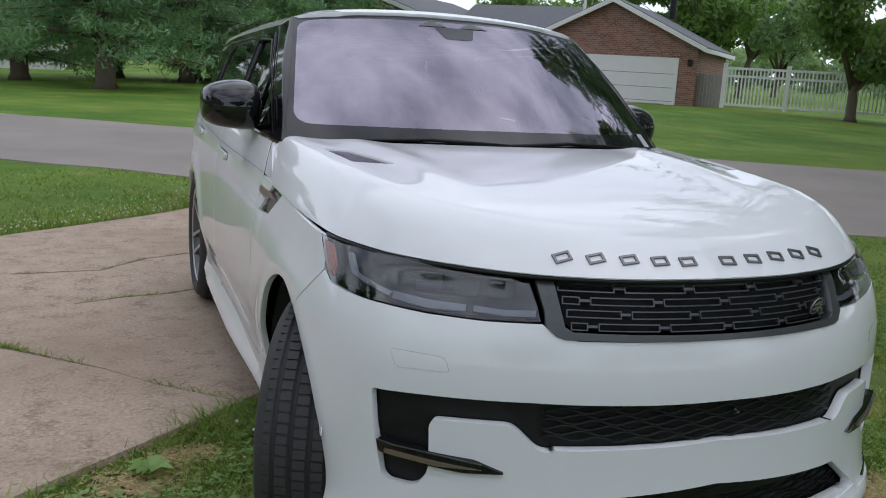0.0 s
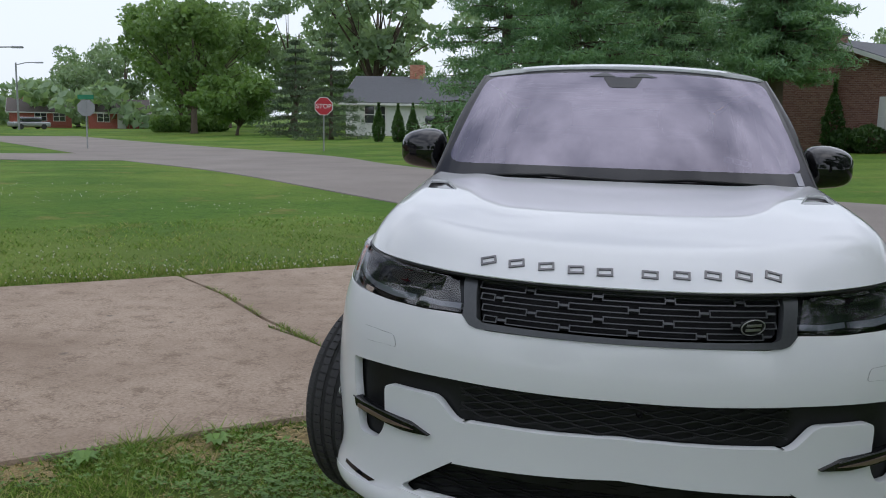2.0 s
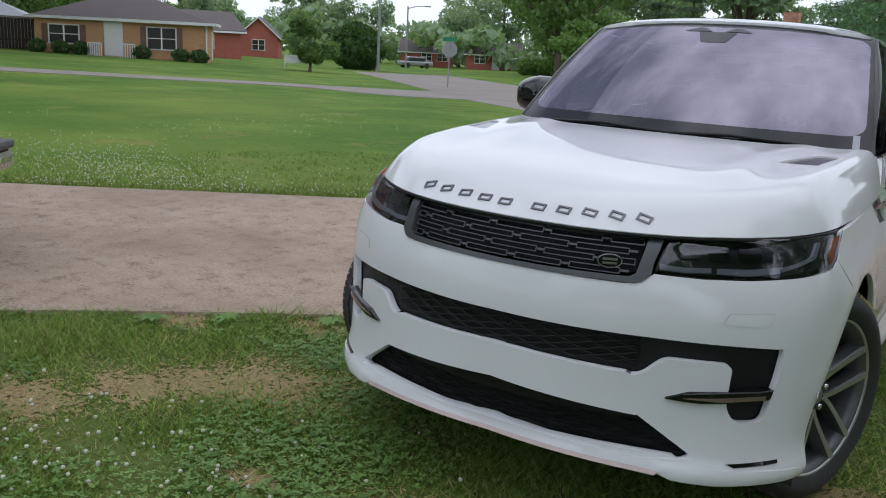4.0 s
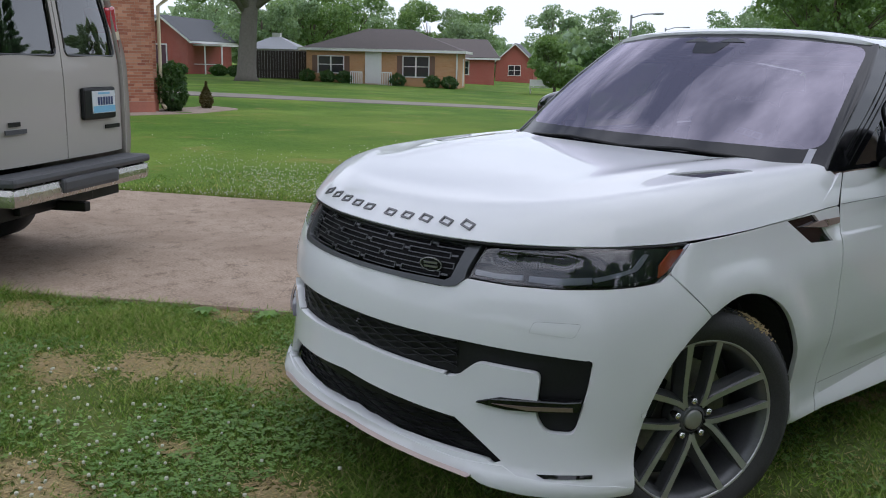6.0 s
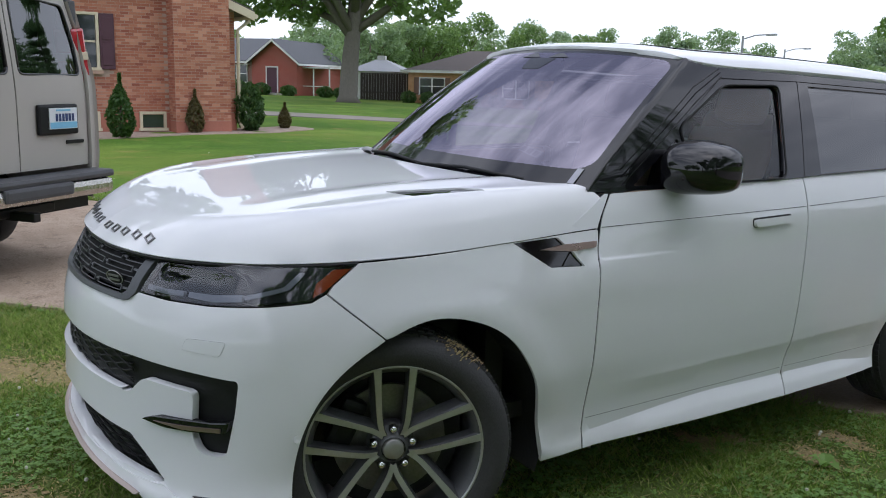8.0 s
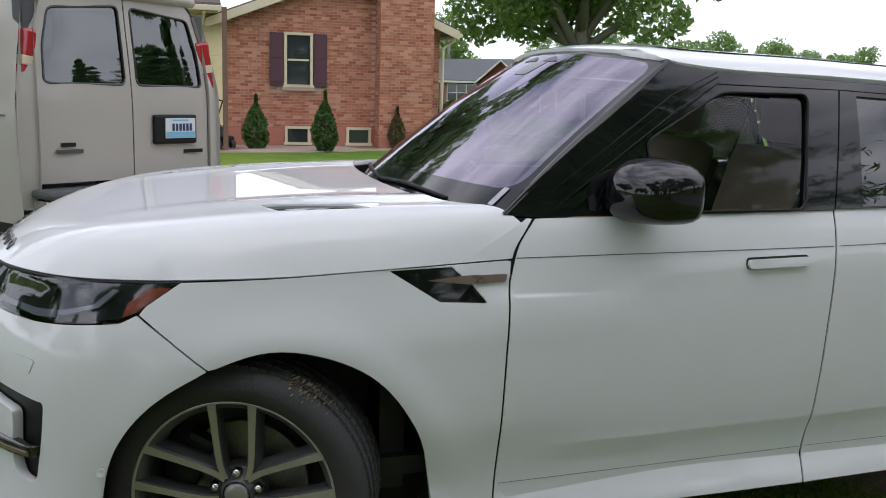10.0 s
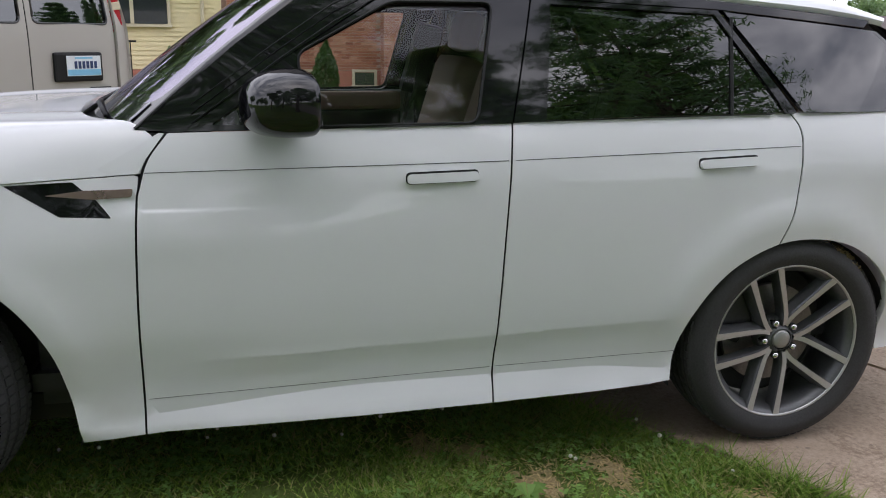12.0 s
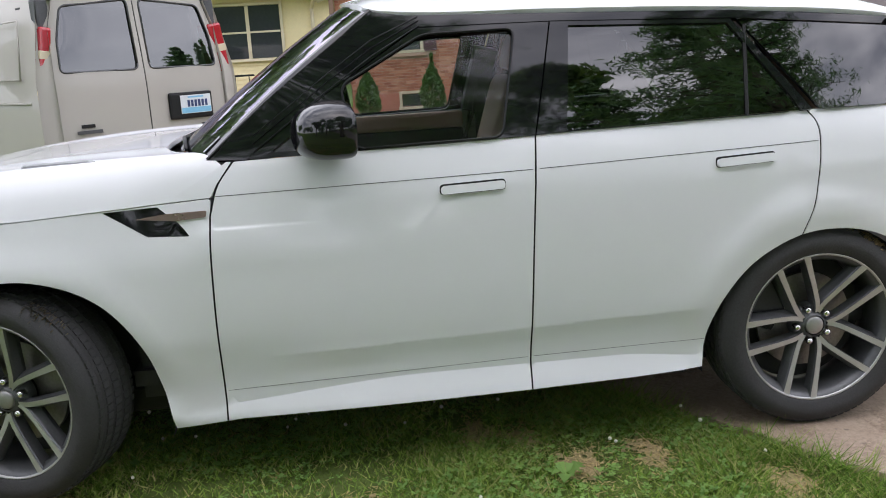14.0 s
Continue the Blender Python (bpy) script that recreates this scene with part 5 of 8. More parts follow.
        part("back_shell", box(-0.235, 0.235, 0.06, 0.11, 0.05, 0.60, bevel=0.02, m=Matrix.Translation((x, 1.90, 0.74)) @ pose(0, 0, 0, -17)), "inside", seat, smooth=True)
        part("head_restraint", box(-0.13, 0.13, -0.05, 0.05, 0.68, 0.86, bevel=0.045, m=Matrix.Translation((x, 1.90, 0.74)) @ pose(0, 0, 0, -15)), "tan", seat, smooth=True)
    bench = new("rear_bench")
    bench.parent = car
    tagged(bench, "tan leather rear bench")
    part("seat_base", box(-0.68, 0.68, 2.35, 2.88, 0.55, 0.80, bevel=0.06), "tan", bench, smooth=True)
    part("backrest", box(-0.68, 0.68, -0.08, 0.08, 0, 0.68, bevel=0.06, m=Matrix.Translation((0, 2.88, 0.76)) @ pose(0, 0, 0, -20)), "tan", bench, smooth=True)
    for x in (-0.42, 0.42):
        part("head_restraint", box(x - 0.12, x + 0.12, 3.06, 3.15, 1.40, 1.55, bevel=0.04), "tan", bench, smooth=True)
    for s in (1, -1):
        part("door_trim", box(0.80, 0.845, 0.95, 1.88, 0.45, 1.10, bevel=0.015), "inside", car).scale = (s, 1, 1)
        part("door_top_trim", box(0.795, 0.85, 0.98, 1.88, 1.10, 1.19, bevel=0.02), "tan", car).scale = (s, 1, 1)
        part("rear_door_trim", box(0.80, 0.845, 1.95, 2.9, 0.45, 1.19, bevel=0.015), "inside", car).scale = (s, 1, 1)
        part("centre_pillar", box(-0.03, 0.03, -0.06, 0.06, 0, 0.34, m=Matrix.Translation((s * 0.79, 1.93, 1.19)) @ pose(0, 0, 0, -13, -14 * s, 0)), "inside", car)
        part("seat_belt", tube([(s * 0.74, 1.97, 1.45), (s * 0.70, 1.93, 1.2), (s * 0.66, 1.8, 0.9)], 0.012, 4), "inside", car)
    car.rotation_euler = (0, radians(0.42), 0)
    car.location.z = 0.006
    return car


def build_wheel(car, at, steer, side, phase):
    w = new("wheel")
    w.parent = car
    w.matrix_basis = pose(*at, 0, 0, steer) @ Matrix.Diagonal((side, 1, 1, 1))
    tagged(w, "large five-double-spoke alloy wheel with road tyre")
    R, W = 0.395, 0.275
    prof = [(-W / 2 + 0.012, 0.295), (-W / 2, 0.33), (-W / 2 + 0.012, 0.372), (-W / 2 + 0.045, 0.391)]
    grooves = []
    for a in (-0.075, -0.026, 0.026, 0.075):
        grooves += [(a - 0.007, R - 0.002), (a - 0.0055, R - 0.011), (a + 0.0055, R - 0.011), (a + 0.007, R - 0.002)]
    prof += grooves + [(W / 2 - 0.045, 0.391), (W / 2 - 0.012, 0.374), (W / 2 + 0.002, 0.345), (W / 2 + 0.001, 0.325), (W / 2 - 0.010, 0.304), (W / 2 - 0.016, 0.293), (W / 2 - 0.03, 0.289)]
    tyre = part("tyre", spin(prof, 72), "tyre", w, "black road tyre with dried mud traces", smooth=True)
    # tread sipes
    bm = bmesh.new()
    for k in range(84):
        a = k * math.tau / 84
        for x0, x1, tw in ((-0.106, -0.082, 0.5), (-0.068, -0.033, -0.4), (-0.019, 0.019, 0.3), (0.033, 0.068, -0.4), (0.082, 0.106, 0.5)):
            m = Matrix.Rotation(a + (0.02 if x0 < 0 else 0), 4, "X")
            add_box(bm, x0 + 0.002, x1 - 0.002, -0.0118, 0.0118, R - 0.006 - 0.004 * (abs(x0 + x1) > 0.17), R + 0.0032 - 0.005 * (abs(x0 + x1) > 0.17), m=m)
    tagged(part("tread", bm, "tyre", tyre), kind="stuff")
    rim = part("rim", spin([(-0.12, 0.292), (-0.12, 0.275), (-0.02, 0.262), (0.085, 0.262), (0.104, 0.272), (0.116, 0.284), (0.121, 0.2935), (0.112, 0.298)], 72), "rimdark", w, "dark grey alloy barrel", smooth=True)
    part("rim_lip", spin([(0.108, 0.2835), (0.118, 0.285), (0.1235, 0.2915), (0.117, 0.2975), (0.110, 0.298)], 72), "rimface", rim, "machined rim edge", smooth=True)
    # dried mud on the shoulder and tread
    rng = np.random.default_rng(int(at[1] * 10) + 5)
    nm = 130
    a = rng.normal(0.58, 0.12, nm) * side
    xx = rng.normal(0.095, 0.018, nm)
    rr = np.where(xx > 0.092, R - 0.001 - (xx - 0.092) * 0.5, R + 0.002)
    c = np.stack((xx, -np.sin(a) * rr * -side, np.cos(a) * rr), 1)
    e1 = np.stack((np.ones(nm), np.zeros(nm), np.zeros(nm)), 1) * rng.uniform(0.002, 0.009, (nm, 1))
    e2 = np.stack((np.zeros(nm), np.cos(a), np.sin(a) * side), 1) * rng.uniform(0.002, 0.010, (nm, 1))
    out = c * (1, 1, 1) + np.stack((np.zeros(nm), np.sin(a) * side, np.cos(a)), 1) * 0.002
    mud = from_arrays("dried_mud", [tuple(p) for q in np.stack((out - e1, out - e2, out + e1, out + e2), 1) for p in q], [tuple(range(4 * i, 4 * i + 4)) for i in range(nm)], "thatch")
    mud.parent = tyre
    tagged(mud, "dried yellow mud flakes", kind="stuff")
    # brake disc and caliper
    part("brake_disc", spin([(-0.02, 0.07), (-0.02, 0.19), (0.0, 0.19), (0.0, 0.07)], 48), "steel", w, "bare steel brake disc", smooth=False)
    part("brake_caliper", box(-0.05, 0.04, -0.09, 0.09, 0.12, 0.205, bevel=0.02, m=Matrix.Rotation(radians(65), 4, "X")), "satin", w)
    part("hub_back", spin([(-0.06, 0.0), (-0.06, 0.255), (-0.055, 0.26)], 32), "inside", w)
    # five pairs of spokes
    for k in range(5):
        base = phase + k * math.tau / 5
        for sgn in (1, -1):
            bm = bmesh.new()
            bf = bmesh.new()
            rings, frings = [], []
            c, s_ = math.cos(base), math.sin(base)
            for t in np.linspace(0, 1, 13):
                r = 0.046 + 0.243 * t
                off = sgn * float(np.interp(r, (0.046, 0.062, 0.085, 0.12, 0.17, 0.23, 0.289), (0.031, 0.0375, 0.0435, 0.0475, 0.051, 0.0545, 0.058)))
                hw = 0.0088 + 0.004 * t ** 3
                dep = 0.084 + 0.034 * t
                loc = [(dep, off - sgn * hw), (dep, off + sgn * hw), (dep - 0.006, off + sgn * (hw + 0.004)), (dep - 0.034, off + sgn * (hw + 0.019 * (1 - 0.5 * t))), (dep - 0.052, off + sgn * (hw + 0.014)), (dep - 0.052, off - sgn * (hw + 0.003)), (dep - 0.006, off - sgn * (hw + 0.003))]
                rings.append([bm.verts.new((a, r * -s_ + b * c, r * c + b * s_)) for a, b in loc])
                frings.append([bf.verts.new((a + 0.0025, r * -s_ + b * c, r * c + b * s_)) for a, b in ((dep, off - hw), (dep, off + hw))])
            for r0, r1 in zip(rings, rings[1:]):
                for i in range(7):
                    bm.faces.new((r0[i], r0[(i + 1) % 7], r1[(i + 1) % 7], r1[i]))
            bm.faces.new(rings[0][::-1])
            bm.faces.new(rings[-1])
            for r0, r1 in zip(frings, frings[1:]):
                bf.faces.new((r0[0], r0[1], r1[1], r1[0]))
            bmesh.ops.recalc_face_normals(bm, faces=bm.faces)
            sp = part("spoke", bm, "rimdark", w)
            geo = bmesh.ops.extrude_face_region(bf, geom=list(bf.faces))
            bmesh.ops.translate(bf, vec=(-0.003, 0, 0), verts=[v for v in geo["geom"] if isinstance(v, bmesh.types.BMVert)])
            bmesh.ops.recalc_face_normals(bf, faces=bf.faces)
            part("spoke_face", bf, "rimface", sp, "machined spoke face")
    part("hub", spin([(0.02, 0.080), (0.058, 0.078), (0.064, 0.070), (0.066, 0.054), (0.082, 0.049), (0.088, 0.040)], 40), "rimdark", w, smooth=True)
    part("hub_cap", spin([(0.080, 0.036), (0.090, 0.035), (0.094, 0.031), (0.096, 0.015), (0.0965, 0.0005)], 32), "hubcap", w, "plain silver hub cap", smooth=True)
    for k in range(5):
        a = phase + k * math.tau / 5
        nut = part("wheel_nut", spin([(0.06, 0.014), (0.086, 0.0135), (0.092, 0.009), (0.094, 0.0005)], 12), "chrome", w, smooth=True)
        nut.matrix_basis = Matrix.Translation((0, -0.066 * math.sin(a), 0.066 * math.cos(a)))
    return w


suv = build_car()
HUB_X = 0.80
build_wheel(suv, (HUB_X, 0, 0.395), -19, 1, radians(0.5))
build_wheel(suv, (-HUB_X - 0.025, 0, 0.395), -25, -1, radians(20))
build_wheel(suv, (HUB_X, 2.997, 0.395), 0, 1, radians(22.5))
build_wheel(suv, (-HUB_X, 2.997, 0.395), 0, -1, radians(30))

# ---- plants ----


def quads(name, verts, mat, parent=None, label="", corners=4):
    """One mesh of many loose faces: verts of shape (n, corners, 3)."""
    n = len(verts)
    me = bpy.data.meshes.new(name)
    me.vertices.add(n * corners)
    me.vertices.foreach_set("co", np.asarray(verts, np.float32).ravel())
    me.loops.add(n * corners)
    me.loops.foreach_set("vertex_index", np.arange(n * corners, dtype=np.int32))
    me.polygons.add(n)
    me.polygons.foreach_set("loop_start", np.arange(0, n * corners, corners, dtype=np.int32))
    me.update(calc_edges=True)
    me.materials.append(M[mat])
    ob = new(name, me)
    if parent is not None:
        ob.parent = parent
    return tagged(ob, label)


def leaf_cards(rng, centres, size, aspect=0.55, droop=0.3):
    """Small leaf-shaped faces with random turns at the centres."""
    n = len(centres)
    a = rng.normal(size=(n, 3))
    a[:, 2] -= droop
    a /= np.linalg.norm(a, axis=1, keepdims=True)
    b = np.cross(a, rng.normal(size=(n, 3)))
    b /= np.linalg.norm(b, axis=1, keepdims=True)
    s = size * rng.uniform(0.6, 1.35, (n, 1))
    c = centres
    return np.stack((c - a * s, c + b * s * aspect, c + a * s, c - b * s * aspect), 1)


def clump_points(rng, centre, radii, n):
    d = rng.normal(size=(n, 3))
    d /= np.linalg.norm(d, axis=1, keepdims=True)
    r = rng.uniform(0.45, 1.0, (n, 1)) ** 0.6
    return np.asarray(centre) + d * r * np.asarray(radii)


def broad_tree(name, at, height, spread, label, seed, leafmat="leaf_mid", bark="bark", leaves=6000, size=0.2, trunk_h=0.3, trunk_r=None, group="", limbs=7, gap=0.0):
    rng = np.random.default_rng(seed)
    z0 = rise(*at)
    t = thing(name, (at[0], at[1], z0 - 0.05), label, "tree", group)
    tr = trunk_r or height * 0.022
    th = height * trunk_h
    bm = bmesh.new()
    lean = rng.normal(0, 0.02, 2) * height
    add_tube(bm, [(0, 0, 0), (0, 0, 0.06 * th + 0.1), (lean[0] * 0.4, lean[1] * 0.4, th * 0.6), (lean[0], lean[1], th * 1.1), (lean[0] * 1.6, lean[1] * 1.4, height * 0.72)], [tr * 1.6, tr * 1.15, tr, tr * 0.85, tr * 0.2], 10)
    tips = []
    for k in range(limbs):
        ang = k * math.tau / limbs + rng.uniform(-0.4, 0.4)
        out = spread * rng.uniform(0.45, 0.85)
        up = th + (height - th) * rng.uniform(0.18, 0.85)
        s0 = th * rng.uniform(0.75, 1.15)
        mid = (lean[0] + math.cos(ang) * out * 0.45, lean[1] + math.sin(ang) * out * 0.45, s0 + (up - s0) * 0.55)
        end = (math.cos(ang) * out, math.sin(ang) * out, up)
        add_tube(bm, [(lean[0] * 0.9, lean[1] * 0.9, s0), mid, end], [tr * 0.55, tr * 0.36, tr * 0.08], 6)
        tips += [end, mid]
        for j in range(2):
            e2 = (end[0] + rng.normal(0, spread * 0.22), end[1] + rng.normal(0, spread * 0.22), end[2] + rng.uniform(0.0, height * 0.12))
            add_tube(bm, [mid, e2], [tr * 0.22, tr * 0.05], 5)
            tips.append(e2)
    part("trunk", bm, bark, t, smooth=True)
    cz = th + (height - th) * 0.5
    pts = []
    nc = 34
    for k in range(nc):
        if k < len(tips):
            c = np.array(tips[k]) + rng.normal(0, 0.05 * spread, 3)
        else:
            d = rng.normal(size=3)
            d /= np.linalg.norm(d)
            c = np.array((0, 0, cz)) + d * (spread * 0.78, spread * 0.78, (height - th) * 0.42) * rng.uniform(0.55, 1.0)
        c[2] = min(c[2], height * 0.95)
        rr = spread * rng.uniform(0.2, 0.36) * (1 - gap)
        pts.append(clump_points(rng, c, (rr, rr, rr * 0.72), leaves // nc))
    quads("crown", leaf_cards(rng, np.concatenate(pts), size), leafmat, t)
    return t


def pine_tree(name, at, height, spread, label, seed, low=0.1, leafmat="leaf_pine", tiers=15, per=8, leaves=9000, size=0.24, group="", taper=0.9, trunk_r=None):
    """A conifer: whorls of drooping boughs with needle sprays."""
    rng = np.random.default_rng(seed)
    leaves, size = int(leaves * 2.3), size * 0.55
    z0 = rise(*at)
    t = thing(name, (at[0], at[1], z0 - 0.05), label, "tree", group)
    tr = trunk_r or height * 0.02
    bm = bmesh.new()
    add_tube(bm, [(0, 0, 0), (0, 0, 0.3), (0, 0, height * 0.5), (0, 0, height)], [tr * 1.5, tr * 1.1, tr * 0.7, tr * 0.1], 10)
    pts = []
    boughs = [(i, k) for i in range(tiers) for k in range(per)]
    for i, k in boughs:
        f = i / (tiers - 1)
        z = height * (low + (0.97 - low) * f)
        ang = (k + 0.5 * (i % 2)) * math.tau / per + rng.uniform(-0.3, 0.3)
        ln = spread * (1 - taper * f ** 1.15) * rng.uniform(0.7, 1.12)
        end = np.array((math.cos(ang) * ln, math.sin(ang) * ln, z - ln * rng.uniform(-0.02, 0.16)))
        add_tube(bm, [(0, 0, z), tuple(end * (0.6, 0.6, 1) + (0, 0, 0.05 * ln)), tuple(end)], [tr * 0.22 * (1.1 - f), tr * 0.12, 0.01], 4)
        m = leaves // len(boughs)
        puffs = rng.uniform(0.25, 1.04, 9)
        side = rng.normal(0, 0.10 * ln, (9, 3)) * (1, 1, 0.25)
        pick = rng.integers(0, 9, m)
        u = puffs[pick] + rng.normal(0, 0.03, m)
        w = side[pick] + rng.normal(0, 0.055 * ln + 0.06, (m, 3)) * (1, 1, 0.5)
        pts.append(np.array((0, 0, z))[None] * (1 - u)[:, None] + end[None] * u[:, None] + w)
    part("trunk", bm, "bark", t, smooth=True)
    quads("crown", leaf_cards(rng, np.concatenate(pts), size, 0.19, 0.15), leafmat, t)
    return t


def shrub(name, at, height, width, label, seed, leafmat="leaf_shrub", leaves=1800, size=0.05, cone=True, category="shrub", group="", z0=None):
    rng = np.random.default_rng(seed)
    t = thing(name, (at[0], at[1], (rise(*at) if z0 is None else z0) - 0.03), label, category, group)
    part("stem", tube([(0, 0, 0), (0, 0, height * 0.8)], [0.035 * height, 0.01], 6), "bark", t)
    h = rng.uniform(0.02, 1, leaves)
    prof = (np.sin(np.minimum(h * 3.4 + 0.28, math.pi)) ** 0.7 * (1 - 0.55 * h) if cone else np.sqrt(np.maximum(0.02, 1 - (2 * h - 0.95) ** 2)))
    a = rng.uniform(0, math.tau, leaves)
    lump = 1 + 0.22 * np.sin(3 * a + 9 * h) * np.sin(7 * h + 2 * a)
    r = prof * width / 2 * lump * rng.uniform(0.55, 1.05, leaves) ** 0.5
    c = np.stack((np.cos(a) * r, np.sin(a) * r, h * height), 1)
    quads("foliage", leaf_cards(rng, c, size, 0.5, -0.6), leafmat, t)
    return t


# ---- houses ----


def uv_metres(ob):
    """Lay the wall pattern on by metres, along the wall and up."""
    me = ob.data
    lay = me.uv_layers.new(name="UVMap")
    for p in me.polygons:
        n = p.normal
        for li in p.loop_indices:
            v = me.vertices[me.loops[li].vertex_index].co
            lay.data[li].uv = (v.x, v.y) if abs(n.z) > 0.8 else ((v.x, v.z) if abs(n.y) > abs(n.x) else (v.y, v.z))
    return ob


def prism(poly, y0, y1):
    """A polygon in (x, z) pushed along y."""
    bm = bmesh.new()
    a = [bm.verts.new((x, y0, z)) for x, z in poly]
    b = [bm.verts.new((x, y1, z)) for x, z in poly]
    n = len(poly)
    bm.faces.new(a)
    bm.faces.new(b[::-1])
    for i in range(n):
        bm.faces.new((a[i], b[i], b[(i + 1) % n], a[(i + 1) % n]))
    bmesh.ops.recalc_face_normals(bm, faces=bm.faces)
    return bm


def gable_block(h, x0, x1, y0, y1, eave, ridge, wall, roof_mat, along="y", over=0.35, trim="whitetrim"):
    """Walls with two gables and a pitched roof. The ridge runs along x or y."""
    if along == "y":
        xm = (x0 + x1) / 2
        uv_metres(part("wall", prism([(x0, 0), (x1, 0), (x1, eave), (xm, ridge), (x0, eave)], y0, y1), wall, h))
        k = (ridge - eave) / (xm - x0)
        for s, xa in ((-1, x0), (1, x1)):
            xo = xa + s * over
            zo = eave - k * over
            part("roof_slope", prism([(xm, ridge + 0.03), (xo, zo + 0.03), (xo, zo + 0.16), (xm, ridge + 0.16)], y0 - over, y1 + over), roof_mat, h)
            for yy in (y0 - over, y1 + over):
                part("barge_board", prism([(xm, ridge - 0.06), (xo, zo - 0.06), (xo, zo + 0.13), (xm, ridge + 0.13)], yy - 0.03, yy + 0.03), trim, h)
            part("fascia", box(xo - 0.03, xo + 0.03, y0 - over, y1 + over, zo - 0.06, zo + 0.1), trim, h)
    else:
        ym = (y0 + y1) / 2
        m = Matrix.Rotation(math.pi / 2, 4, "Z")
        k = (ridge - eave) / (ym - y0)

        def turned(poly, a, b):
            bm = bmesh.new()
            va = [bm.verts.new((a, y, z)) for y, z in poly]
            vb = [bm.verts.new((b, y, z)) for y, z in poly]
            bm.faces.new(va)
            bm.faces.new(vb[::-1])
            for i in range(len(poly)):
                bm.faces.new((va[i], vb[i], vb[(i + 1) % len(poly)], va[(i + 1) % len(poly)]))
            bmesh.ops.recalc_face_normals(bm, faces=bm.faces)
            return bm
        uv_metres(part("wall", turned([(y0, 0), (y1, 0), (y1, eave), (ym, ridge), (y0, eave)], x0, x1), wall, h))
        for s, ya in ((-1, y0), (1, y1)):
            yo = ya + s * over
            zo = eave - k * over
            part("roof_slope", turned([(ym, ridge + 0.03), (yo, zo + 0.03), (yo, zo + 0.16), (ym, ridge + 0.16)], x0 - over, x1 + over), roof_mat, h)
            part("fascia", box(x0 - over, x1 + over, yo - 0.03, yo + 0.03, zo - 0.06, zo + 0.1), trim, h)
        for xx in (x0 - over, x1 + over):
            for s, ya in ((-1, y0), (1, y1)):
                yo = ya + s * over
                zo = eave - k * over
                part("barge_board", turned([(ym, ridge - 0.06), (yo, zo - 0.06), (yo, zo + 0.13), (ym, ridge + 0.13)], xx - 0.03, xx + 0.03), trim, h)


def window(h, x, y, z, w, ht, trim="whitetrim", shutters=None, lights=2, face="y", sash=True, bars=0):
    """A sash window on the wall at y (facing -y) or, with face x, on the wall at x (facing +x)."""
    win = new("window")
    win.parent = h
    win.matrix_basis = pose(x, y, z) if face == "y" else pose(x, y, z, 0, 0, 90)
    fr = bmesh.new()
    t = 0.07
    add_box(fr, -w / 2 - t, w / 2 + t, -0.06, 0.02, ht, ht + t)
    add_box(fr, -w / 2 - t - 0.03, w / 2 + t + 0.03, -0.10, 0.02, -t, 0)
    for xx in (-w / 2 - t, w / 2):
        add_box(fr, xx, xx + t, -0.06, 0.02, 0, ht)
    part("frame", fr, trim, win)
    n = lights
    for k in range(n):
        a, b = -w / 2 + w * k / n, -w / 2 + w * (k + 1) / n
        part("pane", box(a + 0.01, b - 0.01, -0.012, 0.0, 0.01, ht - 0.01), "pane", win)
        if k:
            part("mullion", box(a - 0.045, a + 0.045, -0.05, 0.01, 0, ht), trim, win)
        if sash:
            part("sash_bar", box(a + 0.02, b - 0.02, -0.035, 0.0, ht * 0.5 - 0.025, ht * 0.5 + 0.025), trim, win)
        for j in range(bars):
            xx = a + (b - a) * (j + 1) / (bars + 1)
            part("glazing_bar", box(xx - 0.01, xx + 0.01, -0.025, 0.0, ht * 0.5, ht), trim, win)
    if shutters:
        sw = 0.36
        for xx in (-w / 2 - t - sw - 0.02, w / 2 + t + 0.02):
            sh = part("shutter", box(xx, xx + sw, -0.05, 0.0, -0.04, ht + 0.05, bevel=0.008), shutters, win)
            for z0, z1 in ((0.06, ht * 0.5 - 0.05), (ht * 0.5 + 0.05, ht - 0.04)):
                part("shutter_panel", box(xx + 0.05, xx + sw - 0.05, -0.065, -0.045, z0, z1, bevel=0.006), shutters, sh)
    return win


def door(h, x, y, z, w, ht, mat="whitetrim", trim="whitetrim", name="door", glassy=0.0):
    d = new(name)
    d.parent = h
    d.matrix_basis = pose(x, y, z)
    fr = bmesh.new()
    for xx in (-w / 2 - 0.1, w / 2):
        add_box(fr, xx, xx + 0.1, -0.05, 0.02, 0, ht + 0.1)
    add_box(fr, -w / 2, w / 2, -0.05, 0.02, ht, ht + 0.1)
    part("door_frame", fr, trim, d)
    leaf_ob = part("door_leaf", box(-w / 2, w / 2, -0.03, 0.01, 0, ht), mat, d)
    if glassy:
        part("door_glass", box(-w / 2 + 0.14, w / 2 - 0.14, -0.04, -0.02, ht * (1 - glassy), ht - 0.14), "pane", d)
    return d


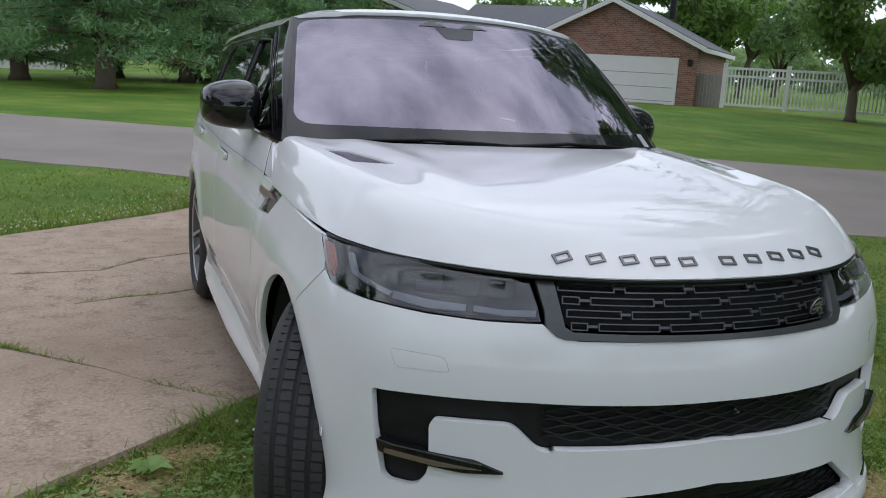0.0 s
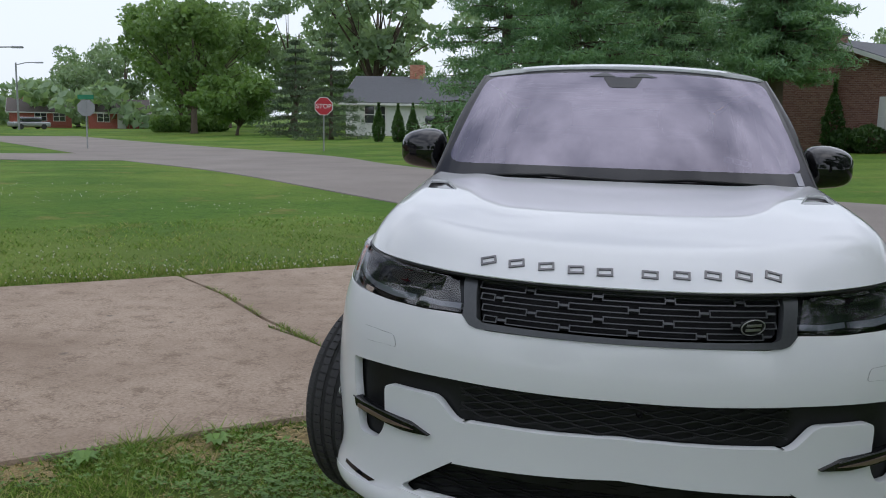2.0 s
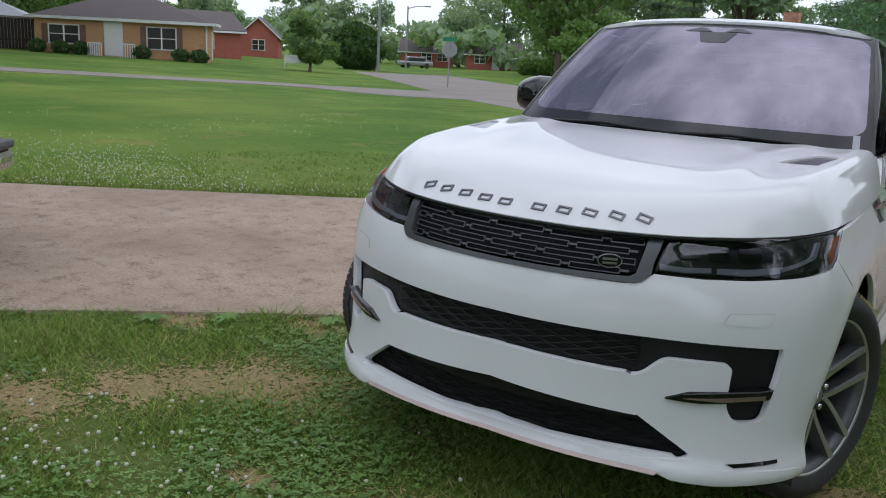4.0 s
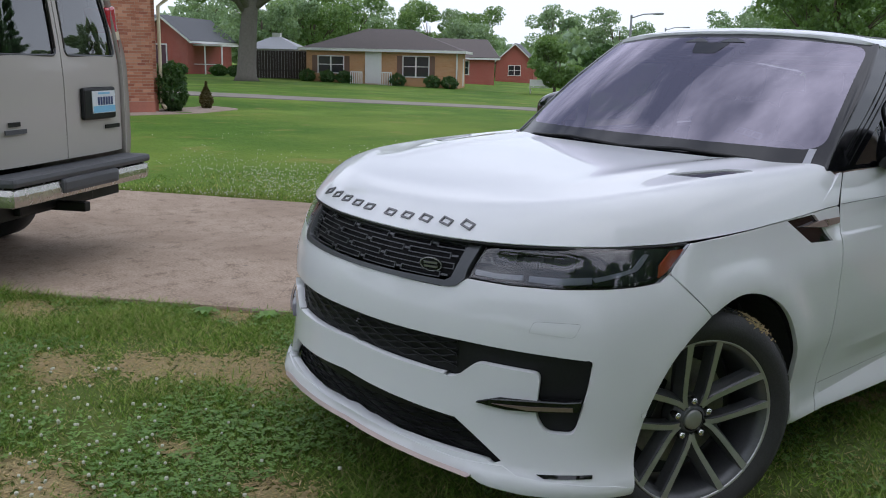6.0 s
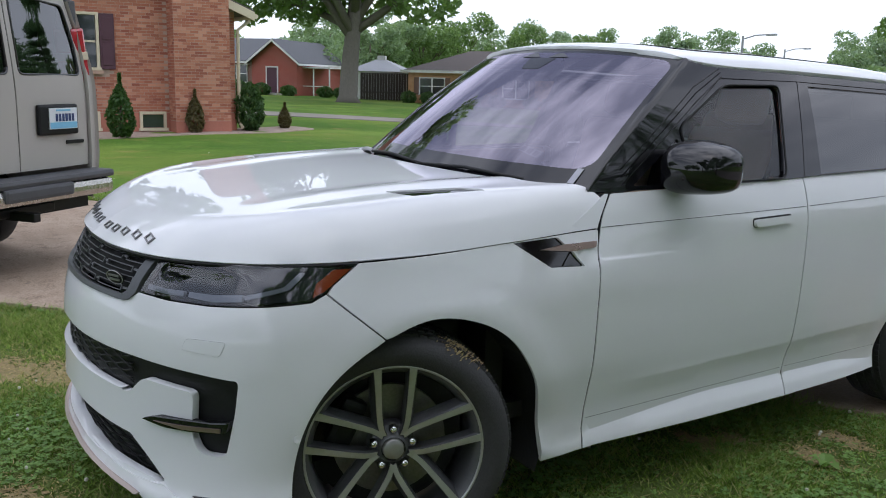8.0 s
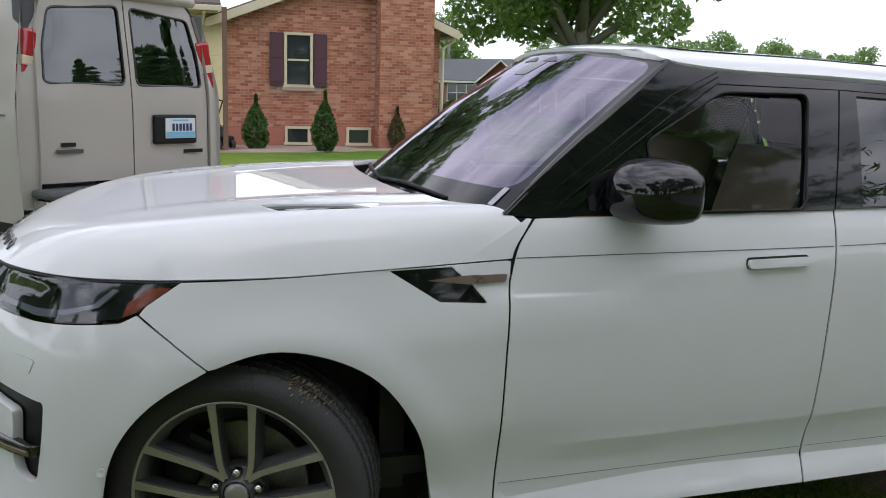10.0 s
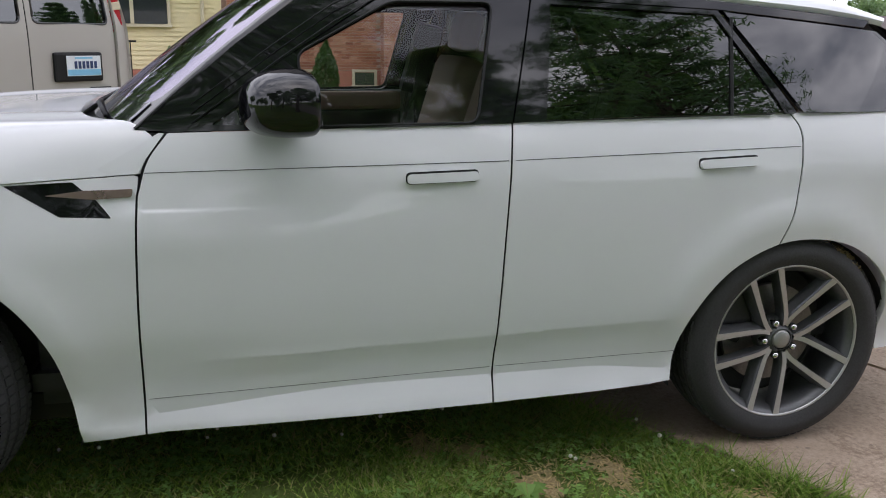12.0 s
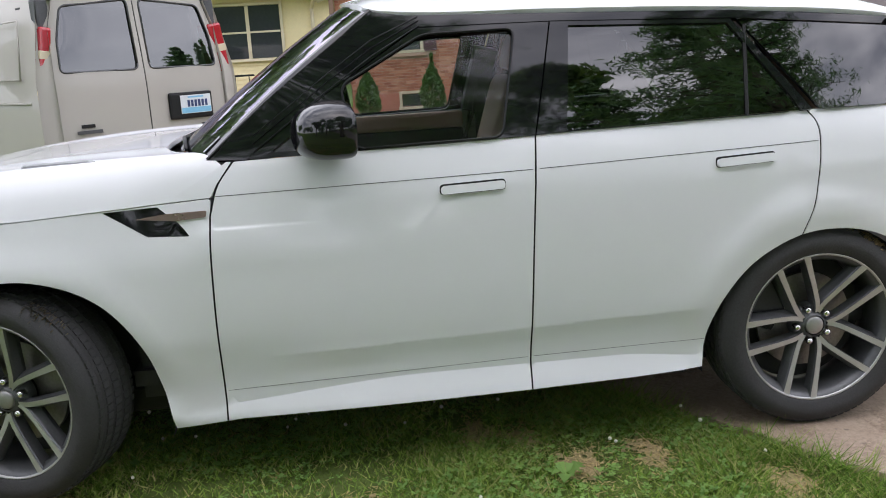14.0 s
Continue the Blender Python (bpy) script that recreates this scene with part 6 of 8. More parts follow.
def build_brick_neighbour():
    """Brick gable with a chimney and a siding wing, beyond the van. Built in world axes, wall facing +x at -21."""
    X = -21.0
    h = thing("brick_house", (X, 0, 0.02), "orange brick house with chimney, cream siding wing and plum shutters", "house")

    def yz(poly, a, b):
        bm = bmesh.new()
        va = [bm.verts.new((a, y, z)) for y, z in poly]
        vb = [bm.verts.new((b, y, z)) for y, z in poly]
        bm.faces.new(va)
        bm.faces.new(vb[::-1])
        for i in range(len(poly)):
            bm.faces.new((va[i], vb[i], vb[(i + 1) % len(poly)], va[(i + 1) % len(poly)]))
        bmesh.ops.recalc_face_normals(bm, faces=bm.faces)
        return bm
    ya, yb, ym, ev, rg = 1.04, 6.95, 4.0, 3.28, 4.46
    uv_metres(part("wall", yz([(ya, 0.50), (yb, 0.50), (yb, ev), (ym, rg), (ya, ev)], -9, 0), "mortar", h, "orange brick gable wall"))
    part("foundation", yz([(ya - 0.01, -0.3), (yb + 0.01, -0.3), (yb + 0.01, 0.495), (ya - 0.01, 0.495)], -9, 0.02), "paintbase", h, "terracotta painted foundation")
    k = (rg - ev) / (ym - ya)
    for s, y0 in ((-1, ya), (1, yb)):
        yo, zo = y0 + s * 0.45, ev - k * 0.45
        part("roof_slope", yz([(ym, rg + 0.06), (yo, zo + 0.06), (yo, zo + 0.17), (ym, rg + 0.17)], -9.3, 0.38), "shingle_b", h)
        part("barge_board", yz([(ym, rg - 0.10), (yo, zo - 0.10), (yo, zo + 0.13), (ym, rg + 0.13)], 0.34, 0.40), "creamtrim", h, "cream barge board")
        part("gutter", tube([(-9.2, yo + s * 0.05, zo + 0.02), (0.36, yo + s * 0.05, zo + 0.02)], 0.065, 8), "creamtrim", h)
    uv_metres(part("chimney", box(-0.1, 0.62, 5.12, 6.60, -0.2, 6.2), "mortar", h, "brick chimney stack"))
    part("chimney_base", box(-0.1, 0.64, 5.11, 6.61, -0.3, 0.30), "paintbase", h)
    window(h, 0.03, 3.0, 1.64, 0.62, 1.30, "creamtrim", "plum", 1, "x")
    part("window_ledge", box(0.0, 0.12, 2.55, 3.45, 1.48, 1.57), "brick_o", h)
    for y in (2.98, 4.66):
        window(h, 0.04, y, 0.10, 0.55, 0.36, "creamtrim", None, 1, "x", sash=False)
    part("downpipe", tube([(0.05, yb + 0.42, 3.02), (0.05, yb + 0.08, 2.75), (0.05, yb + 0.08, 0.25), (0.25, yb + 0.10, 0.10)], 0.05, 8), "creamtrim", h, "cream downpipe")
    # brick courses, proud of the mortar; those round the window are separate pieces
    L, H, J = 0.205, 0.066, 0.0095
    pieces, rest = [], []
    for face, a0, a1, z0, z1 in (("gable", ya + 0.005, yb - 0.005, 0.51, rg - 0.05), ("stack", 5.125, 6.595, 0.315, 6.19), ("cheek", 0.01, 0.615, 0.315, 6.19)):
        for r in range(int((z1 - z0) / (H + J))):
            z = z0 + r * (H + J)
            a = a0 - (r % 2) * (L + J) / 2
            while a < a1 - 0.03:
                b0, b1 = max(a, a0), min(a + L, a1)
                a += L + J
                if b1 - b0 < 0.03:
                    continue
                mid = (b0 + b1) / 2
                if face == "gable":
                    if z + H > ev + k * (min(b0 - ya, yb - b1)) - 0.02 or 5.10 < mid < 6.62 or (2.33 < mid < 3.67 and 1.45 < z + H and z < 2.98):
                        continue
                    full = b1 - b0 > L - 0.001 and 1.9 < mid < 4.25 and 1.05 < z < 3.1
                    (pieces if full and len(pieces) < 290 else rest).append((face, b0, b1, z))
                else:
                    rest.append((face, b0, b1, z))
    bm = box(0, 0.008, -L / 2, L / 2, 0, H)
    first = part("brick", bm, "brick_one", h)
    for i, (_, b0, b1, z) in enumerate(pieces):
        ob = first if i == 0 else new("brick", first.data)
        ob.parent = h
        ob.matrix_basis = Matrix.Translation((0.0, (b0 + b1) / 2, z))
    vs, fs = [], []
    for face, b0, b1, z in rest:
        if face == "cheek":
            lo, hi = (b0, 5.112, z), (b1, 5.12, z + H)
        else:
            x0 = 0.0 if face == "gable" else 0.62
            lo, hi = (x0, b0, z), (x0 + 0.008, b1, z + H)
        q = len(vs)
        vs += [(x, y, zz) for x in (lo[0], hi[0]) for y in (lo[1], hi[1]) for zz in (lo[2], hi[2])]
        fs += [tuple(q + i for i in f) for f in ((0, 1, 3, 2), (4, 6, 7, 5), (0, 4, 5, 1), (2, 3, 7, 6), (0, 2, 6, 4), (1, 5, 7, 3))]
    courses = from_arrays("brickwork", vs, fs, "brick_one")
    courses.parent = h
    tagged(courses, "orange brick courses", kind="stuff")
    # siding wing
    n = 24
    for i in range(n):
        z0 = 0.52 + i * 0.12
        part("siding_board", prism([(-0.02, z0), (0.03, z0), (0.006, z0 + 0.122), (-0.02, z0 + 0.122)], -8, 1.02), "cream", h)
    part("wing_wall", box(-6, -0.02, -8, 1.03, 0.3, 3.4), "cream", h)
    part("wing_foundation", box(-6, 0.015, -8, 1.03, -0.3, 0.515), "paintbase", h)
    part("wing_roof", prism([(0.92, 3.46), (0.92, 3.58), (-6.2, 6.0), (-6.2, 5.88)], -8.5, 0.95), "shingle_b", h)
    part("porch_ceiling", box(0.0, 0.86, -8.4, 0.9, 3.36, 3.42), "creamtrim", h)
    part("gutter", box(0.86, 1.0, -8.5, 0.98, 3.38, 3.52, bevel=0.02), "creamtrim", h, "cream gutter")
    part("porch_post", box(1.92, 2.04, 0.92, 1.04, -0.3, 3.40, bevel=0.01), "post", h, "brown porch post")
    part("downpipe", tube([(0.92, 0.55, 3.36), (0.6, 0.5, 3.1), (0.08, 0.42, 2.9), (0.08, 0.42, 0.2), (0.35, 0.42, 0.06)], 0.05, 8), "creamtrim", h, "cream downpipe")
    window(h, 0.05, -1.32, 1.66, 1.75, 1.40, "creamtrim", None, 2, "x")
    window(h, 0.05, -5.2, 1.66, 1.75, 1.40, "creamtrim", None, 2, "x")
    part("porch_slab", box(0.0, 1.9, -8.3, -0.6, -0.3, 0.35), "concrete", h, "concrete porch slab")
    for y in (-2.3, -1.95, -1.6, -1.25):
        part("rail_baluster", box(1.80, 1.825, y, y + 0.025, 0.35, 1.25), "satin", h)
    part("rail", box(1.79, 1.835, -2.4, -1.1, 1.22, 1.27), "satin", h, "black iron rail")
    return h


build_brick_neighbour()


def house_at(name, p, toward, label):
    """A house whose local x runs along its front from p towards the second point; its front faces local -y."""
    a = math.degrees(math.atan2(toward[1] - p[1], toward[0] - p[0]))
    return thing(name, (p[0], p[1], min(rise(*p), rise(*toward)) - 0.05), label, "house", turn=a)


def build_ranch():
    h = house_at("ranch_house", (8.27, 39.08), (20.5, 26.85), "red brown brick ranch house with attached double garage")
    gable_block(h, -4.6, 8, 0, 11, 2.65, 4.75, "brick_r", "shingle", "y")
    gable_block(h, 10.4, 17.3, -0.2, 9, 2.7, 4.35, "brick_r", "shingle", "y")
    gable_block(h, 6, 12, 1.6, 8.6, 2.7, 4.3, "brick_r", "shingle", "x")
    uv_metres(part("chimney", box(0.70, 2.35, -0.55, 0.4, 0, 5.05), "brick_r", h, "brick chimney stack"))
    part("chimney_cap", box(0.63, 2.42, -0.62, 0.47, 5.0, 5.12), "shingle", h)
    window(h, 5.57, -0.02, 0.95, 1.75, 1.42, "whitetrim", "whitetrim", 2, bars=2)
    d = door(h, 14.05, -0.22, 0.0, 4.9, 2.13, "whitetrim", name="garage_door")
    for z in (0.53, 1.06, 1.6):
        part("door_joint", box(-2.43, 2.43, -0.036, -0.028, z - 0.012, z + 0.012), "greyfence", d)
    part("entry_wall", box(8.0, 10.2, 1.4, 1.6, 0, 2.6), "whitetrim", h)
    window(h, 8.65, 1.4, 0.85, 0.95, 1.5, "whitetrim", None, 2, sash=False)
    door(h, 9.65, 1.4, 0.1, 0.85, 2.05, "whitetrim", glassy=0.85)
    part("porch_step", box(8.2, 10.1, 0.2, 1.4, -0.1, 0.12), "concrete", h)
    part("downpipe", tube([(8.08, -0.30, 2.5), (8.08, -0.05, 2.2), (8.08, -0.05, 0.3), (7.4, -0.3, 0.08)], 0.055, 8), "whitetrim", h, "white downpipe")
    part("wall_lamp", box(16.95, 17.1, -0.34, -0.2, 1.95, 2.2, bevel=0.02), "satin", h)
    for x, y in ((8.3, 4.0), (9.6, 4.2)):
        part("roof_vent", box(x - 0.2, x + 0.2, y - 0.2, y + 0.1, 3.55, 3.85, bevel=0.03), "shingle", h)
    part("vent_pipe", cyl(0.07, 0.07, (11.3, 4.6, 3.7), (11.3, 4.6, 4.75), n=12), "whitetrim", h)
    part("flue", tube([(15.6, 3.0, 3.9), (15.6, 3.0, 4.75)], 0.14, 10), "satin", h)
    bin_ob = thing("wheeled_bin", (0, 0, 0), "dark brown wheeled bin beside the entry", "bin")
    bin_ob.matrix_world = h.matrix_world @ pose(8.75, -0.1, 0.05)
    part("bin_body", box(-0.3, 0.3, -0.32, 0.32, 0.05, 1.0, bevel=0.05), "darkwood", bin_ob)
    part("bin_lid", box(-0.33, 0.33, -0.36, 0.34, 1.0, 1.08, bevel=0.02), "darkwood", bin_ob)
    for k, x in enumerate((3.4, 4.4, 6.6, 7.2)):
        q = h.matrix_world @ Vector((x, -0.9, 0))
        shrub("foundation_shrub", (q.x, q.y), 1.0 + 0.15 * (k % 2), 1.5, "rounded dark green foundation shrub", 30 + k, leaves=1300, size=0.09, cone=False, group="foundation shrubs")
    for k, x in enumerate((-4.2, -3.0, -1.7, -0.4)):
        q = h.matrix_world @ Vector((x, -1.6, 0))
        shrub("garden_shrub", (q.x, q.y), 1.5 + 0.25 * (k % 2), 1.7, "loose green garden shrub against the brick wall", 36 + k, leafmat="leaf_mid", leaves=1300, size=0.1, cone=False, group="garden shrubs at the ranch house")
    q = h.matrix_world @ Vector((2.95, -1.2, 0))
    shrub("cone_shrub", (q.x, q.y), 3.0, 1.1, "tall dark conical evergreen by the chimney", 44, leaves=1600, size=0.1)


build_ranch()


def build_buff_house():
    h = house_at("buff_house", (-52.4, 30.4), (-44.9, 38.0), "buff brick bungalow with brown hip roof and white porch rails")
    W, D, E = 10.7, 7.5, 2.55
    uv_metres(part("wall", box(0, W, 0, D, -0.3, E), "brick_y", h, "buff brick wall"))
    bm = bmesh.new()
    o = 0.5
    base = [bm.verts.new(p) for p in ((-o, -o, E), (W + o, -o, E), (W + o, D + o, E), (-o, D + o, E))]
    top = [bm.verts.new((W / 2 - 1.6, D / 2, E + 1.55)), bm.verts.new((W / 2 + 1.6, D / 2, E + 1.55))]
    for f in ((base[0], base[1], top[1], top[0]), (base[1], base[2], top[1]), (base[2], base[3], top[0], top[1]), (base[3], base[0], top[0]), tuple(base[::-1])):
        bm.faces.new(f)
    part("hip_roof", bm, "shingle_b", h, "brown shingle hip roof")
    part("fascia", box(-o, W + o, -o - 0.03, -o + 0.03, E - 0.12, E + 0.06), "whitetrim", h)
    part("fascia", box(W + o - 0.03, W + o + 0.03, -o, D + o, E - 0.12, E + 0.06), "whitetrim", h)
    window(h, 1.75, -0.02, 0.95, 1.75, 1.1, "whitetrim", "post", 2)
    window(h, 7.75, -0.02, 0.80, 1.75, 1.35, "whitetrim", "post", 2)
    door(h, 4.75, -0.02, 0.25, 0.95, 2.05, "whitetrim")
    part("porch_step", box(3.9, 5.7, -1.1, 0, -0.2, 0.22), "concrete", h)
    for x0, x1 in ((3.35, 4.15), (5.3, 6.2)):
        part("porch_rail", box(x0, x1, -1.14, -1.08, 1.0, 1.08), "whitetrim", h)
        for k in range(7):
            x = x0 + (x1 - x0) * k / 6
            part("rail_baluster", box(x - 0.03, x + 0.03, -1.13, -1.09, 0.1, 1.02), "whitetrim", h)
    part("downpipe", tube([(W - 0.1, -0.08, 2.4), (W - 0.1, -0.08, 0.1)], 0.06, 6), "whitetrim", h)
    part("side_door", box(W, W + 0.04, 4.6, 5.5, 0.1, 2.1), "whitetrim", h)
    for k, x in enumerate((0.3, 1.7, 2.9, 6.6, 9.0, 10.2)):
        q = h.matrix_world @ Vector((x, -0.9, 0))
        shrub("clipped_shrub", (q.x, q.y), 0.8, 1.1, "low clipped green shrub under the windows", 60 + k, leaves=500, size=0.12, cone=False, group="clipped shrubs at the bungalow")
    f = thing("dark_fence", (-56.0, 28.4, rise(-56, 28.4)), "dark brown board fence beside the bungalow", "fence", turn=math.degrees(math.atan2(3.0, 1.9)))
    for k in range(18):
        part("fence_board", box(k * 0.2, k * 0.2 + 0.185, 0, 0.03, 0, 1.95), "darkwood", f)
    part("fence_rail", box(0, 3.6, 0.03, 0.08, 0.5, 0.6), "darkwood", f)
    s = thing("garden_shed", (-58.5, 31.5, rise(-58, 31)), "pale shed with grey hip roof and cupola", "shed", turn=50)
    part("shed_wall", box(-2, 2, -2, 2, 0, 2.1), "whitetrim", s)
    bm = bmesh.new()
    bmesh.ops.create_cone(bm, cap_ends=True, segments=4, radius1=3.3, radius2=0.5, depth=0.9, matrix=Matrix.Translation((0, 0, 2.55)) @ Matrix.Rotation(math.pi / 4, 4, "Z"))
    part("shed_roof", bm, "galv", s)
    part("cupola", box(-0.3, 0.3, -0.3, 0.3, 2.9, 3.3), "whitetrim", s)


build_buff_house()


def simple_house(name, p, q, depth, eave, ridge, wall, roofm, label, along="x", wins=(), doors=(), chimney=None):
    h = house_at(name, p, q, label)
    w = math.dist(p, q)
    gable_block(h, 0, w, 0, depth, eave, ridge, wall, roofm, along, over=0.4)
    for f in wins:
        window(h, f * w, -0.02, 1.0, 1.5, 1.2, "whitetrim", None, 2)
    for f in doors:
        door(h, f * w, -0.02, 0.1, 0.9, 2.0, "whitetrim")
    if chimney:
        uv_metres(part("chimney", box(chimney * w - 0.5, chimney * w + 0.5, depth / 2 - 0.4, depth / 2 + 0.4, eave, ridge + 1.0), "brick_o", h, "brick chimney"))
    return h


def build_red_house():
    p, q = (-70.8, 20.7), (-63.9, 26.7)
    h = house_at("red_house", p, q, "low red and brown brick house with white door canopy")
    w = math.dist(p, q)
    gable_block(h, -3.0, w * 0.56, 0.9, 8.0, 2.8, 4.5, "brick_r", "shingle", "x", over=0.5)
    gable_block(h, w * 0.56, w, 0, 8.6, 2.75, 4.3, "brick_red", "shingle", "y", over=0.4)
    for k in range(3):
        window(h, w * 0.20 + 0.95 * k, 0.86, 1.0, 0.92, 1.35, "whitetrim", None, 1)
    door(h, w * 0.76, -0.02, 0.2, 0.9, 2.0, "plum")
    part("door_canopy", prism([(-0.95, 2.05), (0.0, 2.45), (0.0, 2.52), (-0.95, 2.12)], w * 0.68, w * 0.88), "whitetrim", h, "white metal door canopy").matrix_basis = Matrix.Identity(4)
    part("door_step", box(w * 0.68, w * 0.86, -1.0, 0.0, -0.2, 0.2), "whitetrim", h)
    part("porch_roof", box(w, w + 2.4, 1.0, 5.0, 2.2, 2.32), "whitetrim", h, "white flat porch roof")
    for x in (w + 0.9, w + 2.3):
        part("porch_post", box(x, x + 0.09, 1.05, 1.15, -0.2, 2.2), "whitetrim", h)
    part("porch_rail", box(w, w + 2.3, 1.08, 1.12, 0.75, 0.82), "whitetrim", h)
    return h


build_red_house()
h = simple_house("chimney_house", (-18.0, 58.6), (-3.5, 58.4), 8, 2.5, 4.3, "whitetrim", "shingle", "low white house with grey roof and brick chimney", "x", (0.15, 0.5, 0.7), (0.6,), 0.30)
simple_house("far_bungalow", (-68.0, 107.0), (-61.4, 111.0), 8, 2.3, 3.9, "brick_red", "shingle_b", "far red brick bungalow with white porch posts", "x", (0.25, 0.85), (0.55,))
simple_house("far_bungalow", (-82.0, 110.0), (-75.2, 114.4), 8, 2.3, 4.0, "brick_red", "shingle_b", "far red brick house with grey brown roof", "x", (0.5, 0.8), (), 0.2)
simple_house("gabled_red_house", (-82.6, 76.6), (-78.9, 79.8), 8, 2.7, 4.9, "brick_red", "shingle", "red house with steep white-edged gable", "y", (0.5,), ())
simple_house("far_red_house", (-63.5, 50.0), (-60.6, 56.0), 8, 2.6, 4.2, "brick_red", "shingle_b", "low red brick house behind the bungalow", "x", (0.5,), ())
simple_house("hidden_red_house", (-12.5, 67.0), (-3.0, 68.0), 8, 2.8, 4.4, "brick_red", "shingle", "red brick house half hidden by pines", "x", (0.3, 0.8), ())
simple_house("hidden_red_house", (6.0, 92.0), (16.0, 92.0), 8, 2.8, 4.6, "brick_red", "whitetrim", "red brick house far beyond the pine trunks", "x", (0.3, 0.8), ())


def build_fence():
    a, b = Vector((21.5, 26.4, 0)), Vector((29.1, 18.0, 0))
    d = (b - a).normalized()
    f = thing("picket_fence", (a.x, a.y, 0.47), "white vinyl picket fence beside the garage", "fence", turn=math.degrees(math.atan2(d.y, d.x)))
    ln = (b - a).length
    for x in np.arange(0, ln, 2.35):
        p = part("fence_post", box(x - 0.07, x + 0.07, -0.07, 0.07, 0, 1.68), "whitetrim", f)
        part("post_cap", box(x - 0.085, x + 0.085, -0.085, 0.085, 1.68, 1.73, bevel=0.015), "whitetrim", p)
    for z in (0.15, 1.25, 1.55):
        part("fence_rail", box(0, ln, -0.025, 0.025, z - 0.045, z + 0.045), "whitetrim", f)
    me = None
    for x in np.arange(0.12, ln, 0.135):
        if me is None:
            o = part("picket", box(-0.026, 0.026, -0.015, 0.015, 0.1, 1.6), "whitetrim", f)
            me = o.data
        else:
            o = new("picket", me)
            o.parent = f
        o.location = (x, 0, 0)
    g = thing("wood_gate", (21.45, 26.5, 0.45), "weathered grey wooden gate next to the garage", "gate", turn=-45)
    for k in range(7):
        part("gate_board", box(k * 0.13 - 0.9, k * 0.13 - 0.79, -0.02, 0.0, 0.02, 1.3), "greyfence", g)
    for z in (0.3, 1.1):
        part("gate_rail", box(-0.92, 0.02, 0.0, 0.04, z, z + 0.1), "greyfence", g)


build_fence()


def text_mesh(name, body, size, mat, parent, m):
    cu = bpy.data.curves.new(name, "FONT")
    cu.body, cu.size, cu.align_x, cu.align_y, cu.extrude = body, size, "CENTER", "CENTER", 0.003
    tmp = bpy.data.objects.new(name, cu)
    me = bpy.data.meshes.new_from_object(tmp)
    bpy.data.objects.remove(tmp)
    me.materials.clear()
    me.materials.append(M[mat])
    ob = new(name, me)
    ob.parent = parent
    ob.matrix_basis = m
    return ob


def octagon(r, t):
    bm = bmesh.new()
    bmesh.ops.create_cone(bm, cap_ends=True, segments=8, radius1=r, radius2=r, depth=t, matrix=Matrix.Rotation(math.pi / 2, 4, "X") @ Matrix.Rotation(math.pi / 8, 4, "Z"))
    return bm


def stop_sign(at, turn, label, front):
    s = thing("stop_sign", (at[0], at[1], rise(*at) - 0.05), label, "sign", "stop signs at the crossing", turn=turn)
    part("post", box(-0.03, 0.03, -0.02, 0.03, 0, 2.25), "galv", s)
    p = part("sign_plate", octagon(0.405, 0.012), "signwhite" if front else "galv", s)
    p.location = (0, -0.03, 1.9)
    q = part("sign_face", octagon(0.375, 0.006), "stopred", p)
    q.location = (0, -0.010, 0)
    text_mesh("sign_text", "STOP", 0.27, "signwhite", p, Matrix.Translation((0, -0.014, -0.005)) @ pose(0, 0, 0, 90))
    return s


stop_sign((-11.55, 32.97), 14, "red octagonal stop sign on a steel post", True)
s2 = stop_sign((-23.5, 34.6), 205, "back of a grey stop sign with a street name blade", False)
part("street_blade", box(-0.35, 0.35, -0.01, 0.01, 2.3, 2.5), "signgreen", s2, "green street name blade")
y = thing("warning_sign", (5.0, 36.0, rise(5.0, 36.0)), "yellow diamond warning sign with a black arrow", "sign", turn=-8)
part("post", box(-0.03, 0.03, -0.02, 0.02, 0, 1.5), "galv", y)
dia = part("sign_plate", box(-0.25, 0.25, -0.008, 0.008, -0.25, 0.25, m=pose(0, -0.03, 1.62, 0, 45, 0)), "signyellow", y)
part("arrow", box(0.02, 0.08, -0.045, -0.038, 1.45, 1.70), "satin", y)
part("arrow_head", box(-0.14, 0.08, -0.045, -0.038, 1.66, 1.73), "satin", y)


def street_lamp(at, height, arm, label):
    s = thing("street_lamp", (at[0], at[1], rise(*at)), label, "street lamp", "street lamps")
    part("pole", cyl(0.13, 0.09, (0, 0, 0), (0, 0, height), n=10), "galv", s)
    part("lamp_arm", tube([(0, 0, height - 0.25), (arm * 0.5, arm * 0.3, height + 0.05), (arm, arm * 0.6, height + 0.1)], 0.05, 6), "galv", s)
    part("lamp_head", box(arm - 0.1, arm + 0.75, arm * 0.6 - 0.15, arm * 0.6 + 0.15, height, height + 0.16, bevel=0.05), "galv", s)


street_lamp((-44.8, 56.3), 6.4, 1.6, "grey street lamp on a tall wooden pole")
street_lamp((-63.5, 86.0), 7.3, 1.8, "grey street lamp beside the far crossing")
b = thing("garden_bench", (-41.1, 42.5, rise(-41, 42.5)), "white garden bench on the lawn", "bench", turn=40)
part("seat", box(-0.9, 0.9, -0.25, 0.25, 0.40, 0.46), "whitetrim", b)
part("backrest", box(-0.9, 0.9, 0.2, 0.26, 0.5, 0.95), "whitetrim", b)
for x in (-0.85, 0.8):
    for yy in (-0.22, 0.17):
        part("leg", box(x, x + 0.06, yy, yy + 0.06, 0, 0.4), "whitetrim", b)


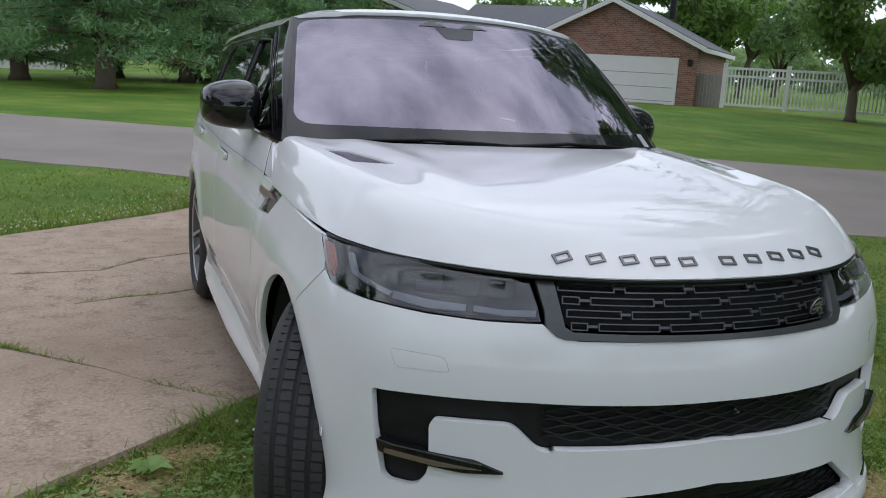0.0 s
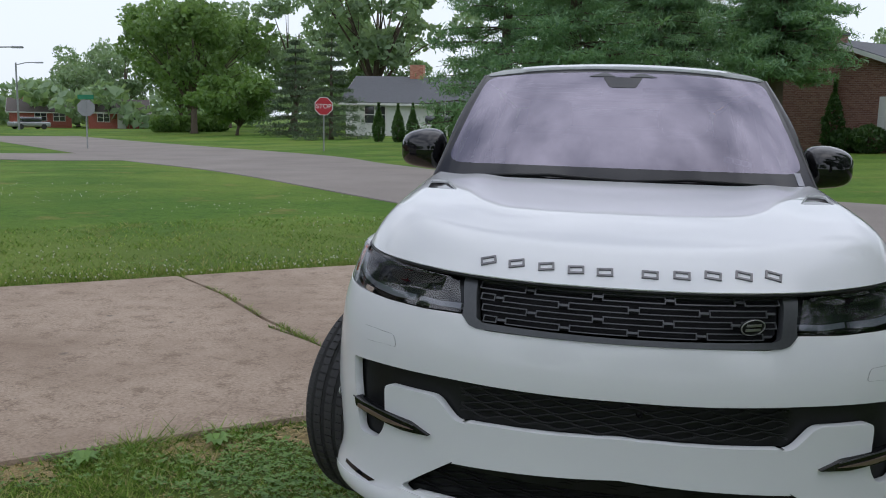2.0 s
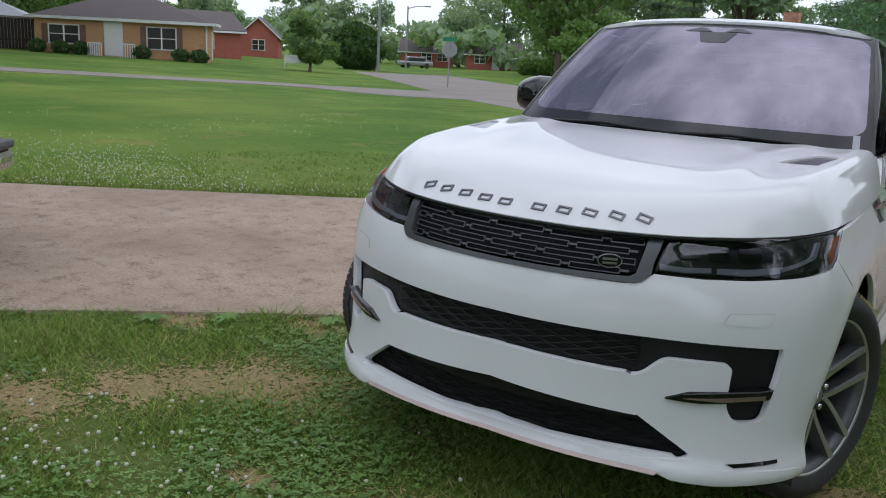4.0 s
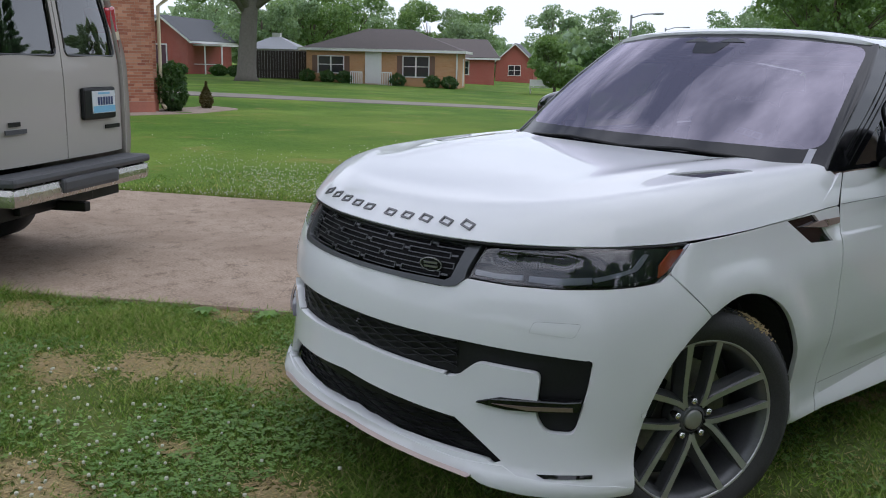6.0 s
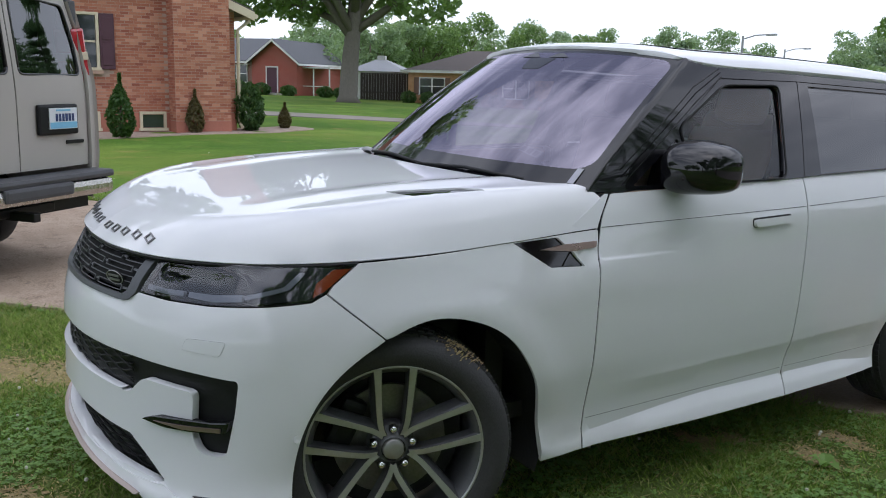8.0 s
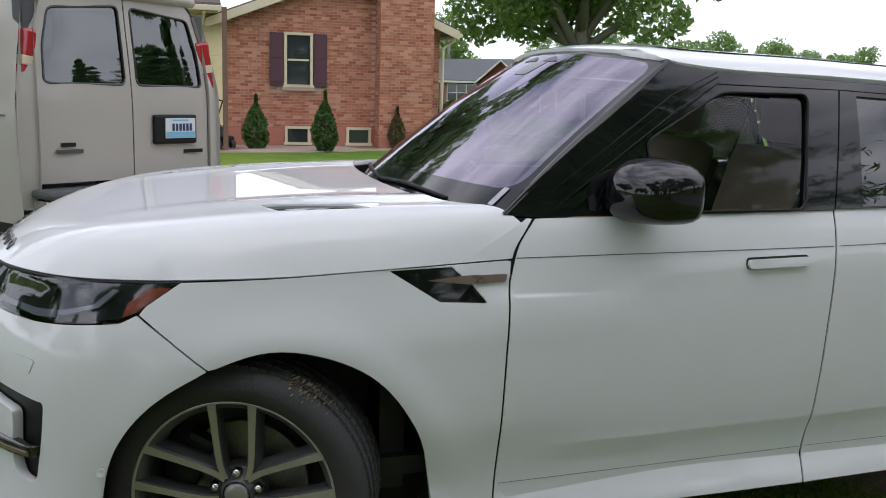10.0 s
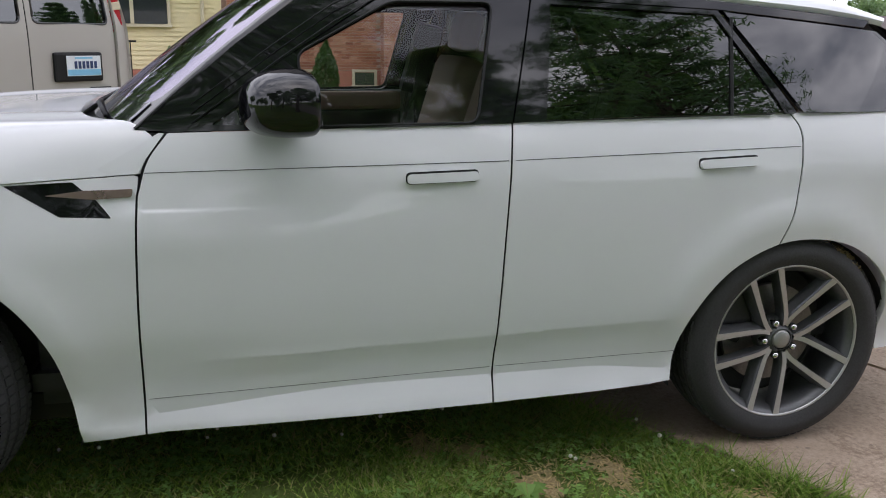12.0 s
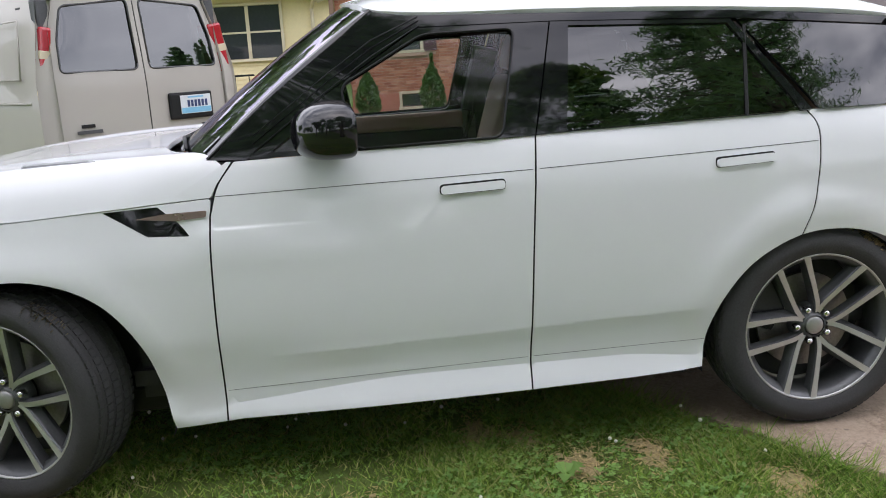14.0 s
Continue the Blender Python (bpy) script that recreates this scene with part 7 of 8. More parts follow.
def far_car(at, turn, mat, label):
    c = thing("parked_car", (at[0], at[1], rise(*at)), label, "car", turn=turn)
    part("body", box(-2.2, 2.2, -0.85, 0.85, 0.3, 0.85, bevel=0.12), mat, c, smooth=True)
    part("cabin", box(-1.1, 1.3, -0.72, 0.72, 0.85, 1.42, bevel=0.2), "pane", c, smooth=True)
    for x in (-1.35, 1.35):
        for yy in (-0.86, 0.7):
            part("wheel", cyl(0.32, 0.32, (x, yy, 0.32), (x, yy + 0.16, 0.32), n=16), "tyre", c)


far_car((-65.5, 90.7), 60, "galv", "grey car parked far down the street")
far_car((-9.4, 50.0), 10, "whitetrim", "white car parked behind the arborvitae")

# trees across the street
broad_tree("maple_tree", (23.7, 22.0), 6.2, 2.9, "young maple tree with dense green crown", 1, "leaf_mid", leaves=11000, size=0.13, trunk_h=0.2, trunk_r=0.17)
broad_tree("light_tree", (27.5, 36.5), 7.5, 3.2, "light green tree behind the fence", 2, "leaf_light", leaves=8000, size=0.17)
broad_tree("far_tree", (38.3, 46.0), 9.0, 4.5, "dark leafy tree behind the garage", 3, "leaf_far", leaves=7000, size=0.25)
for k, (x, yy, hh, sp, lo) in enumerate([(-1.2, 33.4, 11, 4.6, 0.17), (2.6, 43.0, 13, 5.0, 0.12), (3.4, 47.5, 14, 5.0, 0.16), (4.2, 46.0, 14, 4.8, 0.18), (-4.6, 40.0, 12, 4.6, 0.10), (-0.6, 46.5, 14, 5.2, 0.10), (9.8, 49.5, 13, 4.6, 0.16), (6.6, 33.3, 10.5, 2.9, 0.30)]):
    pine_tree("white_pine", (x, yy), hh, sp, "large white pine with drooping soft boughs", 10 + k, low=lo, leaves=22000, size=0.25, group="white pines across the street", taper=0.78, trunk_r=0.34)
for k, (x, yy, hh) in enumerate([(-12.3, 45.5, 2.15), (-11.0, 44.7, 2.1), (-10.0, 43.9, 2.1), (-8.3, 42.2, 2.0), (-7.6, 43.3, 2.1), (-6.6, 45.5, 2.2)]):
    shrub("arborvitae", (x, yy), hh, 0.85, "clipped dark green columnar arborvitae", 80 + k, leaves=1100, size=0.10, group="row of arborvitae")
pine_tree("spruce_tree", (-16.6, 50.5), 6.6, 2.5, "thin dark spruce by the stop sign", 21, low=0.06, leafmat="leaf_spruce", leaves=5000, size=0.22, per=7, tiers=12)
pine_tree("spruce_tree", (-22.0, 59.3), 7.0, 3.0, "dark spruce by the stop sign", 22, low=0.05, leafmat="leaf_spruce", leaves=6000, size=0.25, per=7, tiers=12)
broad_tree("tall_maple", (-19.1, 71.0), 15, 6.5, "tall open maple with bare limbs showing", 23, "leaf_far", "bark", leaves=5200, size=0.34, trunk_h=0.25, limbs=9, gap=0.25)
broad_tree("round_tree", (-28.9, 64.8), 5.4, 3.3, "rounded light green tree on the corner lawn", 24, "leaf_light", leaves=6500, size=0.2, trunk_h=0.14)
broad_tree("round_tree", (-39.1, 41.6), 4.3, 1.8, "small dark bushy tree behind the bench", 25, "leaf_mid", leaves=4500, size=0.15, trunk_h=0.12)
shrub("big_shrub", (-49.4, 59.1), 4.0, 4.6, "large rounded dark shrub near the lamp", 26, leaves=2600, size=0.28, cone=False)
for k in range(7):
    f = k / 6
    shrub("hedge_shrub", (-43.8 + 5 * f, 80.6 + 2.5 * f), 1.6, 2.2, "pale green hedge shrub", 90 + k, leafmat="leaf_light", leaves=600, size=0.25, cone=False, group="far hedge")
for k, (x, yy, r) in enumerate([(-64.6, 24.0, 0.9), (-66.3, 22.6, 1.1), (-62.9, 25.6, 0.8), (-60.4, 27.6, 0.8), (-59.2, 28.4, 0.8)]):
    shrub("foundation_shrub", (x, yy), r, r * 1.6, "clipped round shrub along the red house", 150 + k, leaves=700, size=0.12, cone=False, group="shrubs along the red house")
up = thing("utility_pole", (-78.0, 24.5, rise(-78, 24.5)), "grey wooden utility pole with crossarm", "pole", turn=40)
part("pole", tube([(0, 0, 0), (0, 0, 8.6)], [0.16, 0.11], 8), "greyfence", up)
part("crossarm", box(-0.9, 0.9, -0.06, 0.06, 8.1, 8.25), "greyfence", up)
broad_tree("street_tree", (-49.0, 24.0), 16.0, 10.0, "big maple with stout grey trunk and wide crown", 27, "leaf_mid", "barkgrey", leaves=24000, size=0.25, trunk_h=0.31, trunk_r=0.55, limbs=9)
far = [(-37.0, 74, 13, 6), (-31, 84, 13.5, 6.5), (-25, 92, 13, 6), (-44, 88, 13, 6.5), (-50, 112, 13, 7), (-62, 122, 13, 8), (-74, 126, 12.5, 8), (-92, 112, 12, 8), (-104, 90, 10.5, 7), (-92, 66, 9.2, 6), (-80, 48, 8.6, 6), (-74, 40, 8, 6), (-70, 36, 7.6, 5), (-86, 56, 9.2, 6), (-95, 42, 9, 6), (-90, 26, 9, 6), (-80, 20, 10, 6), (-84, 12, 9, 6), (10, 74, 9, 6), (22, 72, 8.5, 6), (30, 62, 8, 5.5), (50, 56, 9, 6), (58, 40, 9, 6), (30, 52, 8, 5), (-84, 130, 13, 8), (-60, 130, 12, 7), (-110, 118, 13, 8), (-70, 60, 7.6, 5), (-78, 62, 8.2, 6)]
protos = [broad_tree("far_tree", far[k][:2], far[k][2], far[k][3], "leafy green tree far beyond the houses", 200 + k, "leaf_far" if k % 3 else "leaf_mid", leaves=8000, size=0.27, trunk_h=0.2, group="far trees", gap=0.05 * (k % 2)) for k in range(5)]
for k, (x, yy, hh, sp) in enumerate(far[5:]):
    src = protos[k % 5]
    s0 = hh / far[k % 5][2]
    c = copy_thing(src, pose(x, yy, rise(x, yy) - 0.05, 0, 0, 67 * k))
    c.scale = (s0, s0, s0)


def woods():
    rng = np.random.default_rng(5)
    pts = []
    for k in range(150):
        a = radians(-125 + 195 * (k + rng.uniform(-0.4, 0.4)) / 150)
        r = rng.uniform(125, 185)
        hh = rng.uniform(5, 9)
        x, yy = r * math.sin(a), r * math.cos(a)
        for j in range(4):
            c = (x + rng.normal(0, 3), yy + rng.normal(0, 3), rise(x, yy) + hh * rng.uniform(0.2, 0.85))
            pts.append(clump_points(rng, c, (3.2, 3.2, hh * 0.26), 90))
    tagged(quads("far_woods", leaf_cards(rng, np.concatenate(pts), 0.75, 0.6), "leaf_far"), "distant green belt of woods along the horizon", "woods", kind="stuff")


woods()
# trees behind the camera that show in the paint and glass
pine_tree("spruce_tree", (19.0, -9.0), 10.5, 3.4, "tall dark spruce on the neighbouring lawn", 41, low=0.06, leafmat="leaf_pine", leaves=9000, size=0.28, per=8, tiers=16)
pine_tree("tall_pine", (22.5, 9.6), 20.0, 4.6, "very tall spruce across the street", 62, low=0.08, leafmat="leaf_pine", leaves=9000, size=0.36, per=7, tiers=17, taper=0.86)
for k, (x, yy) in enumerate([(-36, -5), (-35, -15), (-34, 0.5)]):
    broad_tree("yard_tree", (x, yy), 20.0, 6.6, "tall leafy tree behind the brick house", 65 + k, "leaf_far", leaves=9000, size=0.34, group="trees behind the brick house")
broad_tree("yard_tree", (25.5, 10.6), 21.0, 7.0, "very tall leafy tree across the street", 73, "leaf_mid", leaves=11000, size=0.38, gap=0.15, limbs=9)
broad_tree("yard_tree", (11.0, -9.0), 14.0, 5.5, "tall leafy tree on the neighbouring lawn", 71, "leaf_mid", leaves=11000, size=0.26)
pine_tree("tall_pine", (11.6, 1.3), 16.5, 5.8, "large open pine beside the street", 72, low=0.24, leafmat="leaf_pine", leaves=17000, size=0.26, per=8, tiers=17, taper=0.8, trunk_r=0.3)
pine_tree("tall_pine", (16.5, -4.2), 17.0, 4.6, "tall open pine beside the street", 61, low=0.2, leafmat="leaf_pine", leaves=9000, size=0.34, per=7, tiers=13, taper=0.8)
pine_tree("tall_pine", (14.5, 11.0), 19.0, 5.2, "very tall pine with high boughs across the street", 63, low=0.3, leafmat="leaf_pine", leaves=11000, size=0.3, per=8, tiers=13, taper=0.72, trunk_r=0.3)
pine_tree("spruce_tree", (26.0, -3.0), 8.5, 3.2, "dark spruce on the neighbouring lawn", 42, low=0.06, leafmat="leaf_pine", leaves=8000, size=0.28, per=8, tiers=14)
broad_tree("yard_tree", (30.0, 3.0), 8.0, 4.5, "broad leafy tree on the neighbouring lawn", 43, "leaf_mid", leaves=9000, size=0.24)
broad_tree("yard_tree", (7.5, -22.0), 9.0, 5.0, "broad leafy tree near the house", 46, "leaf_mid", leaves=9000, size=0.26)
broad_tree("yard_tree", (-10.0, -26.0), 9.0, 5.0, "broad leafy tree near the drive", 45, "leaf_mid", leaves=9000, size=0.26)
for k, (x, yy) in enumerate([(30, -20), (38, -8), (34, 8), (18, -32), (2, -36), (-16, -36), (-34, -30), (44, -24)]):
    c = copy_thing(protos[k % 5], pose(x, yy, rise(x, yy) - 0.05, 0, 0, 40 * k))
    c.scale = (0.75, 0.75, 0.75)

# plants at the brick house
bed = panel("planting_bed", lambda x, yy: (x, yy, 0.03 + 0.02 * math.sin(3 * x) * math.sin(2.3 * yy)), rounded([(-20.9, -0.6), (-18.4, -0.4), (-18.6, 3.0), (-19.6, 5.4), (-19.9, 7.6), (-21.4, 9.6), (-22.6, 9.4), (-22.0, 7.2), (-20.9, 7.0)], 0.4), "soil", None, step=0.3, thick=0.06)
tagged(bed, "stone mulch planting bed along the brick wall", "planting bed", kind="structure")
shrub("cone_shrub", (-18.9, 3.4), 1.50, 0.75, "small conical dwarf spruce in the bed", 51, leaves=2600, size=0.055, group="shrubs along the brick wall", z0=0.05)
shrub("cone_shrub", (-20.3, 5.6), 1.12, 0.55, "small bronzed conical spruce", 52, "leaf_brown", leaves=2200, size=0.05, group="shrubs along the brick wall", z0=0.05)
shrub("round_shrub", (-21.0, 7.35), 1.32, 0.80, "dark columnar evergreen shrub", 53, leaves=2600, size=0.06, cone=False, group="shrubs along the brick wall", z0=0.05)
shrub("cone_shrub", (-22.0, 8.8), 0.75, 0.45, "small bronzed conical spruce", 54, "leaf_brown", leaves=1600, size=0.045, group="shrubs along the brick wall", z0=0.05)
shrub("cone_shrub", (-19.5, 1.75), 1.35, 0.75, "small conical dwarf spruce in the bed", 55, leaves=2400, size=0.055, group="shrubs along the brick wall", z0=0.05)
shrub("cone_shrub", (-19.3, -0.35), 1.10, 0.70, "small conical dwarf spruce in the bed", 56, leaves=2200, size=0.055, group="shrubs along the brick wall", z0=0.05)
mw = thing("lawn_mower", (-19.4, 0.85, 0.05), "black push mower folded against the siding", "mower", turn=30)
part("mower_deck", box(-0.3, 0.3, -0.25, 0.25, 0.08, 0.3, bevel=0.06), "satin", mw)
part("mower_engine", cyl(0.16, 0.14, (0, 0, 0.3), (0, 0, 0.52), n=14), "dgrey", mw)
for yy in (-0.2, 0.2):
    part("mower_handle", tube([(-0.25, yy, 0.3), (-0.35, yy, 0.8), (-0.15, yy, 1.15)], 0.018, 6), "satin", mw)
    for x in (-0.28, 0.28):
        part("mower_wheel", cyl(0.1, 0.1, (x, yy - 0.08, 0.1), (x, yy + 0.03, 0.1), n=14), "tyre", mw)
part("mower_bar", tube([(-0.15, -0.2, 1.15), (-0.12, 0, 1.18), (-0.15, 0.2, 1.15)], 0.018, 6), "satin", mw)

# ---- the van on the drive ----


def build_van():
    van = thing("passenger_van", (-4.19, -0.50, 0), "pewter full-size passenger van with worn chrome bumper", "van", turn=40)
    HW = 0.94

    def half(z):
        return HW - 0.135 * step01(1.35, 2.25, z) - 0.03 * step01(0.9, 0.5, z)

    def rear(yy, z):
        e = abs(yy) / half(z)
        return (0.0 - 0.07 * e ** 5 - 0.10 * step01(1.3, 2.4, z) - 0.02 * step01(0.9, 0.55, z), yy, z)
    # shell
    prof = [(0.50, half(0.5)), (0.75, half(0.75)), (1.1, half(1.1)), (1.4, half(1.4)), (1.7, half(1.7)), (1.95, half(1.95)), (2.1, half(2.1) - 0.02), (2.2, half(2.2) - 0.07), (2.26, 0.72), (2.30, 0.5), (2.32, 0.0)]
    ring0 = [(yy, z) for z, yy in prof] + [(-yy, z) for z, yy in prof[::-1][1:]]
    bm = bmesh.new()
    rings = []
    for x, sc in ((-0.09, 0.985), (-0.16, 1.0), (-1.6, 1.0), (-3.4, 1.0), (-4.1, 0.985), (-4.6, 0.95)):
        rings.append([bm.verts.new((x - 0.10 * step01(1.3, 2.4, z), yy * sc, 0.5 + (z - 0.5) * (1 if x > -4 else 0.98))) for yy, z in ring0])
    for r0, r1 in zip(rings, rings[1:]):
        for k in range(len(ring0) - 1):
            bm.faces.new((r0[k], r0[k + 1], r1[k + 1], r1[k]))
    bmesh.ops.recalc_face_normals(bm, faces=bm.faces)
    part("body", bm, "vanpaint", van, "pewter van body", smooth=True)
    part("nose", box(-5.5, -4.5, -0.93, 0.93, 0.5, 1.25, bevel=0.15), "vanpaint", van, smooth=True)
    part("floor_pan", box(-5.4, -0.15, -0.9, 0.9, 0.42, 0.52), "satin", van)
    part("rear_gutter", tube([rear(yy, 2.24) for yy in np.linspace(-0.72, 0.72, 14)], 0.05, 6), "vanpaint", van, smooth=True)
    # back doors
    for s in (1, -1):
        w = 0.79
        out = [(s * 0.006, 0.80), (s * w, 0.80), (s * w, 1.5), (s * (w - 0.03), 1.9), (s * (w - 0.10), 2.13), (s * (w - 0.18), 2.21), (s * 0.006, 2.235)]
        gl = rounded([(s * 0.055, 1.535), (s * (w - 0.055), 1.535), (s * (w - 0.075), 1.80), (s * (w - 0.15), 2.08), (s * 0.055, 2.135)], 0.05)
        d = panel("back_door", lambda yy, z: rear(yy, z), out, "vanpaint", van, holes=(gl,), step=0.08, thick=0.03, label="pewter back door with dark window")
        panel("door_window", lambda yy, z: (rear(yy, z)[0] - 0.012, yy, z), gl, "vanglass", d, step=0.1, thick=0.0, rim=False, label="dark tinted window")
        part("window_seal", tube([rear(*p) for p in gl + gl[:1]], 0.009, 5), "bar", d, smooth=True)
    part("window_backing", box(-0.60, -0.5, -0.8, 0.8, 1.4, 2.1), "inside", van)
    part("door_gap", tube([(rear(0, z)[0] - 0.012, 0, z) for z in np.linspace(0.8, 2.23, 8)], 0.008, 4), "satin", van)
    for s in (1, -1):
        yy = s * 0.842
        bm = bmesh.new()
        add_box(bm, -0.27, -0.07, yy - 0.062 - 0.012 * s, yy + 0.062 + 0.012 * s, 1.47, 1.92, bevel=0.025, m=Matrix.Translation((0, yy, 1.52)) @ pose(0, 0, 0, 8 * s) @ Matrix.Translation((0, -yy, -1.52)))
        lamp = part("tail_lamp", bm, "red", van, "tall red tail lamp with pale band")
        part("reverse_lens", box(-0.274, -0.066, yy - 0.065 - 0.012 * s, yy + 0.065 + 0.012 * s, 1.655, 1.725, bevel=0.01, m=Matrix.Translation((0, yy, 1.52)) @ pose(0, 0, 0, 8 * s) @ Matrix.Translation((0, -yy, -1.52))), "creamtrim", lamp)
        part("pillar_black", box(-0.24, -0.11, s * 0.775 - 0.055, s * 0.775 + 0.05, 1.90, 2.14, bevel=0.02), "greyplastic", van)
    # number plate, its recess, and badges as plain bars
    rec = part("plate_recess", box(0.0, 0.035, 0.18, 0.62, 1.065, 1.305, bevel=0.02), "satin", van, "black plate surround")
    pl = part("number_plate", box(0.035, 0.042, 0.285, 0.595, 1.112, 1.277, bevel=0.002), "plate_white", rec, "white and blue number plate")
    part("plate_band", box(0.0425, 0.0435, 0.29, 0.59, 1.117, 1.165), "plate_blue", pl)
    for k in range(6):
        part("plate_bar", box(0.0425, 0.045, 0.352 + 0.036 * k, 0.376 + 0.036 * k, 1.172, 1.232), "plate_ink", pl)
    part("plate_header", box(0.0425, 0.0435, 0.36, 0.52, 1.252, 1.266), "plate_blue", pl)
    part("badge_bar", box(0.0, 0.008, 0.50, 0.70, 0.985, 1.015), "satin", van)
    part("badge_bar", box(0.0, 0.008, -0.68, -0.46, 1.02, 1.05), "greyplastic", van)
    part("badge_bar", box(0.0, 0.008, -0.64, -0.52, 1.07, 1.10, bevel=0.003), "satin", van)
    # bumper
    bp = part("rear_bumper", box(-0.06, 0.17, -0.86, 0.86, 0.565, 0.70, bevel=0.05), "wornchrome", van, "worn chrome rear bumper")
    part("bumper_pad", box(-0.06, 0.175, -0.865, 0.865, 0.70, 0.765, bevel=0.03), "greyplastic", bp, "grey plastic bumper top")
    part("bumper_step", box(0.0, 0.19, -0.36, 0.36, 0.60, 0.708, bevel=0.03), "greyplastic", bp, "grey plastic step")
    part("tow_hitch", box(-0.15, 0.13, -0.035, 0.035, 0.42, 0.49, bevel=0.01), "satin", van)
    part("hitch_bar", box(-0.2, -0.10, -0.45, 0.45, 0.44, 0.51, bevel=0.015), "satin", van)
    for x in (-1.25, -4.55):
        for s in (1, -1):
            yy = s * 0.80
            wv = part("wheel", spin([(-0.11, 0.2), (-0.11, 0.33), (-0.08, 0.37), (0.08, 0.37), (0.11, 0.33), (0.11, 0.2), (0.06, 0.19), (0.05, 0.001)], 32), "tyre", van, smooth=True)
            wv.matrix_basis = Matrix.Translation((x, yy, 0.37)) @ pose(0, 0, 0, 0, 0, 90 if s > 0 else -90)
    for s in (1, -1):
        edge = [(s * 0.797, z) for z in (0.62, 0.9, 1.2, 1.5)] + [(s * 0.768, 1.9), (s * 0.70, 2.12)] + [(s * (half(z) - 0.004), z) for z in (2.12, 1.9, 1.5, 1.2, 0.9, 0.62)]
        panel("rear_corner", rear, edge if s < 0 else edge[::-1], "vanpaint", van, step=0.06, thick=0.03, label="pewter body corner", flip=True)
    part("panel_crease", tube([(-0.35, -0.943, 1.50), (-0.35, -0.90, 1.98), (-1.55, -0.90, 1.98), (-1.55, -0.943, 1.50), (-0.35, -0.943, 1.50)], 0.008, 5), "vanpaint", van, smooth=True)
    part("side_crease", tube([(-0.2, -0.945, 1.30), (-4.4, -0.942, 1.30)], 0.012, 5), "vanpaint", van, smooth=True)
    return van


build_van()

# ---- lawn ----


def in_drive(x, y):
    return inside(x, y, DRIVE)


BARE = [(-1.4, -0.5, 0.36), (-1.65, -0.68, 0.24), (-1.85, -0.88, 0.22), (-2.1, -1.25, 0.25), (-1.84, 0.3, 0.2), (-1.4, 0.57, 0.17), (-1.2, 0.77, 0.13), (1.04, 0.1, 0.16), (1.27, 0.41, 0.15), (1.5, 0.54, 0.15), (1.33, -0.19, 0.18), (-0.7, -1.7, 0.25), (-0.15, -1.05, 0.2), (-2.05, -1.25, 0.22), (-0.82, -1.16, 0.10), (-1.0, -1.75, 0.14), (1.3, 1.1, 0.14), (1.17, 1.19, 0.10), (1.2, -0.35, 0.30), (1.9, 0.5, 0.22), (0.92, 0.02, 0.16),
        (0.63, 1.70, 0.12), (0.71, 1.86, 0.11), (1.0, 2.03, 0.13), (0.96, 2.31, 0.12), (1.27, 2.70, 0.12), (-2.9, 0.37, 0.2), (-2.45, -0.1, 0.16), (-3.3, -1.1, 0.25), (0.03, -1.37, 0.26), (0.44, -0.73, 0.14), (0.99, 0.02, 0.16), (1.3, 0.32, 0.14), (1.5, -0.22, 0.2)]


def bare(x, y):
    """How worn the turf is at a place, 0 to 1."""
    v = np.zeros_like(x)
    for bx, by, r in BARE:
        w = 1 + 0.12 * np.sin(5 * np.arctan2(y - by, x - bx) + bx * 7) + 0.1 * np.sin(23 * x + 17 * y)
        v = np.maximum(v, np.exp(-(((x - bx) ** 2 + ((y - by) * 1.5) ** 2) / (1.28 * r * w) ** 2) ** 1.5))
    return v


def blades(rng, x, y, z, hgt, wid, lean):
    n = len(x)
    a = rng.uniform(0, math.tau, n)
    d = np.stack((np.cos(a), np.sin(a), np.zeros(n)), 1)
    p = np.stack((x, y, z), 1)
    la = rng.uniform(0, math.tau, n)
    tip = p + np.stack((np.cos(la) * lean, np.sin(la) * lean, hgt), 1)
    return np.stack((p - d * wid[:, None], p + d * wid[:, None], tip), 1)


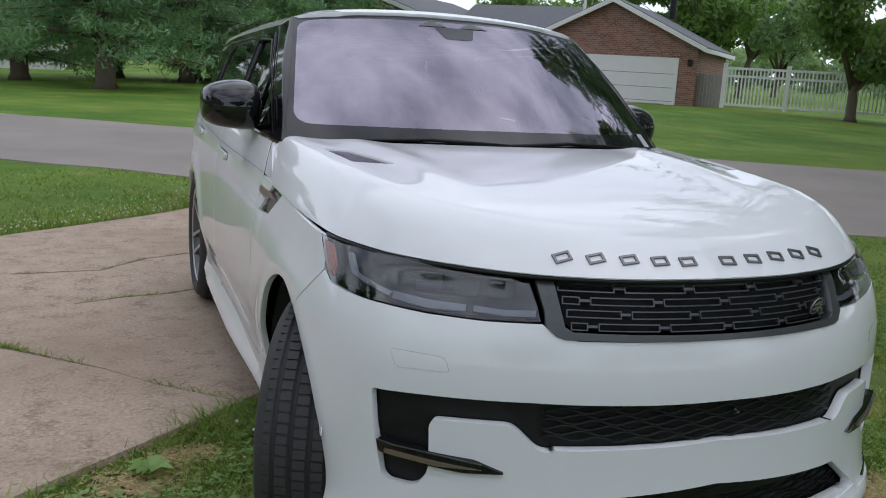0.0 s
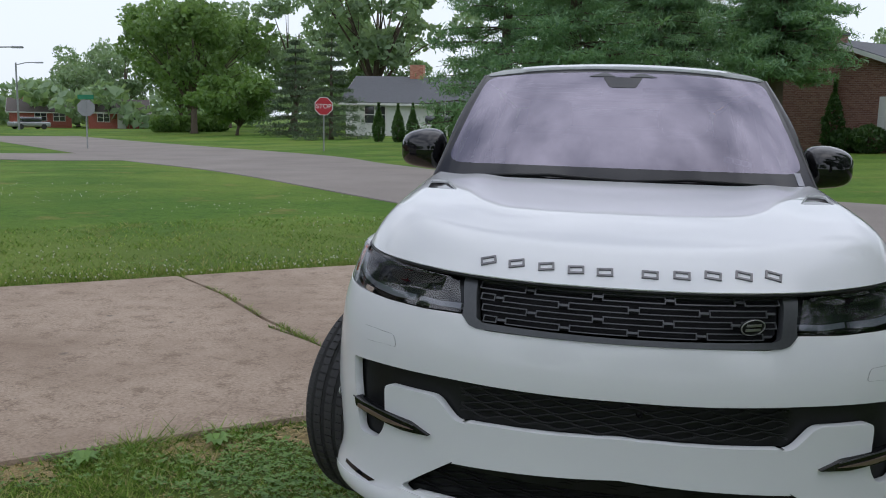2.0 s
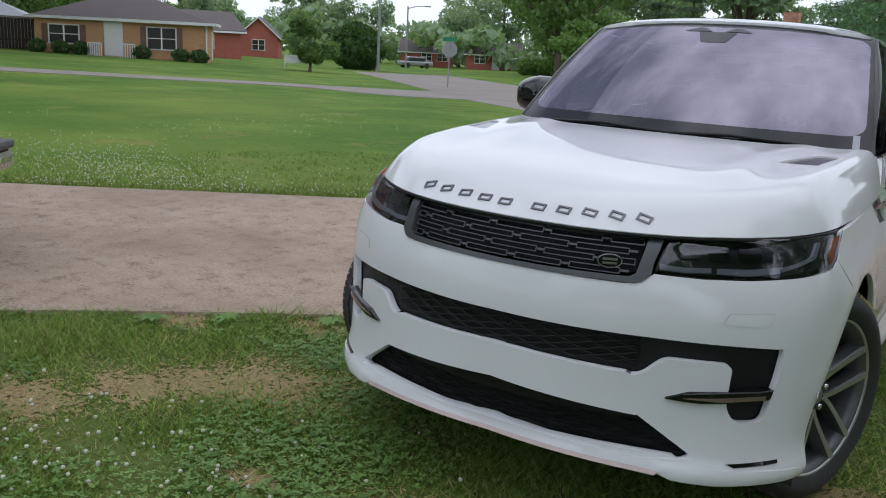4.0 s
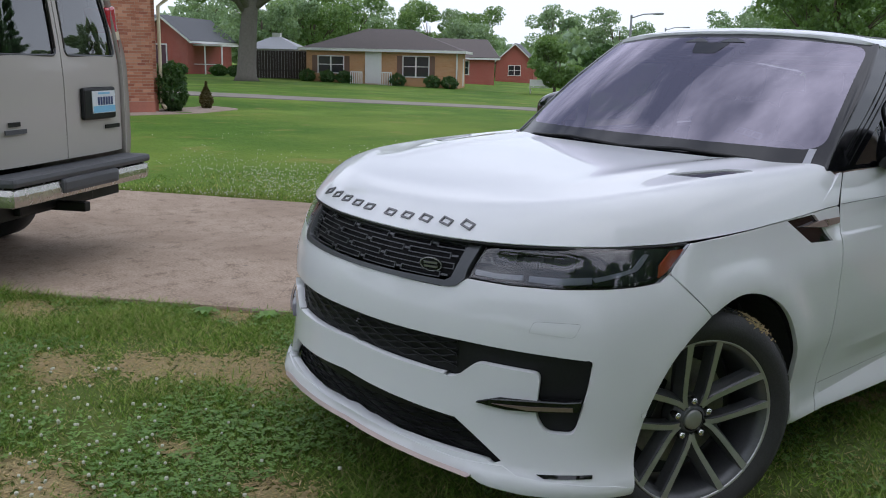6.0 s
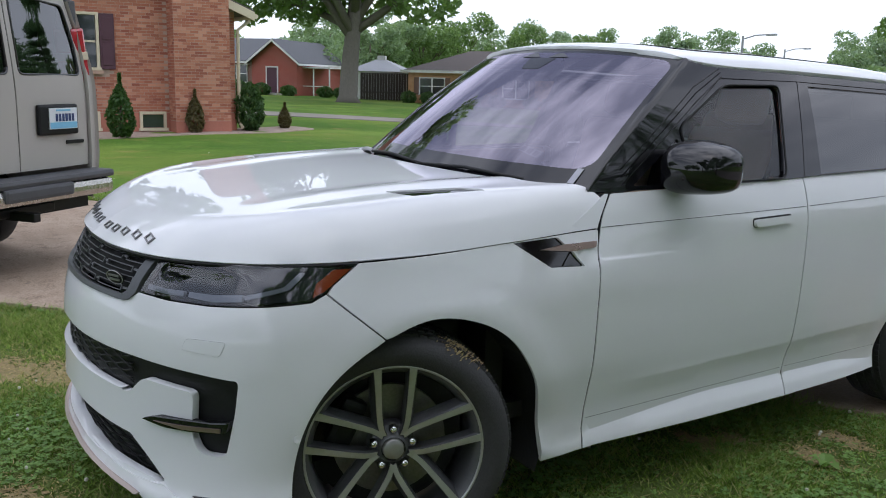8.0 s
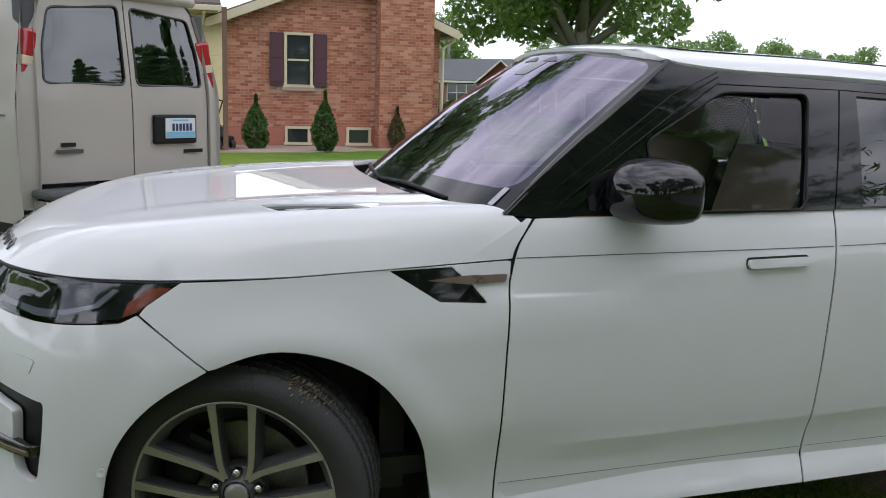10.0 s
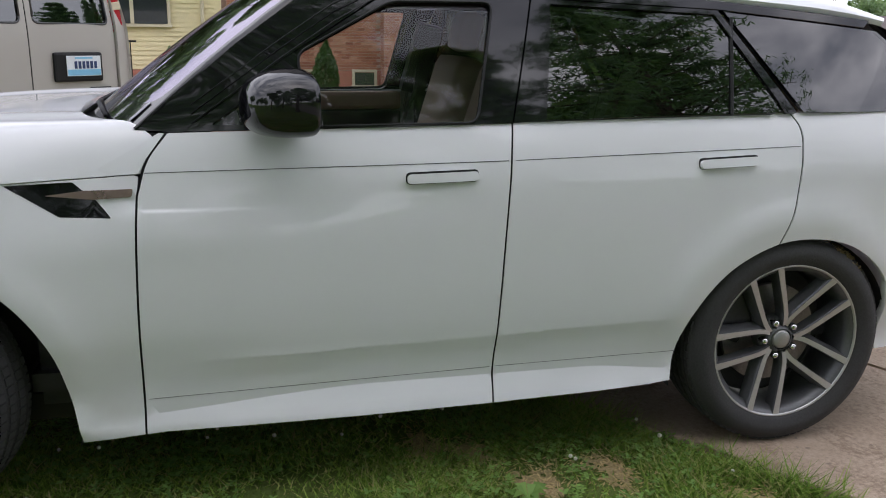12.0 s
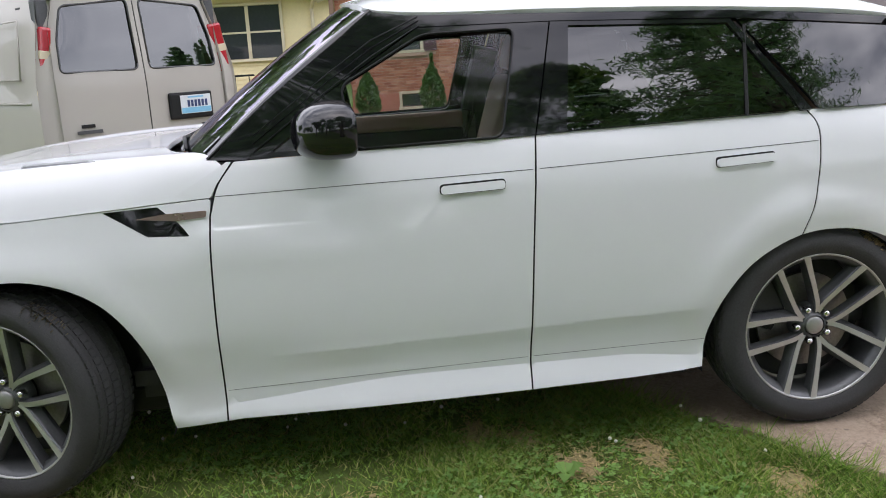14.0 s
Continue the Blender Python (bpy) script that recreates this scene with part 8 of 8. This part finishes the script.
def lawn_detail():
    rng = np.random.default_rng(3)
    for key, n, r0, r1 in (("near", 900000, 0.0, 4.3), ("mid", 130000, 4.3, 9.0)):
        u = rng.uniform(size=n)
        r = r1 * np.sqrt(u) if key == "near" else r0 * (r1 / r0) ** u
        ang = rng.uniform(0, math.tau, n)
        x, yy = r * np.cos(ang), 0.8 + r * np.sin(ang)
        ok = ~in_drive(x, yy) & ~inside(x, yy, ROAD_POLY) & ~inside(x, yy, PAVE_POLY) & (yy > -9 + 0 * x) & ((x < 5) | (yy > -2))
        ok &= rng.uniform(size=n) > bare(x, yy) * 0.93
        lush = np.array([noise.noise((a * 2.2, b * 2.2, 1.7)) for a, b in zip(x, yy)])
        ok &= rng.uniform(size=n) < 0.72 + lush
        x, yy, r, lush = x[ok], yy[ok], r[ok], lush[ok]
        edge = edge_distance(x, yy, DRIVE[:56]) if key == "near" else np.full(len(x), 9.0)
        tall = (1 + 1.1 * np.exp(-edge / 0.09)) * (1 + 0.8 * np.maximum(lush, -0.3))
        z = np.array([rise(a, b) for a, b in zip(x, yy)]) - 0.032
        h = 0.030 * rng.uniform(0.4, 1.4, len(x)) * tall
        wid = 0.0036 * rng.uniform(0.6, 1.4, len(x)) * np.maximum(1.0, r / 4.2) ** 0.8
        tagged(quads("lawn_blades", blades(rng, x, yy, z, h + 0.004, wid, h * rng.uniform(0.5, 2.2, len(x))), "grass", corners=3), "short mown grass blades of the lawn", "grass", kind="stuff")
    # trodden soil shows on the worn spots
    g = 0.022
    gx, gy = (v.ravel() for v in np.meshgrid(np.arange(-4.5, 4.6, g), np.arange(-3.0, 4.6, g)))
    ok = ~in_drive(gx, gy) & (bare(gx, gy) > rng.uniform(0.40, 1.05, len(gx)))
    gx, gy = gx[ok], gy[ok]
    half = g * rng.uniform(0.45, 0.75, (len(gx), 4))
    cell = []
    for k in range(4):
        px = gx + half[:, k] * (1, 1, -1, -1)[k]
        py = gy + half[:, k] * (-1, 1, 1, -1)[k]
        cell.append(np.stack((px, py, np.full(len(gx), -0.024) + rng.uniform(-0.0025, 0.0025, len(gx))), 1))
    tagged(quads("bare_soil", np.stack(cell, 1), "thatch"), "trodden tan soil on worn lawn spots", "soil", kind="stuff")
    # loose thatch lies flat on the worn spots
    n = 330000
    x, yy = rng.uniform(-4.5, 4.6, n), rng.uniform(-3, 4.6, n)
    ok = ~in_drive(x, yy) & (rng.uniform(size=n) < bare(x, yy) ** 0.7 * 0.9)
    x, yy = x[ok], yy[ok]
    a = rng.uniform(0, math.tau, len(x))
    s, w = rng.uniform(0.005, 0.020, len(x)), rng.uniform(0.07, 0.28, len(x))
    c = np.stack((x, yy, rng.uniform(-0.027, -0.016, len(x))), 1)
    u = np.stack((np.cos(a), np.sin(a), rng.normal(0, 0.12, len(x))), 1) * s[:, None]
    v = np.stack((-np.sin(a), np.cos(a), rng.normal(0, 0.12, len(x))), 1) * (s * w)[:, None]
    tagged(quads("thatch", np.stack((c - u, c - v, c + u, c + v), 1), "drygrass"), "dry brown thatch on worn lawn spots", "thatch", kind="stuff")
    # straw on the worn spots
    n = 150000
    x, yy = rng.uniform(-4.5, 4.6, n), rng.uniform(-3, 4.6, n)
    ok = ~in_drive(x, yy) & (rng.uniform(size=n) < bare(x, yy) * 1.0 + 0.10)
    x, yy = x[ok], yy[ok]
    h = rng.uniform(0.004, 0.02, len(x))
    tagged(quads("dry_grass", blades(rng, x, yy, np.full(len(x), -0.028), h, rng.uniform(0.0014, 0.0036, len(x)), rng.uniform(0.01, 0.05, len(x))), "drygrass", corners=3), "dry straw on worn lawn spots", "grass", kind="stuff")
    # clover: three round leaflets on a stalk
    n = 150000
    cx, cy = rng.uniform(-4.5, 4.6, n), rng.uniform(-3.0, 4.6, n)
    patch = np.array([noise.noise((a * 1.3, b * 1.3, 0.3)) for a, b in zip(cx, cy)])
    ok = ~in_drive(cx, cy) & (patch - 0.22 * (cx > 0.8) > rng.uniform(-0.35, 0.35, n)) & (rng.uniform(size=n) > bare(cx, cy))
    cx, cy = cx[ok], cy[ok]
    out = []
    turn = rng.uniform(0, math.tau, len(cx))
    leaf_s, leaf_h = rng.uniform(0.0040, 0.0105, len(cx)), rng.uniform(-0.016, 0.012, len(cx))
    for j in range(3):
        a = turn + j * math.tau / 3
        s, hz = leaf_s, leaf_h
        c = np.stack((cx + np.cos(a) * s, cy + np.sin(a) * s, hz), 1)
        u = np.stack((np.cos(a), np.sin(a), rng.uniform(-0.1, 0.5, len(cx))), 1) * s[:, None]
        v = np.stack((-np.sin(a), np.cos(a), np.zeros(len(cx))), 1) * s[:, None] * 0.85
        out.append(np.stack((c - u, c + v * 0.9 - u * 0.1, c + u * 0.9 + v * 0.45, c + u * 0.9 - v * 0.45, c - v * 0.9 - u * 0.1), 1))
    tagged(quads("clover", np.concatenate(out), "clover", corners=5), "low white clover leaves in the lawn", "clover", kind="stuff")
    # rank grass and flowers along the far edge of the slab
    c = np.array(curve(EDGE_FAR[1:9], 8))
    q = rng.uniform(0, len(c) - 1.001, 26000)
    i = q.astype(int)
    dv = c[i + 1] - c[i]
    nv = np.stack((dv[:, 1], -dv[:, 0]), 1) / np.linalg.norm(dv, axis=1, keepdims=True)
    p = c[i] + dv * (q - i)[:, None]
    d = rng.exponential(0.16, (len(q), 1))
    pp = p + nv * d
    flip = in_drive(pp[:, 0], pp[:, 1])
    pp[flip] = (p - nv * d)[flip]
    h = rng.uniform(0.02, 0.06, len(q)) * (1.2 + np.array([noise.noise((a * 3, b * 3, 2.2)) for a, b in pp]))
    tagged(quads("edge_grass", blades(rng, pp[:, 0], pp[:, 1], np.full(len(q), -0.03), h, rng.uniform(0.003, 0.007, len(q)), h * rng.uniform(0.2, 1.0, len(q))), "grass", corners=3), "longer grass along the far edge of the slab", "grass", kind="stuff")
    edge_f = pp[rng.permutation(len(q))[:420]]
    # tufts that grow out of the joints of the slab
    pts = []
    for line, many in ((CRACK[:5], 500), (JOINT_A[:4], 900), (JOINT_B[:5], 260), (JOINT_C[:5], 420), (JOINT_D[:3], 200), (JOINT_E[:5], 240)):
        c = np.array(line)
        q = rng.uniform(0, len(c) - 1.001, many)
        i = q.astype(int)
        p = c[i] + (c[i + 1] - c[i]) * (q - i)[:, None]
        keep = np.array([noise.noise((a * 2.5, b * 2.5, 6.1)) for a, b in p]) > -0.05
        pts.append(p[keep] + rng.normal(0, 0.010, (keep.sum(), 2)))
    p = np.concatenate(pts)
    h = rng.uniform(0.012, 0.045, len(p))
    tagged(quads("joint_grass", blades(rng, p[:, 0], p[:, 1], np.full(len(p), -0.01), h, rng.uniform(0.0015, 0.004, len(p)), h * rng.uniform(0.3, 1.4, len(p))), "grass", corners=3), "grass tufts in the joints of the slab", "grass", kind="stuff")
    # clover flower heads
    n = 9000
    fx, fy = rng.uniform(-14, 9, n), rng.uniform(-3.5, 13, n)
    pt = np.array([noise.noise((a * 0.55, b * 0.55, 4.3)) for a, b in zip(fx, fy)])
    near_edge = edge_distance(fx, fy, DRIVE) < 1.3
    ok = ~in_drive(fx, fy) & ~inside(fx, fy, ROAD_POLY) & ((pt > 0.12) | (near_edge & (pt > -0.12)))
    ok &= rng.uniform(size=n) < np.where((fx > 0.6) & (fy > 0.4), 0.12, np.where(np.hypot(fx, fy) > 8, 0.3, 0.75))
    fx, fy = fx[ok], fy[ok]
    fx = np.concatenate((fx, edge_f[:, 0], rng.normal(-0.9, 0.75, 240), rng.normal(-6.6, 1.2, 420), rng.normal(-8.2, 1.0, 320)))
    fy = np.concatenate((fy, edge_f[:, 1], rng.normal(-1.55, 0.35, 240), rng.normal(2.9, 0.35, 420), rng.normal(3.4, 0.5, 320)))
    ok = ~in_drive(fx, fy)
    fx, fy = fx[ok], fy[ok]
    ico = bmesh.new()
    bmesh.ops.create_icosphere(ico, subdivisions=1, radius=1.0)
    base = np.array([[v.co[:] for v in f.verts] for f in ico.faces])
    ico.free()
    r = rng.uniform(0.0055, 0.0095, len(fx))
    z = np.array([rise(a, b) for a, b in zip(fx, fy)]) + rng.uniform(0.01, 0.05, len(fx))
    vs = base[None] * r[:, None, None, None] + np.stack((fx, fy, z), 1)[:, None, None, :]
    tagged(quads("clover_flowers", vs.reshape(-1, 3, 3), "flower", corners=3), "white clover flower heads in the lawn", "flowers", kind="stuff")


ROAD_POLY = curve(ROAD_NEAR, 5) + curve(ROAD_FAR, 5)
lawn_detail()
# broad-leaved weeds
rngw = np.random.default_rng(8)
for k, (x, yy) in enumerate([(1.75, 2.15), (2.05, 2.35), (1.5, 2.3), (1.95, 1.9), (-1.35, 0.62), (-1.75, 0.35), (2.35, 2.75), (-2.2, 0.02), (1.1, 1.95), (1.3, 1.35), (-2.5, -0.25), (2.5, 2.2)]):
    w = thing("weed", (x, yy, -0.03), "low broad-leaved green weed in the grass", "weed", "broad-leaved weeds")
    out = []
    for j in range(9):
        a = j * 2.4 + k
        ln = rngw.uniform(0.05, 0.10)
        d = np.array((math.cos(a), math.sin(a), 0.0))
        e = np.array((-math.sin(a), math.cos(a), 0.0))
        p = np.array((0, 0, 0.012))
        q = p + d * ln * 0.55 + (0, 0, 0.045)
        r = p + d * ln + (0, 0, 0.03)
        wd = ln * 0.27
        out.append([p, q - e * wd, r, q + e * wd])
    quads("rosette", np.array(out), "clover", w)
